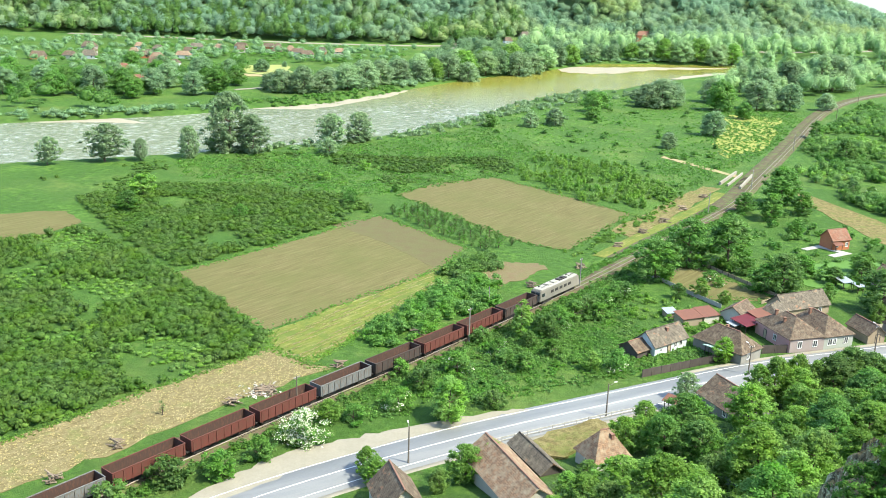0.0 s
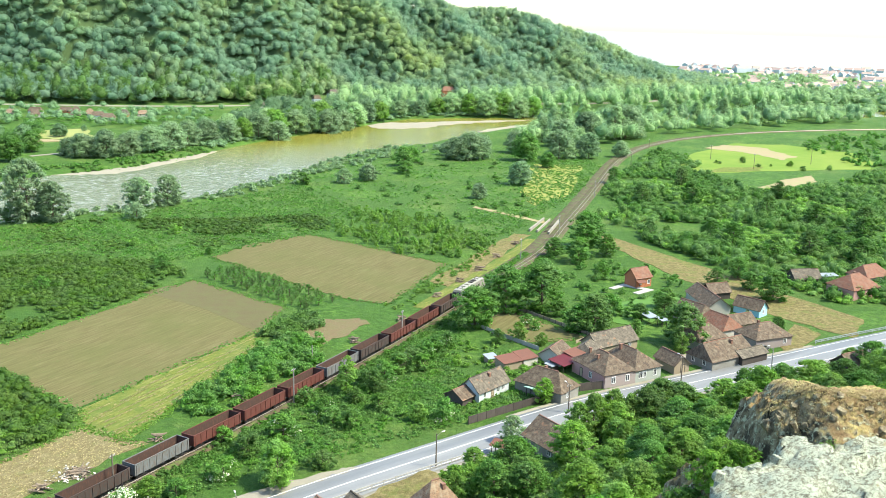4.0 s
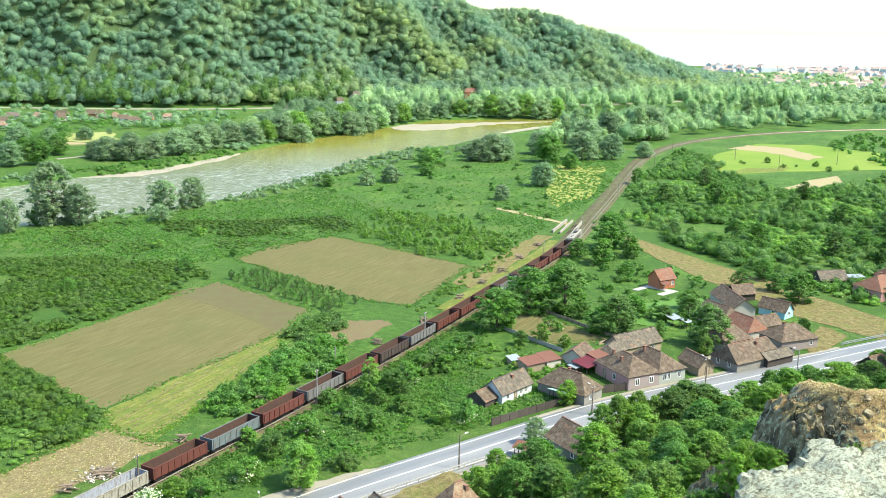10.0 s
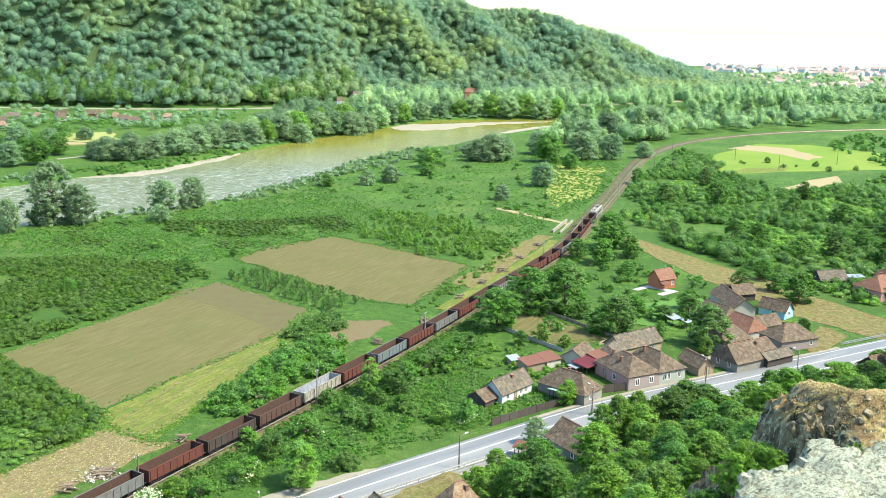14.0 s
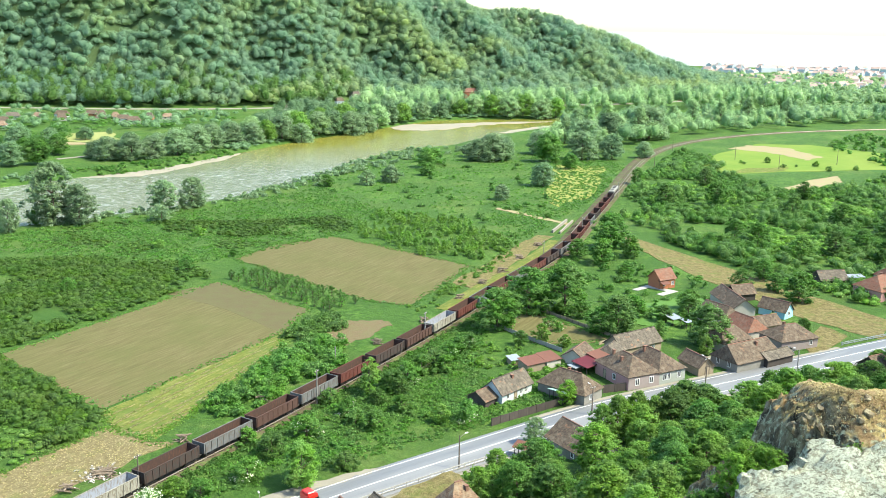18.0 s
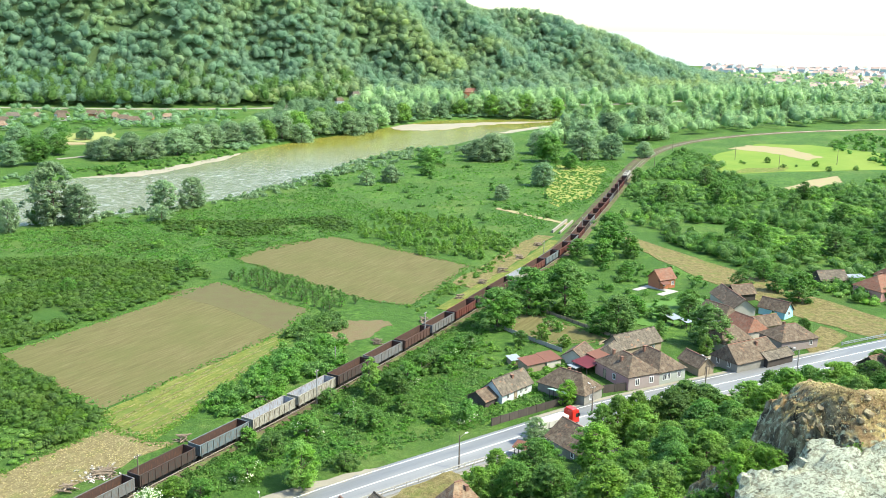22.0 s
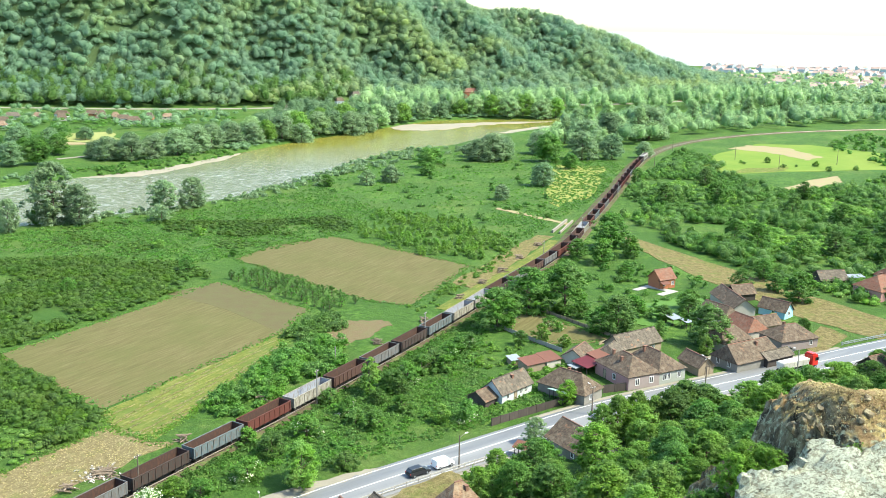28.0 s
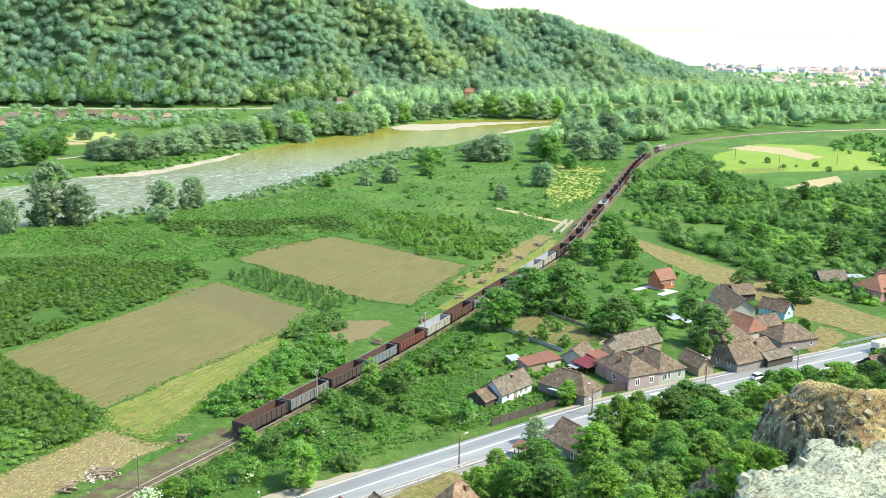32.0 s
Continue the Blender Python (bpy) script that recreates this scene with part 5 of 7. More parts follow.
CONCRETE = simple("grey_concrete", (0.36, 0.345, 0.31), (0.28, 0.265, 0.24), 0.6, 0.9, vary=0.1)
FRAME = simple("white_window_paint", (0.72, 0.72, 0.70), (0.62, 0.62, 0.60), 0.5, 0.6)
PANE = simple("dark_window_glass", (0.03, 0.035, 0.04), (0.05, 0.055, 0.06), 1.0, 0.08, spec=0.6, bump=0.0)
BRICK = simple("chimney_brick", (0.22, 0.115, 0.08), (0.16, 0.09, 0.065), 0.25, 0.9)
TIN = simple("pale_sheet_metal", (0.34, 0.365, 0.385), (0.22, 0.24, 0.26), 0.8, 0.45, 0.3)
TIN_RED = simple("dark_red_sheet_metal", (0.10, 0.010, 0.014), (0.07, 0.008, 0.012), 0.8, 0.65)
TIN_ORANGE = simple("orange_red_sheeting", (0.165, 0.065, 0.042), (0.10, 0.048, 0.034), 0.8, 0.8)
TIN_GREEN = simple("pale_green_sheeting", (0.30, 0.48, 0.38), (0.25, 0.40, 0.32), 0.8, 0.6)


def slab(bm, uv, pts, thick):
    """A roof face with thickness; the first two points are its eave."""
    p = [Vector(q) for q in pts]
    n = (p[1] - p[0]).cross(p[2] - p[0]).normalized()
    if n.z < 0:
        n = -n
    e = (p[1] - p[0]).normalized()
    up = n.cross(e)
    top = [bm.verts.new(q) for q in p]
    low = [bm.verts.new(q - n * thick) for q in p]
    faces = [bm.faces.new(top), bm.faces.new(low[::-1])]
    for i in range(len(p)):
        j = (i + 1) % len(p)
        faces.append(bm.faces.new((top[i], low[i], low[j], top[j])))
    for f in faces:
        for lp in f.loops:
            q = lp.vert.co - p[0]
            lp[uv].uv = (q.dot(e), q.dot(up))


def roof_mesh(L, W, hw, rh, mat, hip_a, hip_b, over=0.4, lift=0.0):
    """Gabled or hipped, the ridge along x. hip: the part of half the width that the ridge steps back."""
    bm = bmesh.new()
    uv = bm.loops.layers.uv.new("UVMap")
    a, b = L / 2 + over, W / 2 + over
    k = rh / (W / 2)
    z0, z1 = hw - over * k, hw + rh
    ra, rb = -a + hip_a * (W / 2 + over), a - hip_b * (W / 2 + over)
    t = 0.14
    slab(bm, uv, [(-a, -b, z0), (a, -b, z0), (rb, 0, z1), (ra, 0, z1)], t)
    slab(bm, uv, [(a, b, z0), (-a, b, z0), (ra, 0, z1), (rb, 0, z1)], t)
    if hip_a:
        slab(bm, uv, [(-a, b, z0), (-a, -b, z0), (ra, 0, z1)], t)
    if hip_b:
        slab(bm, uv, [(a, -b, z0), (a, b, z0), (rb, 0, z1)], t)
    bmesh.ops.recalc_face_normals(bm, faces=bm.faces[:])
    return done(bm, "roof", mat), (ra, rb, z1)


def opening(host, face, L, W, u, z, w, h, frame_mat=FRAME, pane_mat=PANE, name="window"):
    """A framed window or door set in a wall face; u runs along the wall."""
    turn, out = {"front": (0, W / 2), "right": (90, L / 2), "back": (180, W / 2), "left": (270, L / 2)}[face]
    m = pose(0, 0, 0, 0, 0, turn)
    ob = new(name)
    ob.parent = host
    ob.matrix_basis = m @ Matrix.Translation((u, -out, z))
    bm = bmesh.new()
    e = 0.11
    box(bm, -w / 2 - e, -0.07, -e, -w / 2, 0.05, h + e)
    box(bm, w / 2, -0.07, -e, w / 2 + e, 0.05, h + e)
    box(bm, -w / 2, -0.07, h, w / 2, 0.05, h + e)
    box(bm, -w / 2, -0.09, -e, w / 2, 0.05, 0)
    if name == "window":
        box(bm, -0.04, -0.05, 0, 0.04, 0.05, h)
    part("frame", bm, frame_mat, ob)
    bm = bmesh.new()
    box(bm, -w / 2, -0.02, 0, w / 2, 0.04, h)
    part("pane" if name == "window" else "leaf", bm, pane_mat, ob)
    return ob


def house(label, x, y, angle, L, W, hw, rh, wall, roof, hips=(0, 0), chimneys=(), windows=(), doors=(), z=None, name="house", category="house", over=0.4, plinth=True):
    """A house: its local x along the ridge, its front facing -y."""
    z = float(ground_z(x, y)[0]) if z is None else z
    ob = thing(name, label, category, at=pose(x, y, z, 0, 0, angle))
    bm = bmesh.new()
    box(bm, -L / 2, -W / 2, -0.8, L / 2, W / 2, hw)
    k = rh / (W / 2)
    for s, hip in ((-1, hips[0]), (1, hips[1])):
        if not hip:
            x0 = s * L / 2
            a = [bm.verts.new((x0, -W / 2, hw)), bm.verts.new((x0, W / 2, hw)), bm.verts.new((x0, 0, hw + rh - 0.12))]
            b = [bm.verts.new((x0 - s * 0.25, v.co.y, v.co.z)) for v in a]
            for q in (a, b[::-1], (a[0], a[1], b[1], b[0]), (a[1], a[2], b[2], b[1]), (a[2], a[0], b[0], b[2])):
                bm.faces.new(q)
    bmesh.ops.recalc_face_normals(bm, faces=bm.faces[:])
    part("wall", bm, wall, ob)
    me, (ra, rb, z1) = roof_mesh(L, W, hw, rh, roof, hips[0], hips[1], over)
    rf = part("roof", me, None, ob)
    bm = bmesh.new()
    box(bm, ra, -0.13, z1 - 0.1, rb, 0.13, z1 + 0.07, bevel=0.04)
    part("ridge_tiles", bm, BRICK if roof != ROOF_GREY else roof, rf)
    for u, v, h in chimneys:
        bm = bmesh.new()
        zr = hw + rh - abs(v) * k
        box(bm, u - 0.28, v - 0.28, zr - 0.6, u + 0.28, v + 0.28, zr + h)
        box(bm, u - 0.34, v - 0.34, zr + h, u + 0.34, v + 0.34, zr + h + 0.14)
        part("chimney", bm, BRICK, rf, "brick chimney")
    for w in windows:
        opening(ob, w[0], L, W, *w[1:])
    for w in doors:
        opening(ob, w[0], L, W, *w[1:], frame_mat=PLANK, pane_mat=PLANK_PALE, name="door")
    return ob


def shed(label, x, y, angle, L, W, h0, h1, wall, roof, open_front=False, name="shed", z=None):
    """A lean-to: the roof falls from h1 behind to h0 in front."""
    z = float(ground_z(x, y)[0]) if z is None else z
    ob = thing(name, label, "shed", at=pose(x, y, z, 0, 0, angle))
    if open_front:
        for sx in (-1, 1):
            for sy in (-1, 1):
                bm = bmesh.new()
                rod(bm, (sx * (L / 2 - 0.2), sy * (W / 2 - 0.2), -0.4), (sx * (L / 2 - 0.2), sy * (W / 2 - 0.2), h0 if sy < 0 else h1 - 0.15), 0.08)
                part("post", bm, PLANK, ob)
    else:
        bm = bmesh.new()
        vs = box(bm, -L / 2, -W / 2, -0.6, L / 2, W / 2, h1)
        for v in bm.verts:
            if v.co.z > 0 and v.co.y < 0:
                v.co.z = h0
        part("wall", bm, wall, ob)
    bm = bmesh.new()
    uv = bm.loops.layers.uv.new("UVMap")
    s = (h1 - h0) / W
    slab(bm, uv, [(-L / 2 - 0.25, -W / 2 - 0.3, h0 - 0.3 * s + 0.1), (L / 2 + 0.25, -W / 2 - 0.3, h0 - 0.3 * s + 0.1), (L / 2 + 0.25, W / 2 + 0.3, h1 + 0.3 * s + 0.1), (-L / 2 - 0.25, W / 2 + 0.3, h1 + 0.3 * s + 0.1)], 0.08)
    bmesh.ops.recalc_face_normals(bm, faces=bm.faces[:])
    part("roof", bm, roof, ob)
    return ob


# street houses, from the garden cottage to the far end of the village
house("pink plastered street house with a hipped brown tile roof", 42.6, 208.2, 117, 12.2, 8.6, 3.4, 3.0, PINK, ROOF_BROWN, (1, 1), ((3.2, 1.5, 0.9), (-0.5, 2.0, 0.8)),
      (("left", -1.9, 1.1, 0.9, 1.3), ("left", 2.0, 1.1, 0.9, 1.3), ("back", 1.0, 1.0, 0.9, 1.2)), (("back", -2.5, 0.1, 0.9, 2.0),))
ob = thing("street_front", "thin grey-brown panel over the street front of the pink house", "facade", at=pose(45.45, 202.75, 0, 0, 0, 27))
bm = bmesh.new()
box(bm, -4.32, -0.09, -0.3, 4.32, -0.02, 3.05)
part("panel", bm, MAUVE, ob)
for u in (-1.9, 2.0):
    opening(ob, "front", 0, 0.2, u, 1.05, 0.95, 1.35)
house("grey-green street house with a patched brown roof", 49.8, 211.6, 120, 11.4, 8.0, 3.2, 2.9, GREENGREY, ROOF_BROWN, (1, 0.6), ((2.6, 1.2, 1.1),),
      (("left", -2.2, 1.0, 1.0, 1.3), ("left", -1.0, 1.0, 0.7, 1.3), ("left", 2.1, 1.0, 0.9, 1.3)))
house("small brown-roofed shed with a plank gable", 60.2, 214.8, 115, 7.2, 4.4, 2.4, 1.9, PLANK_PALE, ROOF_BROWN, name="outbuilding", category="outbuilding", doors=(("left", 0.3, 0.1, 1.0, 2.0),))
house("long grey barn behind the street houses", 47.9, 228.6, 34, 13.4, 6.4, 2.5, 2.6, PLANK_PALE, ROOF_GREY, name="barn", category="barn", windows=(("front", 3.8, 0.7, 0.9, 0.9), ("front", 1.8, 0.7, 0.9, 0.9)))
house("low house with a large weathered brown hip roof", 28.3, 197.9, 139, 12.0, 7.0, 2.7, 3.0, GREYWALL, ROOF_BROWN, (0.9, 0.9), ((1.0, -1.0, 0.8),), (("left", -1.0, 0.9, 0.8, 1.1),))
shed("pale green sheet awning on the low house", 25.8, 194.0, 139, 5.0, 1.8, 1.9, 2.4, PLASTER, TIN_GREEN, True, "awning")
house("old limewashed cottage with a grey shingle roof", 14.6, 197.1, 48, 10.4, 5.4, 2.4, 2.5, WHITEWASH, ROOF_GREY, (0, 0), ((0.5, -0.8, 0.5),),
      (("front", 3.2, 0.8, 0.8, 1.0), ("front", 1.4, 0.8, 0.8, 1.0), ("front", -3.2, 0.8, 0.7, 1.0)), (("front", -0.6, 0.05, 0.9, 1.9),), name="cottage", category="cottage")
house("lower brown-roofed wing beside the cottage", 9.4, 192.8, 48, 5.2, 5.0, 1.7, 1.5, PLANK, ROOF_BROWN, name="outbuilding", category="outbuilding")
shed("low shed with orange-red sheet roof", 21.3, 213.6, 33, 5.2, 3.6, 1.9, 2.5, PLANK_PALE, TIN_ORANGE)
shed("low shed with red tile lean-to roof", 25.6, 216.6, 33, 4.2, 4.0, 1.9, 2.6, PLASTER, TIN_ORANGE)
shed("small pale hen house", 17.4, 217.4, 30, 2.6, 2.2, 1.2, 1.6, PLANK_PALE, TIN)
house("brown-roofed summer kitchen in the yard", 33.0, 219.0, 60, 7.0, 5.6, 2.4, 1.9, PLASTER, ROOF_BROWN, name="outbuilding", category="outbuilding")
house("grey-roofed summer kitchen in the yard", 41.0, 221.0, 60, 6.2, 5.0, 2.6, 1.8, PLASTER, ROOF_GREY, (0.5, 0.5), name="outbuilding", category="outbuilding")
shed("dark red sheet metal canopy over the yard", 35.2, 213.4, 44, 8.6, 4.2, 2.2, 2.7, PLANK, TIN_RED, True, "canopy")
shed("red tile lean-to over a wood store", 38.3, 217.8, 44, 7.0, 3.0, 2.5, 3.1, PLANK, TIN_ORANGE, True, "canopy")
shed("small white metal roof in the yard", 31.2, 211.2, 44, 2.4, 2.0, 1.8, 2.0, PLANK, TIN)
house("brown-roofed farmhouse with a white gable on the street", 73.6, 220.6, 32, 15.0, 8.2, 2.5, 3.2, GREYWALL, ROOF_BROWN, (0.25, 0.2), ((2.0, -1.2, 0.7),),
      (("left", -1.8, 0.9, 0.8, 1.3), ("left", 1.6, 0.9, 0.8, 1.3)))
house("long low shed with a dark roof on the street", 80.6, 221.3, 32, 9.0, 4.2, 2.2, 1.2, PLANK, ROOF_GREY, name="outbuilding", category="outbuilding")
house("brown-roofed street house with a plank wall", 89.0, 235.2, 22, 11.5, 8.4, 2.9, 2.8, MAUVE, ROOF_BROWN, (1, 0.9), ((-1.0, 1.0, 0.8),), (("front", 3.5, 1.0, 0.9, 1.1),))
house("brown-roofed house in the inner yard", 72.6, 233.6, 32, 10.0, 7.4, 2.6, 2.7, PLASTER, ROOF_BROWN, (0.7, 0.7))
house("red-brown roofed house in the inner yard", 80.0, 243.5, 118, 10.0, 7.0, 2.6, 2.8, PLASTER, ROOF_RED, (0.5, 0.5))
house("low stable with a patched tile roof", 86.5, 247.5, 25, 8.0, 5.2, 2.2, 2.0, PLANK_PALE, ROOF_BROWN, name="outbuilding", category="outbuilding")
house("brown-roofed house behind the yard", 76.5, 254.5, 125, 9.0, 6.6, 2.6, 2.6, PLASTER, ROOF_BROWN, (0.4, 0))
house("bright blue gabled cottage on the slope", 94.6, 261.6, -47, 8.0, 4.6, 2.4, 2.3, SKYBLUE, ROOF_BROWN, (0, 0), (), (("right", 0, 1.0, 0.9, 1.0), ("front", 0.5, 0.8, 0.8, 0.9)), name="cottage", category="cottage")
house("new orange brick house with a red tile roof", 68.6, 290.6, 30, 6.2, 5.4, 3.3, 2.5, ORANGE, ROOF_RED, (0, 0), (), (("front", -1.4, 1.0, 0.8, 1.1), ("front", 2.0, 1.0, 0.8, 1.1), ("right", 0, 1.0, 0.8, 1.1)))
shed("small tiled porch of the brick house", 68.6, 286.9, 30, 2.8, 2.0, 2.0, 2.7, ORANGE, TIN_ORANGE, True, "porch")
patch("terrace", [(58.5, 286), (64.5, 291.5), (72.5, 284.8), (66.5, 279.5), (65, 281), (69, 284.6), (64.2, 288.5), (60, 284.8)], CONCRETE, "pale concrete path and terrace by the brick house", "terrace", z=0.08)
patch("lawn", [(52, 255), (58, 270), (76, 283), (80, 268), (66, 256), (58, 244)], simple("garden_lawn", (0.05, 0.12, 0.018), (0.08, 0.165, 0.028), 1.5, 0.9), "bright green garden lawn", "lawn", z=0.03, rag=1)
house("long brown-roofed house among the trees", 84.3, 268.5, -84, 17.0, 6.6, 2.4, 2.5, PLASTER, ROOF_BROWN, (0, 0))
house("dark-roofed shed behind the gardens", 89.5, 278.0, 20, 7.0, 5.0, 2.4, 2.2, PLANK, ROOF_BROWN, name="outbuilding", category="outbuilding")
shed("white and pale blue sheet metal shelter", 63.0, 250.6, 30, 3.0, 3.2, 2.1, 2.5, PLANK, TIN, True)
shed("white sheet metal shelter in the garden", 66.0, 248.0, 30, 2.0, 2.2, 1.9, 2.2, PLANK, TIN, True)
house("pink house with a large red-brown roof", 134.0, 284.0, 28, 12.0, 10.0, 3.4, 3.4, PINK, ROOF_RED, (0.8, 0.8), ((1.0, 1.0, 0.8),), (("front", -3.0, 1.0, 1.0, 1.3), ("left", 0, 1.0, 1.0, 1.3)))
house("dark-roofed barn beside the pink house", 123.5, 297.0, 10, 9.0, 6.0, 2.4, 2.4, PLANK, ROOF_GREY, name="barn", category="barn")
shed("white roofed shelter beside the pink house", 131.0, 297.5, 10, 7.0, 2.6, 2.6, 2.9, PLANK, TIN, True)
house("red-brown roofed house at the edge of the village", 146.0, 300.0, 28, 11.0, 8.0, 3.0, 3.0, PLASTER, ROOF_RED, (0.6, 0.6))
# camera side of the road
house("brown-roofed cabin below the wooded slope", 26.6, 166.6, -57, 11.0, 8.0, 2.3, 2.9, GREYWALL, ROOF_BROWN, name="cabin", category="cabin", windows=(("front", 2, 0.8, 0.8, 0.9),))
house("white cottage with a steep hipped tile roof", 3.1, 139.6, 36, 6.4, 5.4, 2.4, 3.6, PLASTER, ROOF_TAN, (0.9, 0.9), ((0.9, -0.9, 0.5),), (("left", 0.3, 0.9, 0.7, 0.9),), name="cottage", category="cottage")
house("long house with a patched tan tile roof", -10.4, 128.2, -57, 17.0, 7.4, 2.3, 2.8, PLASTER, ROOF_TAN, (0, 0), (), (("right", 0, 1.0, 1.0, 1.2),))
house("small gabled house with a worn brown roof", -26.2, 121.0, -62, 8.0, 6.2, 2.3, 3.2, PLASTER, ROOF_BROWN, (0, 0))
house("low dark shed beside the long house", -7.4, 138.6, -56, 10.5, 3.8, 1.7, 1.4, PLANK, ROOF_GREY, name="outbuilding", category="outbuilding")
shed("small orange tiled shelter under the trees", 16.3, 165.6, -30, 4.6, 2.0, 1.9, 2.3, PLANK, TIN_ORANGE, True)
house("weathered wooden hut with a brown roof beside the road", 103.0, 214.0, 30, 8.0, 6.0, 2.2, 2.4, PLANK, ROOF_BROWN, name="hut", category="hut")
patch("rubble_yard", [(-12, 139), (-6, 149), (2, 156.5), (6, 152), (0, 146), (-3, 141)], DRY, "dry yellow yard of the white cottage", "yard", z=1.6, rag=0.3)


def fence(label, pts, h, mat, post_mat, step=2.4, name="fence", gap=0.0):
    """Posts with plank panels between them, along a broken line."""
    ob = thing(name, label, "fence")
    for (ax, ay), (bx, by) in zip(pts, pts[1:]):
        ln = math.hypot(bx - ax, by - ay)
        n = max(1, round(ln / step))
        ang = math.degrees(math.atan2(by - ay, bx - ax))
        for i in range(n):
            x, y = ax + (bx - ax) * i / n, ay + (by - ay) * i / n
            z = float(ground_z(x, y)[0])
            bm = bmesh.new()
            box(bm, -0.08, -0.08, -0.3, 0.08, 0.08, h + 0.12, bevel=0.02)
            part("post", bm, post_mat, ob, at=pose(x, y, z, 0, 0, ang))
            bm = bmesh.new()
            w = ln / n
            if gap:
                for k in (0.35, 0.9):
                    box(bm, 0.09, -0.05, h * k - 0.1, w - 0.09, 0.05, h * k + 0.1)
            else:
                box(bm, 0.09, -0.035, 0.02, w - 0.09, 0.035, h + 0.06 * math.sin(i * 3.1))
            part("panel", bm, mat, ob, at=pose(x, y, z, 0, 0, ang))
    return ob


fence("dark weathered plank fence along the road", [(10.4, 180.0), (18, 185.8), (26.4, 192.3), (30.2, 195.4)], 1.7, PLANK, PLANK)
fence("dark plank gate and fence beside the pink house", [(35.8, 199.0), (41.3, 201.0)], 1.9, PLANK, PLANK)
fence("pale concrete panel fence round the garden", [(13.5, 247.5), (19.5, 239), (25, 232), (30, 226)], 1.1, CONCRETE, CONCRETE)
fence("worn plank fence behind the garden", [(26, 264), (45.5, 237.5), (40, 232)], 0.9, PLANK_PALE, PLANK)
fence("concrete parapet with rails along the road edge", [(-20, 141.6), (-9.6, 150.0), (4.6, 160.9), (12, 166.2)], 1.0, CONCRETE, CONCRETE, 2.6, "road_parapet", 0.5)
fence("steel guard rail along the road", [(103, 235.5), (118, 243.6), (135, 252.5)], 0.8, TIN, TIN, 2.6, "guard_rail", 0.5)

# ---- single trees and bushes ----


def grow(spots, protos, kind, label, category="tree", group="", wide=1.0):
    for i, (x, y, h) in enumerate(spots):
        plant(kind, protos[i % len(protos)], x, y, h, label, category, group, wide=wide)


grow(((-153, 369, 25), (-178, 341, 9), (-163, 352, 13), (-206, 322, 11)), WILLOWS, "willow_tree", "tall grey-green willow on the river bank", group="willows on the bank")
grow(((-143.5, 370, 16), (-119.5, 400, 13.5), (-108.5, 408, 13.5), (-190, 335, 15)), WILLOWS, "willow_tree", "grey-green willow with a bare trunk on the river bank", group="willows on the bank", wide=1.25)
grow(((-113, 377, 7), (-160, 368, 5.5), (-27, 487, 9), (-9, 512, 7), (-39, 478, 7.5), (-6, 560, 9), (15, 590, 9), (-58, 470, 6)), (BUSHES[4], BUSHES[0]), "willow_bush", "rounded bush on the river meadow", "bush", "bushes on the river meadow")
grow(((29, 574, 16), (36, 580, 14), (20, 573, 13), (-10, 541, 11), (27, 441, 7), (50, 482, 12), (150, 707, 24), (62, 574, 17), (84, 588, 17), (103, 591, 15), (125, 600, 10), (72, 546, 9), (96, 650, 18), (118, 690, 20), (60, 610, 14)), (GREYS[0], ROUNDS[0], GREYS[1], ROUNDS[1]), "riverside_tree",
     "leafy tree at the edge of the river wood", group="trees at the river wood", wide=1.15)
grow(((14.8, 243.6, 11.5), (24.4, 260.6, 13), (34.8, 261.6, 14), (46.2, 241.4, 10.5), (61, 343, 13.5), (54, 319, 9), (53, 257, 6.5), (68, 233, 11), (104, 302, 7), (106, 275, 9.5), (42, 242, 7.5), (69, 258, 6.5), (61, 253, 5), (71, 266, 6), (103, 287, 6), (94, 292, 6), (47, 327, 7), (66, 330, 8), (59, 300, 5)),
     (OAKS[0], OAKS[1], OAKS[0], OAKS[2]), "garden_tree", "dense green broadleaf tree in the gardens", group="garden trees", wide=1.18)
grow(((25.5, 233.4, 5), (20, 231, 4), (27, 192.5, 5.5), (39, 255, 5), (50, 250, 5), (56, 262, 4), (31, 230, 3.5), (57, 240, 4.5), (65.5, 226, 5), (97, 246, 4), (92, 241, 4.5)), (OAKS[3], OAKS[0]), "fruit_tree", "small light green fruit tree in a garden", group="fruit trees")
grow(((-23.8, 152.8, 8.4), (-25.8, 173.4, 4.6), (-31.0, 164.6, 4.6), (-36.6, 169.6, 3.4), (-44.2, 146.6, 4.6), (-33.6, 155, 4.2), (-16.8, 159.6, 3.6), (-13, 177.5, 4.0), (0.2, 181, 4.2), (5.4, 182.6, 4.4), (-23.4, 190.2, 3.6), (-8, 187, 3.6)), (OAKS[3], BUSHES[3], BUSHES[1], BUSHES[0]), "verge_bush",
     "leafy bush between the railway and the road", "bush", "bushes of the verge")
grow(((-15.4, 196.2, 8.4),), (TALLS[1],), "young_tree", "yellow-green young tree beside the track", wide=1.2)
grow(((-10.6, 199.4, 4.8), (-7.4, 204.5, 4.6), (-4.4, 209, 4.8), (-1.4, 214, 4.8), (1.9, 218.5, 4.6), (4.4, 222.8, 4.6), (-9.0, 197, 4.0), (7, 228, 4.0), (0.9, 211, 4.0), (-13.4, 191, 3.4), (-19, 184.5, 3.6), (-17, 180, 3.4)), (BUSHES[1], BUSHES[3], BUSHES[0]), "hedge_bush",
     "dark green bush with white elder blossom", "bush", "bushes along the track")
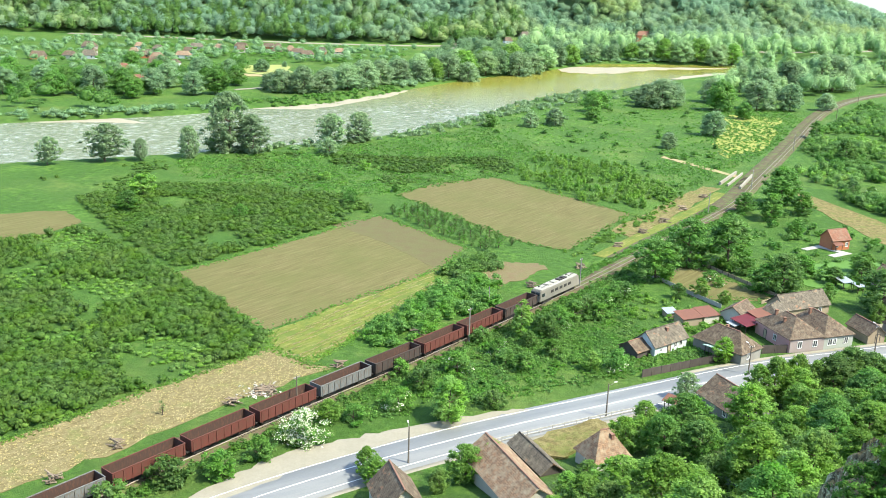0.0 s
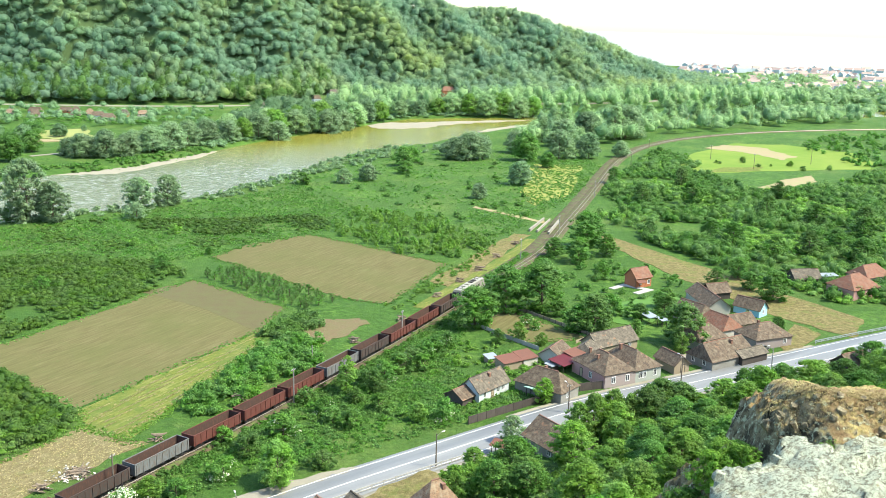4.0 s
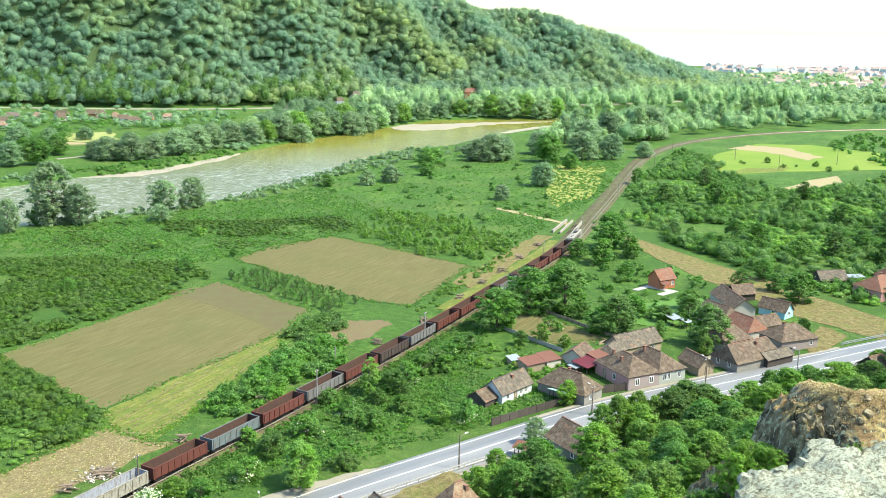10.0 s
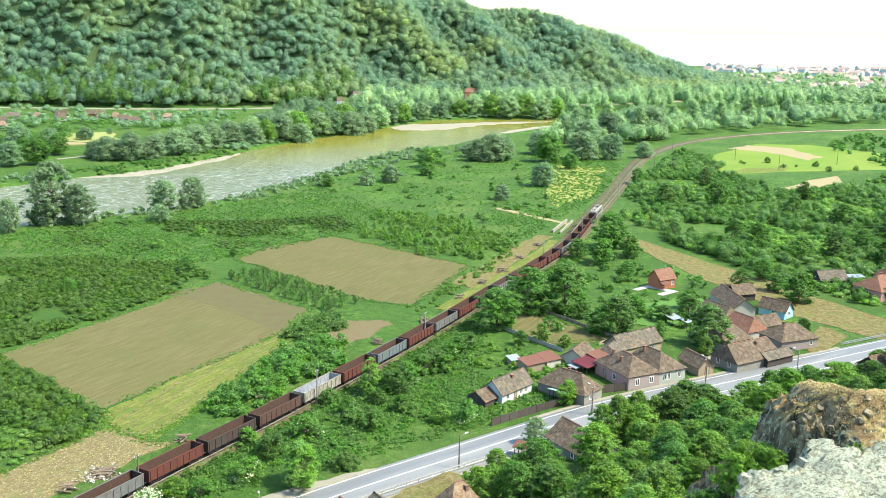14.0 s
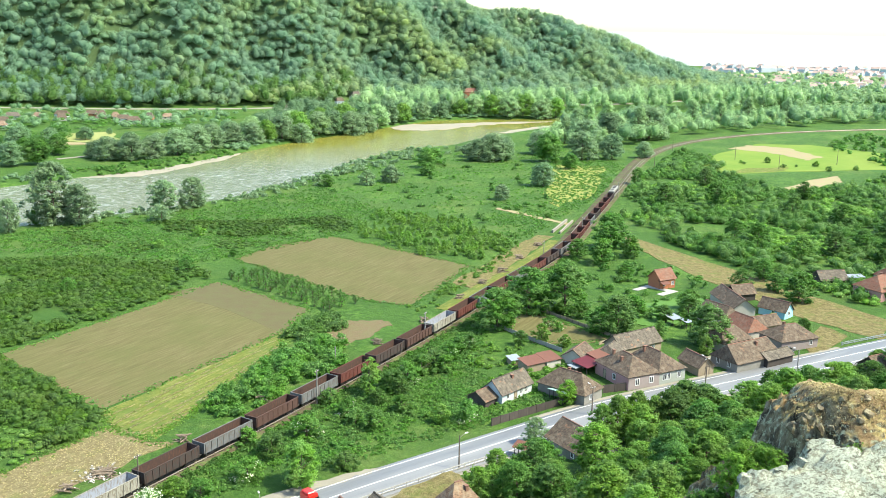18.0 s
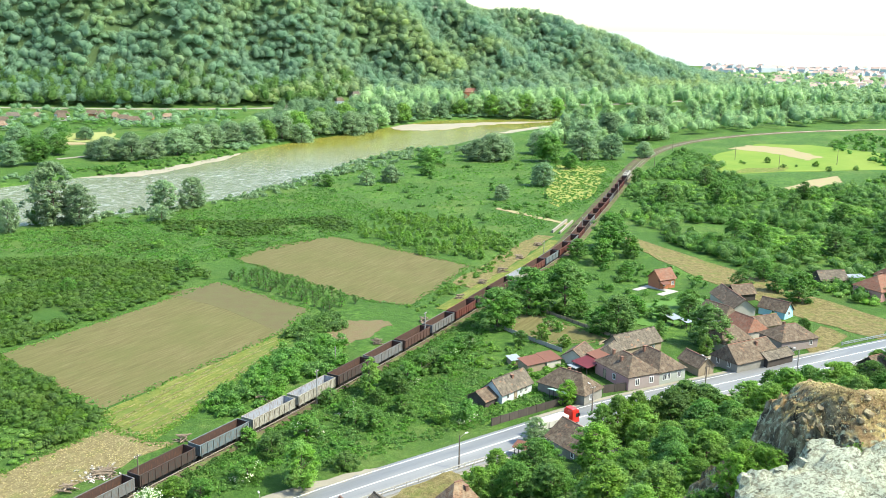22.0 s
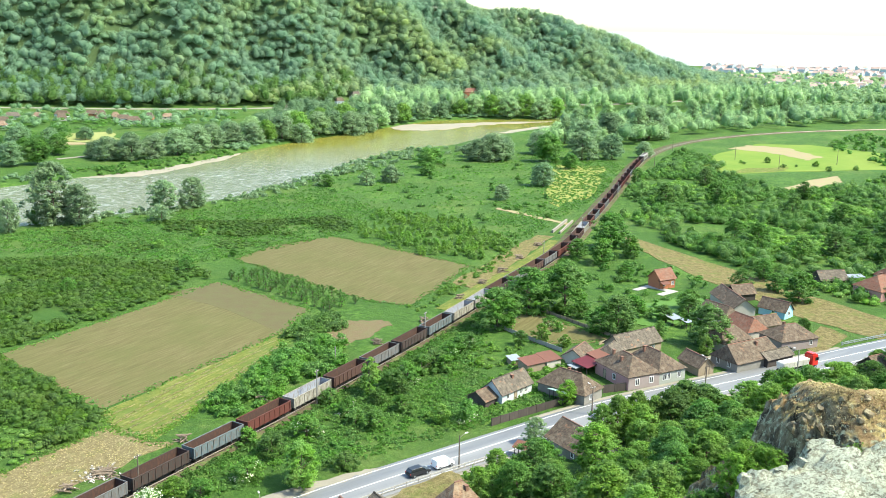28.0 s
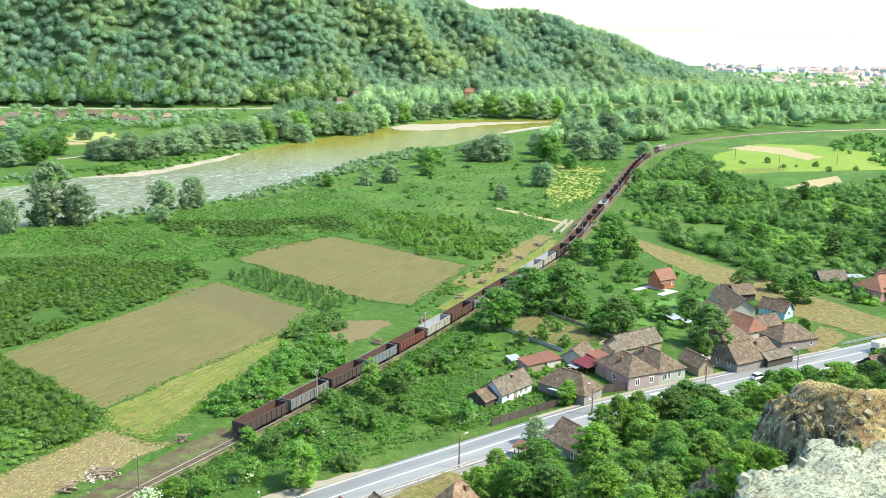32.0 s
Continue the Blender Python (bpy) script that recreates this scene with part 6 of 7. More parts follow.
grow(((119, 381, 4.2), (124, 373, 3.6), (128, 299, 4.0), (130, 290, 3.4), (29, 247, 3.2), (31, 243, 2.6), (112, 402, 3.4), (146, 352, 3.6), (98, 372, 3.0)), (BUSHES[3],), "hawthorn", "bush with white blossom among the gardens", "bush", "blossoming bushes")
plant("elder_bush", BLOOM, -46.2, 138.6, 6.0, "round elder bush covered in white blossom beside the lay-by", "bush", wide=1.05)
grow(((-55, 125, 4.5), (-62, 121, 5), (-51, 132, 4), (-67, 112, 5), (-40, 148, 3.5)), (BUSHES[0], BUSHES[1]), "verge_bush", "low green bush between track and road", "bush", "bushes of the verge")
grow(((-82, 298, 5.5), (-92, 352, 4), (-110, 272, 4.5), (-100, 330, 3.5), (-72, 320, 3), (-150, 288, 8), (-145, 268, 7)), (OAKS[1], BUSHES[2]), "field_tree", "small tree standing in the scrub", group="trees in the scrub")
grow(((134, 489, 10), (113, 364, 8), (98, 344, 6.5), (89, 362, 7), (118, 352, 9), (126, 330, 9), (140, 334, 10), (154, 344, 9), (156, 327, 9), (151, 410, 10), (165, 390, 10), (126, 438, 11), (102, 436, 10), (100, 493, 9), (174, 459, 8.5), (184, 388, 10), (190, 350, 10), (172, 362, 10)),
     (OAKS[2], OAKS[0], OAKS[1]), "copse_tree", "rounded tree rising from the bushes", group="trees of the copse")
for r in range(3):
    for c in range(15):
        x, y = -59.5 + c * 2.45 - r * 3.0 + 0.4 * math.sin(r * 5 + c * 2.3), 297.5 - c * 2.3 - r * 3.9 + 0.4 * math.cos(c * 1.7 + r)
        plant("orchard_tree", SAPLINGS[(c + r) % 2], x, y, 3.0 + 0.5 * math.sin(c * 1.3 + r), "small young fruit tree in an orchard row", "tree", "orchard rows")
for i in range(12):
    plant("hedge_tree", BUSHES[(0, 2, 1)[i % 3]], 160 + i * 8.6 + 5 * math.sin(i * 3.7), 596 - i * 4.0 + 9 * math.sin(i * 2.1), 2.6 + 1.2 * math.sin(i * 1.9), "round tree at the edge of the green field", "tree", "trees of the field edge")

thicket("garden_shrubs", [(40, 245), (30, 268), (44, 300), (62, 335), (84, 300), (98, 268), (92, 250), (70, 240), (60, 230), (52, 240)], 150, 2.2, 3.2, LEAF, "shrubs and vines of the back gardens", 42, 6, 26, 0.42, "shrubs",
        keep=lambda x, y: ~inside([(58, 282), (62, 296), (76, 296), (76, 280)])(x, y) & ~inside([(78, 255), (78, 282), (92, 284), (92, 258)])(x, y))
thicket("yard_shrubs", [(12, 200), (6, 205), (10, 232), (24, 228), (31, 222), (28, 205), (20, 203)], 90, 1.3, 2.2, LEAF_LIGHT, "weeds and low shrubs behind the cottage", 43, 5, 24, 0.35, "shrubs")
thicket("rough_grass", [(-45, 146), (-32, 152), (-6, 170), (12, 183), (26, 196), (20, 204), (8, 210), (10, 232), (14, 250), (8, 248), (-6, 222), (-20, 195), (-38, 163), (-50, 142)], 4200, 0.5, 1.4, LEAF, "rough tall grass between railway and road", 44, 2, 9, 0.40, "grass", core=0)
thicket("rough_grass", [(-70, 320), (-40, 357), (-36, 364), (-26, 408), (-60, 470), (-90, 420), (-130, 375), (-165, 345), (-150, 320), (-85, 308)], 4200, 0.4, 2.2, LEAF, "tall grass of the river meadow", 45, 2, 8, 0.55, "grass", core=0)
thicket("rough_grass", [(26, 345), (50, 400), (80, 470), (105, 560), (100, 600), (60, 575), (46, 470), (50, 425), (20, 400)], 2400, 0.4, 2.2, LEAF, "tall grass beside the lifted track", 46, 2, 8, 0.55, "grass", core=0)

edge_rng = np.random.RandomState(3)
for side, n, label in ((-3.2, 1300, "tall grass and nettles beside the ballast"), (3.6, 1500, "rough grass between the track and the fields")):
    s = S0 + (26 if side > 0 else -130) + edge_rng.uniform(0, 174 if side > 0 else 330, n)
    x, y, _ = RAILWAY.at(s, side + edge_rng.normal(0, 0.75, n))
    thicket("track_grass", None, 0, 0.75, 1.5, LEAF, label, 50 + int(side), 3, 12, 0.36, "grass", spots=np.stack([x, y], 1), core=0)

# the wooded slope below the lookout
NEAR = [make_tree("slope_tree", 91 + i, 8.0, 6.6, 0.05, 260, 34, 0.26, m, clump=0.68) for i, m in enumerate((LEAF_LIGHT, LEAF, LEAF_LIGHT, LEAF_LIGHT))]
NEAR_DARK = make_tree("slope_tree", 97, 8.0, 6.6, 0.05, 260, 34, 0.26, LEAF_DARK, clump=0.68)
slope_rng = np.random.RandomState(17)
clear = [inside([(-36, 110), (-36, 150), (8, 160), (12, 152), (10, 138), (-4, 118)]), inside([(19, 158), (19, 176), (36, 176), (36, 156)])]


def on_slope(x, y):
    d, _ = ROAD.near(x, y)
    a = np.degrees(np.arctan2(x, y))
    return (d > 9) & (d < 86) & (a > -6) & (a < 29) & ~clear[0](x, y) & ~clear[1](x, y)


spots = scatter(slope_rng, 900, -20, 40, 110, 230, on_slope)
chosen = []
for x, y in spots.tolist():
    if all((x - a) ** 2 + (y - b) ** 2 > 30 for a, b in chosen):
        chosen.append((x, y))
for i, (x, y) in enumerate(chosen[:125]):
    d = float(ROAD.near(x, y)[0][0])
    room = 78 * d / 128 - float(ground_z(x, y)[0])
    h = min(4.5 + 5.0 * slope_rng.uniform(0, 1), room * 0.86)
    plant("slope_tree", NEAR[int(slope_rng.randint(0, 4))], x, y, max(h, 2.4), "leafy tree on the steep slope below the lookout", "tree", "trees of the slope", wide=1.2)
grow(((-17.5, 131, 6.5), (-14, 134, 6.0), (-31, 128, 5), (6.5, 144.5, 6.5), (9, 148, 5.5), (-33.5, 131.5, 4.6), (-21, 127, 4), (1, 131, 4), (-2, 126, 4)), (NEAR[3], NEAR[2], NEAR[0]), "yard_tree", "leafy tree in the yards below the road", group="yard trees")
grow(((30.6, 169.2, 8.8), (33.6, 170.2, 9.9), (38.3, 174.9, 9.2), (41.7, 175.1, 7.9), (37.5, 160.0, 6.6)), (NEAR[2], NEAR[0]), "roadside_tree", "light green leafy tree below the road", group="trees below the road", wide=0.74)
grow(((45.1, 175.8, 8.7), (48.7, 179.5, 9.4), (52.6, 179.4, 8.4), (48.1, 168.3, 7.0)), (NEAR_DARK,), "walnut_tree", "dark green broad walnut tree below the road", group="trees below the road", wide=1.15)
grow(((58.4, 185.0, 4.2), (65.3, 190.1, 3.0), (71.5, 196.9, 6.2), (74.7, 193.0, 2.8)), (NEAR[1], NEAR[3]), "roadside_tree", "small leafy tree beside the road", group="trees below the road")
grow(((18.5, 171.6, 5.8),), (WILLOWS[0],), "spruce", "blue-green tree beside the cabin")
thicket("slope_scrub", None, 0, 2.0, 3.0, LEAF_LIGHT, "undergrowth of the slope", 41, 7, 26, 0.30, "undergrowth", spots=scatter(slope_rng, 620, -25, 40, 115, 230, lambda x, y: on_slope(x, y)))

# ---- rocks of the lookout ----


def relief(name, gx, gy, z, mat, wander=0.0, size=1.0, under=lambda x: 0.0):
    """Rock as a broken relief: z gives the large form, cells and folds break it."""
    v = []
    for y in gy:
        for x in gx:
            p = Vector((x, y, z(x, y)))
            q = p / size
            near, second = noise.voronoi(q * 1.1)[0][:2]
            cell = min(second - near, 0.35)
            step = noise.cell(q * 0.9 + Vector((0.3, 0.2, 0.1)) * p.z)
            fold = noise.fractal(q * 1.3, 0.9, 2.1, 6)
            d = Vector((fold, noise.fractal(q * 1.3 + Vector((7, 3, 1)), 0.9, 2.1, 5), fold * 0.6 + (cell - 0.2) * 1.6 + step * 0.35)) * size * wander
            v.append(p + d + Vector((under(x), 0, 0)))
    nx = len(gx)
    a = (np.arange(len(gy) - 1)[:, None] * nx + np.arange(nx - 1)[None]).ravel()
    return np_mesh(name, [tuple(q) for q in v], np.stack([a, a + 1, a + nx + 1, a + nx], 1), mat)


def chip(seed, sx, sy, sz):
    """One angular block: a box chopped by a few planes."""
    rng = random.Random(seed)
    bm = bmesh.new()
    box(bm, -sx, -sy, -sz, sx, sy, sz)
    for _ in range(7):
        n = Vector((rng.uniform(-1, 1), rng.uniform(-1, 1), rng.uniform(-0.6, 1))).normalized()
        d = rng.uniform(0.55, 0.85) * (abs(n.x) * sx + abs(n.y) * sy + abs(n.z) * sz)
        r = bmesh.ops.bisect_plane(bm, geom=bm.verts[:] + bm.edges[:] + bm.faces[:], plane_co=n * d, plane_no=n, clear_outer=True)
        bmesh.ops.edgeloop_fill(bm, edges=[e for e in r["geom_cut"] if isinstance(e, bmesh.types.BMEdge)])
    return bm


CREST = ((8.6, 42.0), (10.4, 57.8), (12.2, 60.2), (13.75, 60.9), (13.95, 61.9), (14.2, 62.7), (14.5, 63.3), (14.8, 63.5), (15.2, 63.6), (15.7, 64.0), (16.2, 64.15), (17.0, 64.0), (18.0, 63.7), (20.0, 63.8), (26.0, 63.0))


def crag(x, y):
    """The outcrop's height: a steep slabby side, a soil slope in its hollow, a grassy top."""
    front = max(0.0, 36.0 - y)
    slabs = 1 - float(smooth(14.6, 16.0, x))
    z = lerp(x - 0.30 * front * slabs, CREST) - front * (0.72 + 0.55 * slabs) - 0.25 * max(0.0, y - 36.0) - 2.0 * max(0.0, 32.6 - y)
    q = (x + 0.4 * y + 0.25 * noise.fractal(Vector((x * 0.8, y * 0.8, 1)), 0.9, 2, 4)) / 0.62
    r = (y - 0.25 * x + 0.3 * noise.fractal(Vector((x * 0.7, y * 0.7, 5)), 0.9, 2, 4)) / 0.8
    z -= slabs * (0.42 * (q - math.floor(q)) + 0.22 * (r - math.floor(r)))
    return z - 0.5 * math.exp(-((x - 15.6) / 0.7) ** 2) * min(1.0, front)


def outcrop_material():
    """Rock on the steep faces, brown soil with stones and dry grass where it lies flatter."""
    k = Mat("rock_and_soil", True)
    rock = k.ramp(k.noise(0.5, 9.0, 0.75, (1, 1, 0.5)), (0.38, (0.045, 0.036, 0.024)), (0.5, (0.17, 0.14, 0.082)), (0.64, (0.30, 0.26, 0.165)))
    rock = k.mix(k.ramp(k.noise(0.55, 7.0, 0.7, (1, 0.5, 0.35, 30)), (0.40, (0.85, 0.85, 0.85)), (0.47, (0, 0, 0))), rock, (0.03, 0.024, 0.016))
    rock = k.mix(k.ramp(k.noise(0.3, 8.0, 0.78), (0.52, (0, 0, 0)), (0.58, (1, 1, 1))), rock, k.mix(k.noise(0.08, 4.0), (0.30, 0.31, 0.19), (0.44, 0.45, 0.31)))
    soil = k.ramp(k.noise(0.25, 9.0, 0.8), (0.36, (0.10, 0.065, 0.03)), (0.5, (0.20, 0.135, 0.065)), (0.66, (0.33, 0.25, 0.14)))
    straw = k.ramp(k.noise(0.18, 8.0, 0.8, (1, 0.5, 1)), (0.36, (0.17, 0.14, 0.05)), (0.5, (0.32, 0.26, 0.10)), (0.64, (0.47, 0.40, 0.19)))
    soil = k.mix(k.ramp(k.noise(1.1, 5.0, 0.7), (0.46, (0, 0, 0)), (0.58, (1, 1, 1))), soil, straw)
    geo = k.n("ShaderNodeNewGeometry")
    xyz = k.n("ShaderNodeSeparateXYZ")
    k.link(geo.outputs["Normal"], xyz.inputs["Vector"])
    flat = k.n("ShaderNodeMapRange")
    flat.inputs["From Min"].default_value, flat.inputs["From Max"].default_value = 0.60, 0.76
    k.link(xyz.outputs["Z"], flat.inputs["Value"])
    k.colour(k.mix(flat.outputs["Result"], rock, soil)).set(0.93, 0, 0.2).bump(k.noise(0.2, 10.0, 0.8), 1.0, 0.09)
    return k.m


outcrop = thing("rock_outcrop", "brown broken rock outcrop with dry grass on top", "rock")
part("cliff", relief("cliff", np.arange(8.8, 23.0, 0.08), np.arange(31.0, 40.0, 0.08), crag, outcrop_material(), 0.26, 0.42), None, outcrop, "fractured brown rock face")
rock_rng = random.Random(9)
for i in range(80):
    if i < 42:
        x, y, s = rock_rng.uniform(13.9, 15.6), rock_rng.uniform(33.4, 36.2), rock_rng.uniform(0.14, 0.36)
        part("block", chip(i, s * 0.35, s * 0.6, s * 1.0), ROCK, outcrop, at=pose(x, y, crag(x, y) - 0.05, rock_rng.uniform(-12, 12), rock_rng.uniform(-35, -8), rock_rng.uniform(10, 40)))
    else:
        x, y, s = rock_rng.uniform(14.8, 18.5), rock_rng.uniform(33.0, 36.4), rock_rng.uniform(0.05, 0.20)
        part("stone", chip(i, s, s * 0.8, s * 0.6), ROCK, outcrop, at=pose(x, y, crag(x, y) + s * 0.1, rock_rng.uniform(-25, 25), rock_rng.uniform(-25, 25), rock_rng.uniform(0, 180)))
n = 6000
gr = np.random.RandomState(4)
gxy = np.stack([gr.uniform(14.4, 21.0, n), 36.4 - gr.normal(0, 0.8, n)], 1)
gc = np.array([(x, y, crag(x, y) + 0.08) for x, y in gxy])
part("dry_grass", np_mesh("dry_grass", *blades(gr, gc, gr.normal(0, 0.5, (n, 3)) + (0.5, -0.3, 0.7), 0.085), LEAF_DRY), None, outcrop, "tufts of dry yellow grass")
n = 90
gxy = np.stack([gr.uniform(14.7, 16.0, n), gr.uniform(33.0, 34.4, n)], 1)
gc = np.array([(x, y, crag(x, y) + 0.2) for x, y in gxy])
part("weed_growth", np_mesh("weed_growth", *leaf_cloud(gr, gc, gr.uniform(0.12, 0.28, n), 30, 0.10, 1.3, core=0), LEAF_LIGHT), None, outcrop, "green weeds in the gully")
LEDGE_BUSHES = [make_tree("ledge_bush", 241 + i, 2.4, 2.6, 0.03, 120, 44, 0.10, m, clump=0.7) for i, m in enumerate((LEAF_LIGHT, LEAF))]
for i, (x, y, h) in enumerate(((13.3, 35.8, 1.7), (12.8, 35.2, 2.0), (12.2, 36.0, 1.8), (13.2, 34.4, 2.3), (12.4, 34.0, 2.4), (11.6, 34.8, 2.3), (11.7, 33.2, 2.6), (12.9, 33.2, 2.6), (13.4, 36.8, 1.4), (10.9, 35.8, 2.2), (12.7, 36.9, 1.7), (13.5, 33.4, 2.2))):
    plant("ledge_bush", LEDGE_BUSHES[i % 2], x, y, h, "fresh green bush on the shelf beside the rock outcrop", "bush", "bushes beside the outcrop", z=crag(x, y) - 0.1)
for x, y, h in ((15.4, 33.4, 1.2), (16.9, 33.6, 1.1)):
    part("bare_shrub", limbs(np.random.RandomState(int(x * 10)), h, h * 0.8, 0.1, 0.035, 9), BARK, outcrop, "bare blackened shrub", at=pose(x, y, crag(x, y) + 0.1))

EDGE = [(1.5, 2.4), (1.2, 2.9), (1.3, 3.6), (1.58, 4.7), (1.7, 4.98), (1.85, 5.04), (1.9, 5.1), (2.0, 5.14), (2.12, 5.2), (2.15, 5.34), (2.22, 5.4), (2.33, 5.32), (2.45, 5.22), (2.65, 5.4), (2.8, 5.34), (3.3, 5.6), (4.1, 5.8), (4.7, 5.3), (4.9, 4.0), (4.5, 2.9), (3.4, 2.3), (2.4, 2.5)]
on_ledge = inside(EDGE)


def ledge(x, y):
    best = 9.0
    for (ax, ay), (bx, by) in zip(EDGE, EDGE[1:] + EDGE[:1]):
        ux, uy = bx - ax, by - ay
        t = min(1.0, max(0.0, ((x - ax) * ux + (y - ay) * uy) / (ux * ux + uy * uy)))
        best = min(best, math.hypot(x - ax - t * ux, y - ay - t * uy))
    if on_ledge(np.array([x]), np.array([y]))[0]:
        return 75.68 - 0.10 * math.exp(-best / 0.06) + 0.10 * noise.fractal(Vector((x * 1.2, y * 1.2, 3)), 0.9, 2, 3)
    return 75.58 - min(5.0, best * 9.0)


boulder = thing("boulder", "pale lichen-covered boulder at the edge of the lookout", "rock")
part("rock_face", relief("rock_face", np.arange(0.5, 5.7, 0.03), np.arange(1.6, 6.5, 0.03), ledge, ROCK_PALE, 0.34, 0.17), None, boulder, "pale grey-green lichened stone")
for i, (x, y, s) in enumerate(((1.66, 4.80, 0.035), (2.05, 5.02, 0.03))):
    part("loose_stone", chip(40 + i, s, s * 0.8, s * 0.7), ROCK_PALE, boulder, at=pose(x, y, 75.66, 20 * i, 15, 50 * i))

# ---- poles, lamps and clutter along the railway ----
WOOD = simple("grey_pole_wood", (0.17, 0.14, 0.11), (0.10, 0.085, 0.07), 0.3, 0.9, stretch=(1, 1, 0.2))
POLE = simple("grey_pole_concrete", (0.27, 0.26, 0.24), (0.20, 0.19, 0.175), 0.5, 0.85)


def pole(x, y, h, mat, label, lamp=0, arm=0, turn=0.0, name="utility_pole", category="pole"):
    """A tapered pole, with a crossarm and insulators or a street lamp on a bracket."""
    ob = thing(name, label, category, at=pose(x, y, float(ground_z(x, y)[0]), 0, 0, turn))
    bm = bmesh.new()
    rod(bm, (0, 0, -0.5), (0, 0, h), 0.16, 0.10, 10)
    part("shaft", bm, mat, ob)
    if arm:
        bm = bmesh.new()
        box(bm, -0.7, -0.06, h - 0.5, 0.7, 0.06, h - 0.36)
        a = part("crossarm", bm, WOOD, ob)
        for u in (-0.6, -0.25, 0.25, 0.6):
            bm = bmesh.new()
            rod(bm, (u, 0, h - 0.36), (u, 0, h - 0.14), 0.05, 0.03)
            part("insulator", bm, FRAME, a)
    if lamp:
        bm = bmesh.new()
        rod(bm, (0, 0, h - 0.5), (0, 1.2, h + 0.15), 0.035)
        br = part("bracket", bm, POLE, ob)
        bm = bmesh.new()
        box(bm, -0.12, 1.1, h + 0.08, 0.12, 1.75, h + 0.24, bevel=0.05)
        part("lamp_head", bm, FRAME, br)
    return ob


pole(-50.9, 149.6, 6.9, WOOD, "dark wooden telegraph pole beside the track", 0, 1, 60)
pole(-25.8, 188.8, 8.1, POLE, "grey concrete pole beside the track", 0, 1, 60)
pole(-4.2, 232.6, 7.8, POLE, "grey concrete pole beside the track", 0, 1, 62)
pole(34.6, 321, 7.5, POLE, "grey concrete pole beside the track", 0, 1, 65)
pole(53.6, 363, 7.8, POLE, "grey concrete pole beside the track", 0, 1, 70)
pole(82.9, 452, 7.8, POLE, "grey concrete pole beside the track", 0, 1, 73)
pole(123, 560, 7.5, WOOD, "wooden pole beside the curving track", 0, 1, 73)
pole(152, 640, 7.5, WOOD, "wooden pole beside the curving track", 0, 1, 60)
pole(-24.7, 212.8, 5.0, POLE, "short pale concrete post beside the track", name="marker_post")
pole(3.6, 160.5, 6.6, WOOD, "dark wooden street lamp pole by the road", 1, 0, -60, "street_lamp", "street lamp")
pole(-27.6, 136.0, 6.6, WOOD, "dark street lamp pole by the road", 1, 0, 20, "street_lamp", "street lamp")
pole(31.5, 186.6, 6.4, WOOD, "dark wooden pole with a street lamp by the road", 1, 1, 30, "street_lamp", "street lamp")
pole(59.4, 203.2, 7.2, WOOD, "dark wooden pole by the road", 1, 1, 30, "street_lamp", "street lamp")
pole(82.9, 211.6, 6.6, POLE, "pale concrete street lamp by the road", 1, 0, 30, "street_lamp", "street lamp")
for x, y in ((196, 560), (240, 585), (182, 600)):
    pole(x, y, 9.0, WOOD, "wooden power pole in the green field", 0, 1, 30)
bm = bmesh.new()
box(bm, -0.05, -0.05, 0, 0.05, 0.05, 1.4)
ob = thing("road_sign", "dark back of a small road sign", "road sign", at=pose(86.6, 213.4, 0, 0, 0, 30))
part("post", bm, POLE, ob)
bm = bmesh.new()
box(bm, -0.7, -0.07, 1.2, 0.7, -0.05, 2.0)
part("panel", bm, PLANK, ob)

STICK = simple("old_timber", (0.26, 0.20, 0.14), (0.13, 0.10, 0.075), 0.4, 0.9, vary=0.2)
pile_rng = random.Random(4)
bm = bmesh.new()
rod(bm, (-1, 0, 0), (1, 0, 0), 0.1, 0.085, 6)
LOG = done(bm, "log", STICK)


def pile(x, y, label, r=1.3, h=1.1, n=17, turn=0.0, name="timber_pile"):
    """A loose heap of old timber."""
    ob = thing(name, label, "timber pile", "timber piles beside the track", pose(x, y, float(ground_z(x, y)[0]), 0, 0, turn))
    for i in range(n):
        layer = i % 3
        a = pile_rng.uniform(0, 6.28)
        q = r * (1.1 - layer * 0.25) * pile_rng.uniform(0.2, 1) * 0.7
        b = pile_rng.uniform(-40, 40) + (90 if layer % 2 else 0)
        k = r * pile_rng.uniform(0.5, 0.95)
        w = pile_rng.uniform(0.8, 1.5)
        part("log", LOG, None, ob, at=pose(math.cos(a) * q, math.sin(a) * q, 0.10 + layer * h / 3 + pile_rng.uniform(0, h / 4), 0, pile_rng.uniform(-8, 8), b) @ Matrix.Diagonal((k, w, w, 1)))
    return ob


for x, y in ((-48.9, 170.2), (-37.6, 190.8), (-27.9, 208.6), (-16.3, 230.2), (-4.8, 248.8), (5.2, 272.5), (12.5, 290.2), (19.4, 305.5), (26.6, 324.8), (35.0, 345), (-75.2, 130.2), (-79.2, 118), (-62.8, 149.4)):
    pile(x, y, "loose heap of old sleepers and branches", 1.5 if y < 300 else 1.9, 1.3)
ob = pile(-59.0, 156.0, "pale heap of cut branches on the reeds", 2.6, 0.5, 30, name="rubble_heap")

# a culvert bridge with pale parapets, and stacked concrete sleepers
def beam(x0, y0, x1, y1, w, h, z, mat, name, label, category):
    ln = math.hypot(x1 - x0, y1 - y0)
    bm = bmesh.new()
    box(bm, 0, -w / 2, -0.3, ln, w / 2, h, bevel=0.04)
    return solid(name, done(bm, name, mat), label, category, at=pose(x0, y0, z, 0, 0, math.degrees(math.atan2(y1 - y0, x1 - x0))))


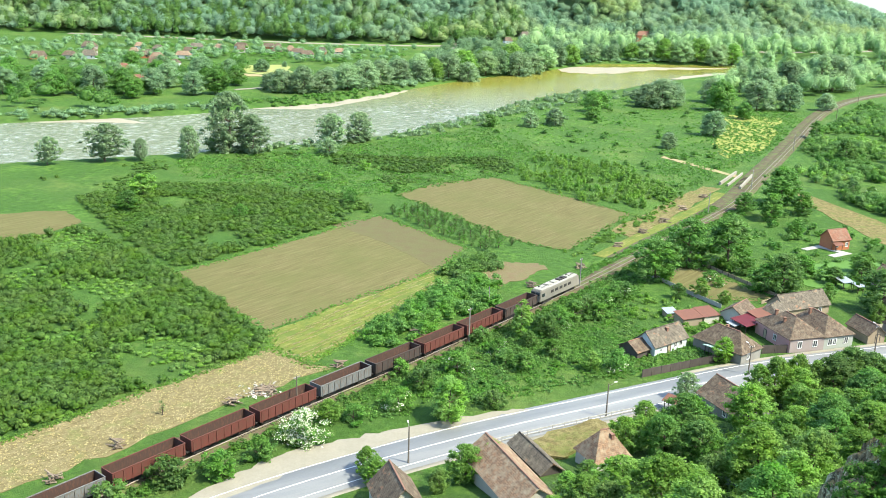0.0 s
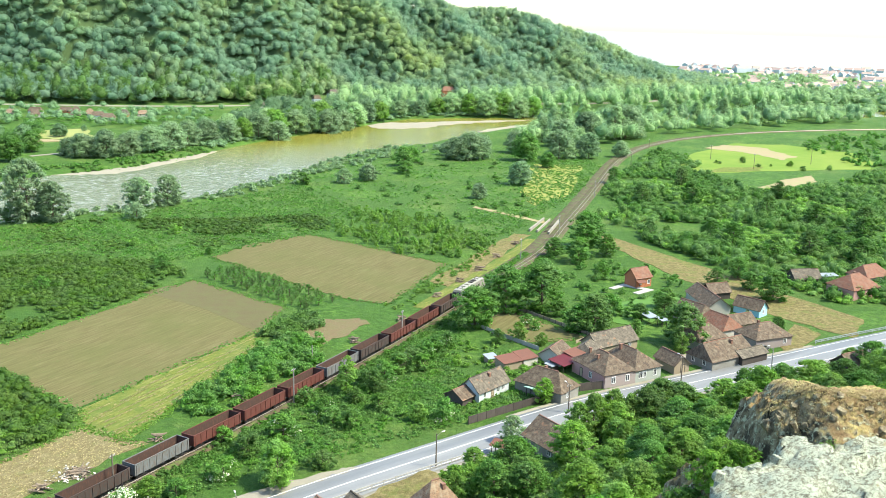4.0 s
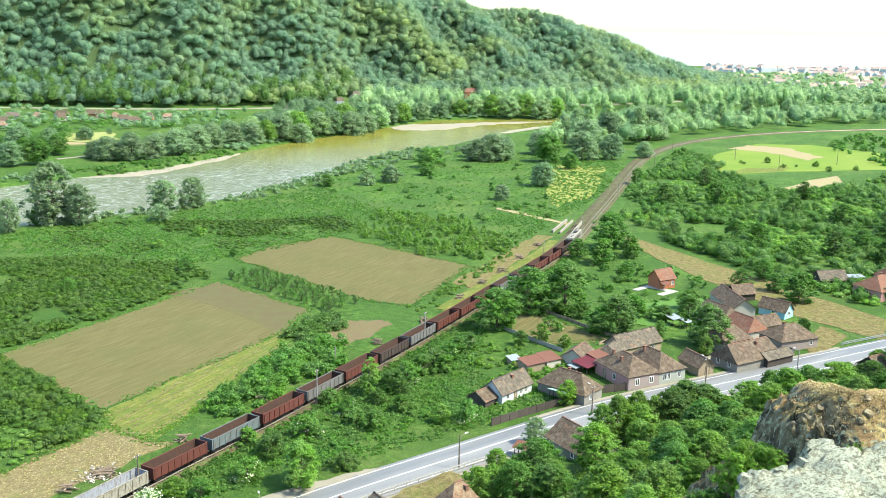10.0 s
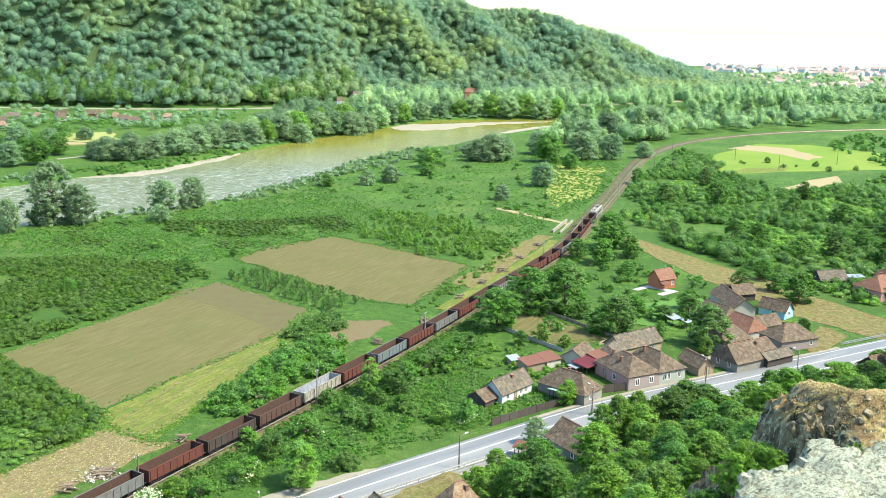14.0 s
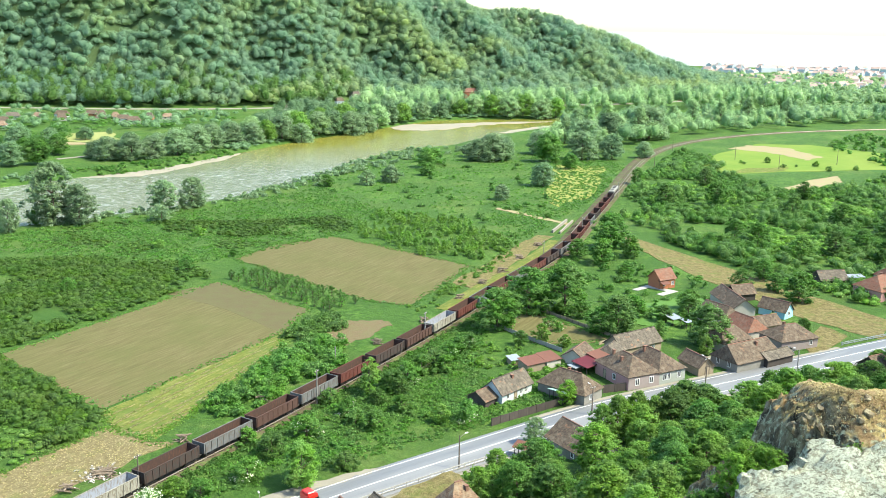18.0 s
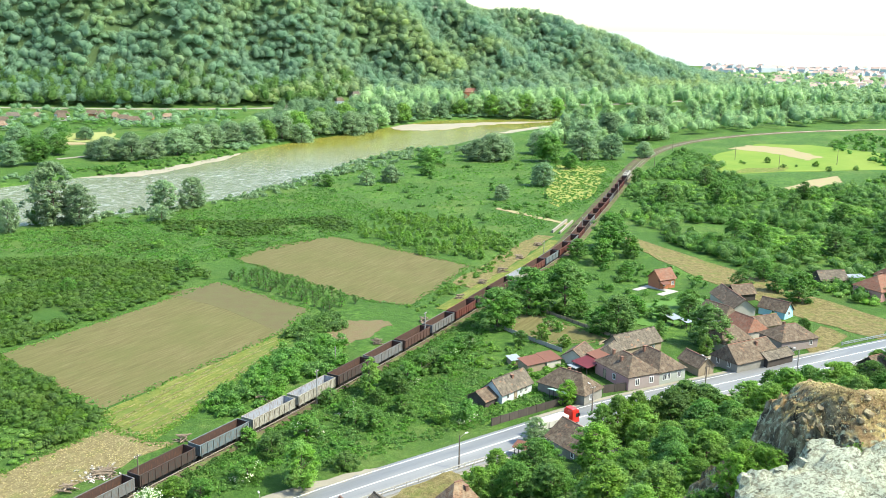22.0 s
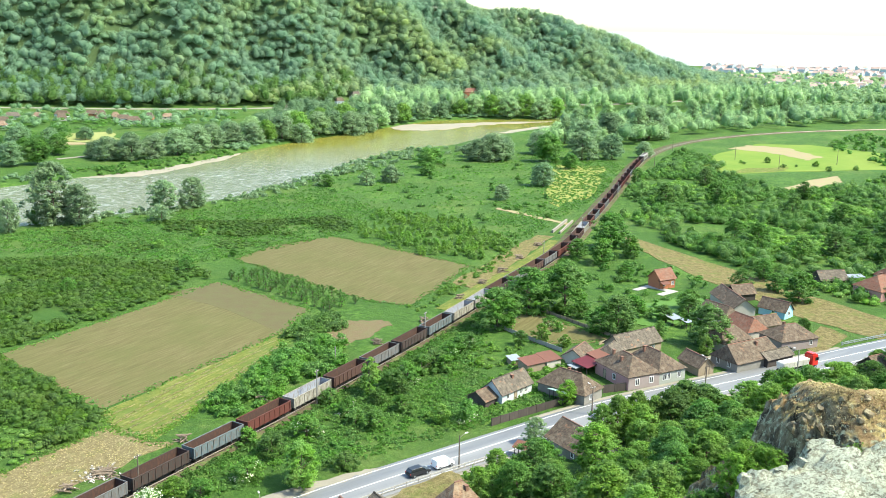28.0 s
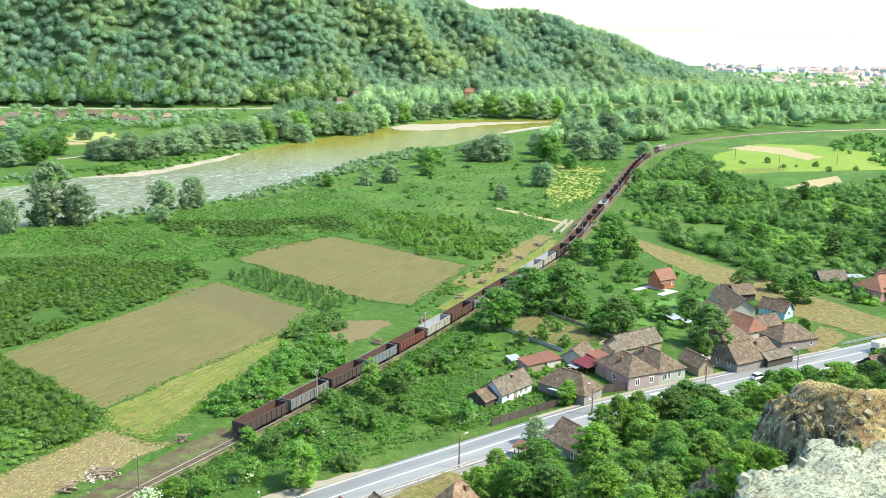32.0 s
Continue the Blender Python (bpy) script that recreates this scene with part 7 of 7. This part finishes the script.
WHITE_CONC = simple("pale_new_concrete", (0.30, 0.275, 0.225), (0.19, 0.17, 0.14), 0.5, 0.9)
beam(42.8, 368.5, 51.2, 392.0, 0.7, 1.0, 0.2, WHITE_CONC, "bridge_parapet", "pale concrete bridge parapet beside the lifted track", "parapet")
beam(45.5, 367.0, 53.6, 391.0, 0.6, 0.7, 0.3, WHITE_CONC, "bridge_parapet", "pale concrete beam of the small bridge", "parapet")
beam(49.6, 363.0, 57.0, 388.0, 0.8, 0.9, 0.3, WHITE_CONC, "bridge_beam", "pale concrete beam between the tracks", "beam")
for i in range(8):
    x, y, a = RAILWAY.at(float(RAILWAY.near(51, 366)[1][0]) + i * 2.6, 4.6)
    solid("sleeper_stack", SLEEPER_MESH, "pale concrete sleeper lying in a row", "sleeper", group="stacked sleepers", at=pose(float(x), float(y), 0.62, 0, 0, float(a) + 4))

# ---- road vehicles ----
RUBBER = simple("black_rubber", (0.02, 0.02, 0.02), (0.03, 0.03, 0.03), 0.3, 0.9)
GLASS = simple("tinted_car_glass", (0.015, 0.018, 0.02), (0.02, 0.023, 0.026), 1.0, 0.06, spec=0.6, bump=0.0)
LIGHT_GLASS = simple("clear_lamp_glass", (0.75, 0.75, 0.72), (0.65, 0.65, 0.62), 0.3, 0.2)
TAIL = simple("red_lamp_glass", (0.45, 0.02, 0.02), (0.35, 0.02, 0.02), 0.3, 0.3)


def lacquer(name, c):
    return simple(name, c, tuple(v * 0.93 for v in c), 1.0, 0.28, spec=0.5, bump=0.0)


def wheel(parent, x, y, r, w=0.22):
    bm = bmesh.new()
    rod(bm, (0, -w / 2, 0), (0, w / 2, 0), r, seg=18)
    k = part("wheel", bm, RUBBER, parent, at=pose(x, y, r))
    bm = bmesh.new()
    rod(bm, (0, -w / 2 - 0.02, 0), (0, w / 2 + 0.02, 0), r * 0.58, seg=12)
    part("rim", bm, TIN, k)


def car(label, paint, profile, cabin, width, wheels, r, name="car", category="car"):
    """A car from its side profile: body and glasshouse, x forward."""
    ob = thing(name, label, category)

    def loft(pts, w, top_in):
        bm = bmesh.new()
        zs = [p[1] for p in pts]
        lo, hi = min(zs), max(zs)
        rows = []
        for s in (-1, 1):
            rows.append([bm.verts.new((x, s * (w / 2 - top_in * (z - lo) / (hi - lo)), z)) for x, z in pts])
        n = len(pts)
        bm.faces.new(rows[0])
        bm.faces.new(rows[1][::-1])
        for i in range(n):
            j = (i + 1) % n
            bm.faces.new((rows[0][i], rows[1][i], rows[1][j], rows[0][j]))
        bmesh.ops.recalc_face_normals(bm, faces=bm.faces[:])
        bmesh.ops.bevel(bm, geom=bm.edges[:], offset=0.05, segments=2, affect="EDGES")
        return bm
    part("body", loft(profile, width, 0.06), paint, ob, smooth=False)
    part("glasshouse", loft(cabin, width - 0.10, 0.16), GLASS, ob)
    top = max(z for _, z in cabin)
    xs = sorted(x for x, z in cabin if z > top - 0.06)
    bm = bmesh.new()
    box(bm, xs[0] - 0.04, -width / 2 + 0.2, top - 0.04, xs[-1] + 0.04, width / 2 - 0.2, top + 0.035, bevel=0.03)
    part("roof", bm, paint, ob)
    x0, x1 = min(x for x, _ in profile), max(x for x, _ in profile)
    for s in (-1, 1):
        for x in wheels:
            wheel(ob, x, s * (width / 2 - 0.10), r)
        bm = bmesh.new()
        box(bm, x1 - 0.12, s * width * 0.36 - 0.16, 0.62, x1 + 0.02, s * width * 0.36 + 0.16, 0.78, bevel=0.02)
        part("headlight", bm, LIGHT_GLASS, ob)
        bm = bmesh.new()
        box(bm, x0 - 0.02, s * width * 0.42 - 0.08, 0.75, x0 + 0.10, s * width * 0.42 + 0.08, 1.02, bevel=0.02)
        part("tail_light", bm, TAIL, ob)
    return ob


def lorry():
    """A red tractor with a white tipper trailer."""
    red, white = lacquer("red_lacquer", (0.50, 0.025, 0.02)), simple("white_trailer_paint", (0.60, 0.585, 0.53), (0.50, 0.485, 0.43), 0.8, 0.5)
    ob = thing("lorry", "red lorry cab with a white tipper trailer", "lorry")
    bm = bmesh.new()
    vs = box(bm, 4.9, -1.24, 0.85, 7.1, 1.24, 3.5)
    for v in bm.verts:
        if v.co.z > 3 and v.co.x > 7:
            v.co.x -= 0.25
    bmesh.ops.bevel(bm, geom=bm.edges[:], offset=0.12, segments=2, affect="EDGES")
    cab = part("cab", bm, red, ob, "bright red cab")
    bm = bmesh.new()
    box(bm, 6.9, -1.08, 2.05, 7.06, 1.08, 2.95, bevel=0.04)
    part("windscreen", bm, GLASS, cab)
    bm = bmesh.new()
    box(bm, 5.0, -1.0, 3.45, 6.5, 1.0, 3.85, bevel=0.15)
    part("wind_deflector", bm, red, cab)
    for s in (-1, 1):
        bm = bmesh.new()
        box(bm, 5.9, s * 1.25 - 0.02, 2.1, 6.75, s * 1.25 + 0.02, 2.85)
        part("side_window", bm, GLASS, cab)
        bm = bmesh.new()
        box(bm, 6.85, s * 0.85 - 0.2, 0.95, 7.12, s * 0.85 + 0.2, 1.15, bevel=0.03)
        part("headlight", bm, LIGHT_GLASS, cab)
        bm = bmesh.new()
        box(bm, 6.75, s * 1.42 - 0.1, 2.2, 6.9, s * 1.42 + 0.1, 2.9, bevel=0.03)
        part("mirror", bm, RUBBER, cab)
    bm = bmesh.new()
    box(bm, -4.6, -0.45, 0.75, 6.6, 0.45, 1.1)
    part("chassis", bm, IRON, ob)
    bm = bmesh.new()
    vs = box(bm, -4.8, -1.2, 1.3, 4.2, 1.2, 2.85)
    for v in bm.verts:
        if v.co.z < 1.5:
            v.co.y *= 0.78
            v.co.x *= 0.97
    bmesh.ops.bevel(bm, geom=bm.edges[:], offset=0.1, segments=2, affect="EDGES")
    tr = part("trailer_body", bm, white, ob, "white tipper body under a pale sheet")
    for i in range(6):
        x = -4.4 + i * 1.6
        for s in (-1, 1):
            bm = bmesh.new()
            box(bm, x, s * 1.19 - 0.04, 1.5, x + 0.12, s * 1.19 + 0.04, 2.8)
            part("rib", bm, white, tr)
    bm = bmesh.new()
    box(bm, -4.7, -1.15, 2.82, 4.1, 1.15, 2.93, bevel=0.05)
    part("sheet", bm, PLASTER, tr, "pale cover sheet")
    for x in (6.1, 3.2, -1.6, -2.8, -4.0):
        for s in (-1, 1):
            wheel(ob, x, s * 1.08, 0.5, 0.34)
    return ob


LORRY = lorry()
HATCH = car("small white hatchback car on the road", lacquer("white_lacquer", (0.74, 0.75, 0.76)),
            [(-1.95, 0.32), (1.95, 0.32), (2.0, 0.68), (1.0, 0.92), (-1.9, 0.98), (-2.0, 0.7)], [(1.05, 0.90), (0.35, 1.42), (-1.35, 1.45), (-1.9, 0.96)], 1.68, (1.25, -1.25), 0.3)
VAN = car("white delivery van with a high closed rear body", lacquer("van_white", (0.72, 0.72, 0.72)),
          [(-2.1, 0.34), (2.05, 0.34), (2.12, 0.75), (1.25, 1.05), (0.72, 1.78), (-2.05, 1.86), (-2.14, 0.8)], [(1.28, 1.06), (0.80, 1.70), (0.1, 1.72), (0.1, 1.08)], 1.75, (1.3, -1.35), 0.32, "van", "van")
BLACK = car("black estate car on the road", lacquer("black_lacquer", (0.02, 0.021, 0.024)),
            [(-2.2, 0.34), (2.2, 0.34), (2.26, 0.72), (1.2, 0.98), (-2.15, 1.04), (-2.26, 0.75)], [(1.25, 0.96), (0.55, 1.52), (-1.75, 1.56), (-2.15, 1.02)], 1.78, (1.4, -1.35), 0.33)
PARKED = car("dark grey car parked beside the street house", lacquer("grey_lacquer", (0.09, 0.095, 0.10)),
             [(-2.0, 0.32), (2.0, 0.32), (2.05, 0.7), (1.05, 0.93), (-1.95, 0.98), (-2.05, 0.7)], [(1.1, 0.91), (0.4, 1.42), (-1.4, 1.45), (-1.9, 0.96)], 1.7, (1.25, -1.25), 0.3)
PARKED.matrix_basis = pose(86.8, 229.0, 0.1, 0, 0, 30)

# a dead bush and pale litter on the cut reeds
dead = thing("dead_bush", "dark dry weed stalk standing on the cut reeds", "plant", at=pose(-73.1, 142.5, 0.1))
part("stem", limbs(np.random.RandomState(2), 3.2, 1.0, 0.1, 0.10, 12), BARK, dead)
part("dry_leaves", np_mesh("dry_leaves", *leaf_cloud(np.random.RandomState(5), np.array([(0, 0, 1.0), (0.2, 0.1, 1.7), (-0.2, 0, 2.3)]), np.array([0.5, 0.45, 0.35]), 40, 0.2, 1.2, core=0), LEAF_DARK), None, dead)
litter_rng = np.random.RandomState(6)
c = np.column_stack([litter_rng.normal(-60.5, 1.6, 110), litter_rng.normal(155.5, 1.9, 110), np.full(110, 0.24)])
solid("litter", np_mesh("litter", *blades(litter_rng, c, litter_rng.normal(0, 0.4, c.shape) + (0, 0, 1), 0.6), PLASTER), "pale scraps scattered on the cut reeds", "litter", "stuff")

# ---- far village, town and distance ----


def far_house(x, y, angle, L, W, hw, rh, wall, roof, label, windows=2):
    z = float(ground_z(x, y)[0])
    ob = thing("village_house", label, "house", "houses of the far village", pose(x, y, z, 0, 0, angle))
    bm = bmesh.new()
    box(bm, -L / 2, -W / 2, -1.0, L / 2, W / 2, hw)
    part("wall", bm, wall, ob)
    me, _ = roof_mesh(L, W, hw, rh, roof, 0.5, 0.5)
    part("roof", me, None, ob)
    for i in range(windows):
        bm = bmesh.new()
        u = -L / 2 + L * (i + 0.5) / windows
        box(bm, u - 0.5, -W / 2 - 0.04, 1.0, u + 0.5, -W / 2 + 0.05, 2.2)
        part("window", bm, PANE, ob)
    return ob


far_rng = random.Random(12)
walls = (PLASTER, WHITEWASH, MAUVE, PLASTER, ORANGE)
roofs = (ROOF_BROWN, ROOF_GREY, ROOF_TAN, ROOF_BROWN)
VILLAGE = ((-333, 726), (-345, 768), (-326, 771), (-305, 766), (-296, 808), (-276, 772), (-268, 783), (-256, 766), (-243, 751), (-239, 779), (-228, 791), (-318, 800), (-285, 800), (-357, 704), (-325, 699), (-321, 643), (-308, 648), (-289, 586),
           (-336, 678), (-352, 690), (-396, 660), (-384, 666), (-372, 712), (-402, 700), (-414, 648), (-366, 742), (-388, 752), (-420, 730))
for i, (x, y) in enumerate(VILLAGE):
    far_house(x, y, 8 + 14 * math.sin(i * 2.7), 8.5 + 2.5 * math.sin(i * 1.9), 6.5 + math.sin(i * 3.3), 2.7 + 0.4 * math.sin(i), 3.0 + 0.6 * math.cos(i * 2.1), walls[i % 5 if i % 7 else 1], roofs[i % 4], "small brown-roofed house of the village across the river")
for x, y in ((-281, 543), (-321, 596)):
    far_house(x, y, 20, 10, 7, 3.2, 3.4, PLASTER, ROOF_RED, "orange-roofed house near the far shore")
far_house(-94, 1020, 30, 12, 8, 6, 4, WHITEWASH, ROOF_GREY, "white gabled house at the foot of the wooded hill")
far_house(-107.5, 980, 30, 8, 6, 3.5, 3, WHITEWASH, ROOF_BROWN, "small pale house at the foot of the wooded hill")
far_house(1, 1026, 10, 12, 8, 4, 3, PLASTER, ROOF_BROWN, "brown-roofed house by the far shore")
far_house(27, 1062, 10, 14, 9, 6, 4, ORANGE, ROOF_RED, "red house by the far shore")
far_house(272, 1110, 10, 10, 8, 5, 4, ORANGE, ROOF_RED, "orange house at the end of the wooded hill")
far_house(-150, 898, 15, 10, 6, 3, 2, PLASTER, ROOF_GREY, "grey house beside the far road")
FAR_ROAD = Line([(-520, 860), (-402, 868), (-250, 880), (-150, 918), (-112, 985), (-20, 1018), (65, 1012), (140, 1018), (230, 1070), (330, 1160)])
v, f = ribbon(FAR_ROAD, 5, FAR_ROAD.s[-1] - 5, [(4, 0.0), (3.6, 0.5), (-3.6, 0.5), (-4, 0.0)], 8)
solid("far_road", np_mesh("far_road", v, f, GRAVEL), "pale road along the foot of the wooded hill", "road", "structure")
patch("hay_meadow", [(-274, 668), (-240, 692), (-220, 645), (-229, 628), (-258, 632)], simple("hay_stubble", (0.27, 0.26, 0.09), (0.19, 0.225, 0.065), 6, 0.95), "pale hay meadow with fruit trees across the river", z=0.1, rag=2)
patch("garden_soil", [(-256, 628), (-229, 625), (-226, 616), (-250, 612)], EARTH, "brown strip of garden soil across the river", z=0.1, rag=1)
patch("shore_path", [(-224, 549), (-205, 571), (-202, 569), (-221, 546)], GRAVEL, "pale path along the far bank", "path", z=0.1, rag=0.5)
for x, y in ((-247.6, 648), (-241, 649), (-252, 668), (-236, 676), (-262, 660)):
    plant("meadow_tree", ROUNDS[0], x, y, 4.6, "dark round fruit tree on the hay meadow", "tree", "fruit trees across the river")
vs, fs = [], []
for i in range(420):
    x, y = far_rng.uniform(400, 1150), far_rng.uniform(1330, 2150)
    if x < 400 + (y - 1330) * 0.18 or x / y > 0.55:
        continue
    a, L, W, h, r = far_rng.uniform(0, 3.14), far_rng.uniform(10, 24), far_rng.uniform(8, 13), far_rng.uniform(4, 9), far_rng.uniform(3, 5)
    c, s = math.cos(a), math.sin(a)
    k = len(vs)
    for u, w, z in ((-1, -1, -1), (1, -1, -1), (1, 1, -1), (-1, 1, -1), (-1, -1, h), (1, -1, h), (1, 1, h), (-1, 1, h), (-1, 0, h + r), (1, 0, h + r)):
        vs.append((x + c * u * L / 2 - s * w * W / 2, y + s * u * L / 2 + c * w * W / 2, z))
    fs.append((k, [(0, 1, 5, 4), (1, 2, 6, 5), (2, 3, 7, 6), (3, 0, 4, 7), (8, 4, 7, 8), (5, 9, 9, 6)], [(4, 5, 9, 8), (6, 7, 8, 9)]))
bm = bmesh.new()
bv = [bm.verts.new(q) for q in vs]
for k, wl, rf in fs:
    for m, group in ((0, wl), (1, rf)):
        for q in group:
            ids = list(dict.fromkeys(q))
            if len(ids) > 2:
                bm.faces.new([bv[k + j] for j in ids]).material_index = m
# roof tiles paled so that the haze over the town is in their colour
solid("far_town", done(bm, "far_town", WHITEWASH, simple("hazed_tiles", (0.42, 0.30, 0.25), (0.34, 0.25, 0.21), 5.0, 0.9)), "pale houses and red roofs of the distant town", "town", "stuff")

# added glowing sheet: stands in for haze and hides the far ground
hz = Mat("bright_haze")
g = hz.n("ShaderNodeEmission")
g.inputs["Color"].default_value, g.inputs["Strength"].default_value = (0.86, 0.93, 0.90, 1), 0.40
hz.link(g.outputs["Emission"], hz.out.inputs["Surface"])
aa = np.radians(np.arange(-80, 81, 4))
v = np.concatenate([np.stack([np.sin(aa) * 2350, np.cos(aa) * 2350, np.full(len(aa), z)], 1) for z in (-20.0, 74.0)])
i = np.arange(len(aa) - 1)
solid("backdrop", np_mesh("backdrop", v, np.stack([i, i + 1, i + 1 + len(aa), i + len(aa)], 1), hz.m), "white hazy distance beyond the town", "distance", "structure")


def motions():
    """All that moves: the train and the road traffic."""
    for unit, offset in TRAIN:
        rows = []
        for t in range(33):
            x, y, a = RAILWAY.at(S0 - 419.0 + 13.79 * t + offset)
            rows.append((float(t), pose(float(x), float(y), RZ, 0, 0, float(a))))
        walk(unit, rows)
    # metres along the road from the lay-by, at seconds
    lanes = (
        (LORRY, ((0, -278), (17, -31), (18.5, -8.2), (19, 0.3), (20, 15.8), (21, 30.5), (22, 44.8), (23, 59.5), (24, 74.0), (25, 87.0), (26, 98), (27, 108), (28, 117.2), (29, 125.5), (30, 133.6), (31, 142), (32, 151))),
        (HATCH, ((0, -330), (22, -22), (23.5, -1.2), (24, 5.8), (25, 20.1), (26, 34), (27, 47), (28, 59.5), (29, 71.5), (30, 83.5), (31, 95), (32, 105.8))),
        (VAN, ((0, -390), (26, -11.2), (27.5, 10.8), (28, 18.2), (29, 32.9), (30, 47.4), (31, 61.6), (32, 75.5))),
        (BLACK, ((0, -397), (26, -16.5), (27.5, 5.5), (28, 12.6), (29, 27.6), (30, 42), (31, 56), (32, 69.5))),
    )
    for unit, table in lanes:
        rows = []
        for t in range(33):
            x, y, a = ROAD.at(E0 + float(lerp(t, table)), -1.6)
            rows.append((float(t), pose(float(x), float(y), 0.14, 0, 0, float(a))))
        walk(unit, rows)


motions()
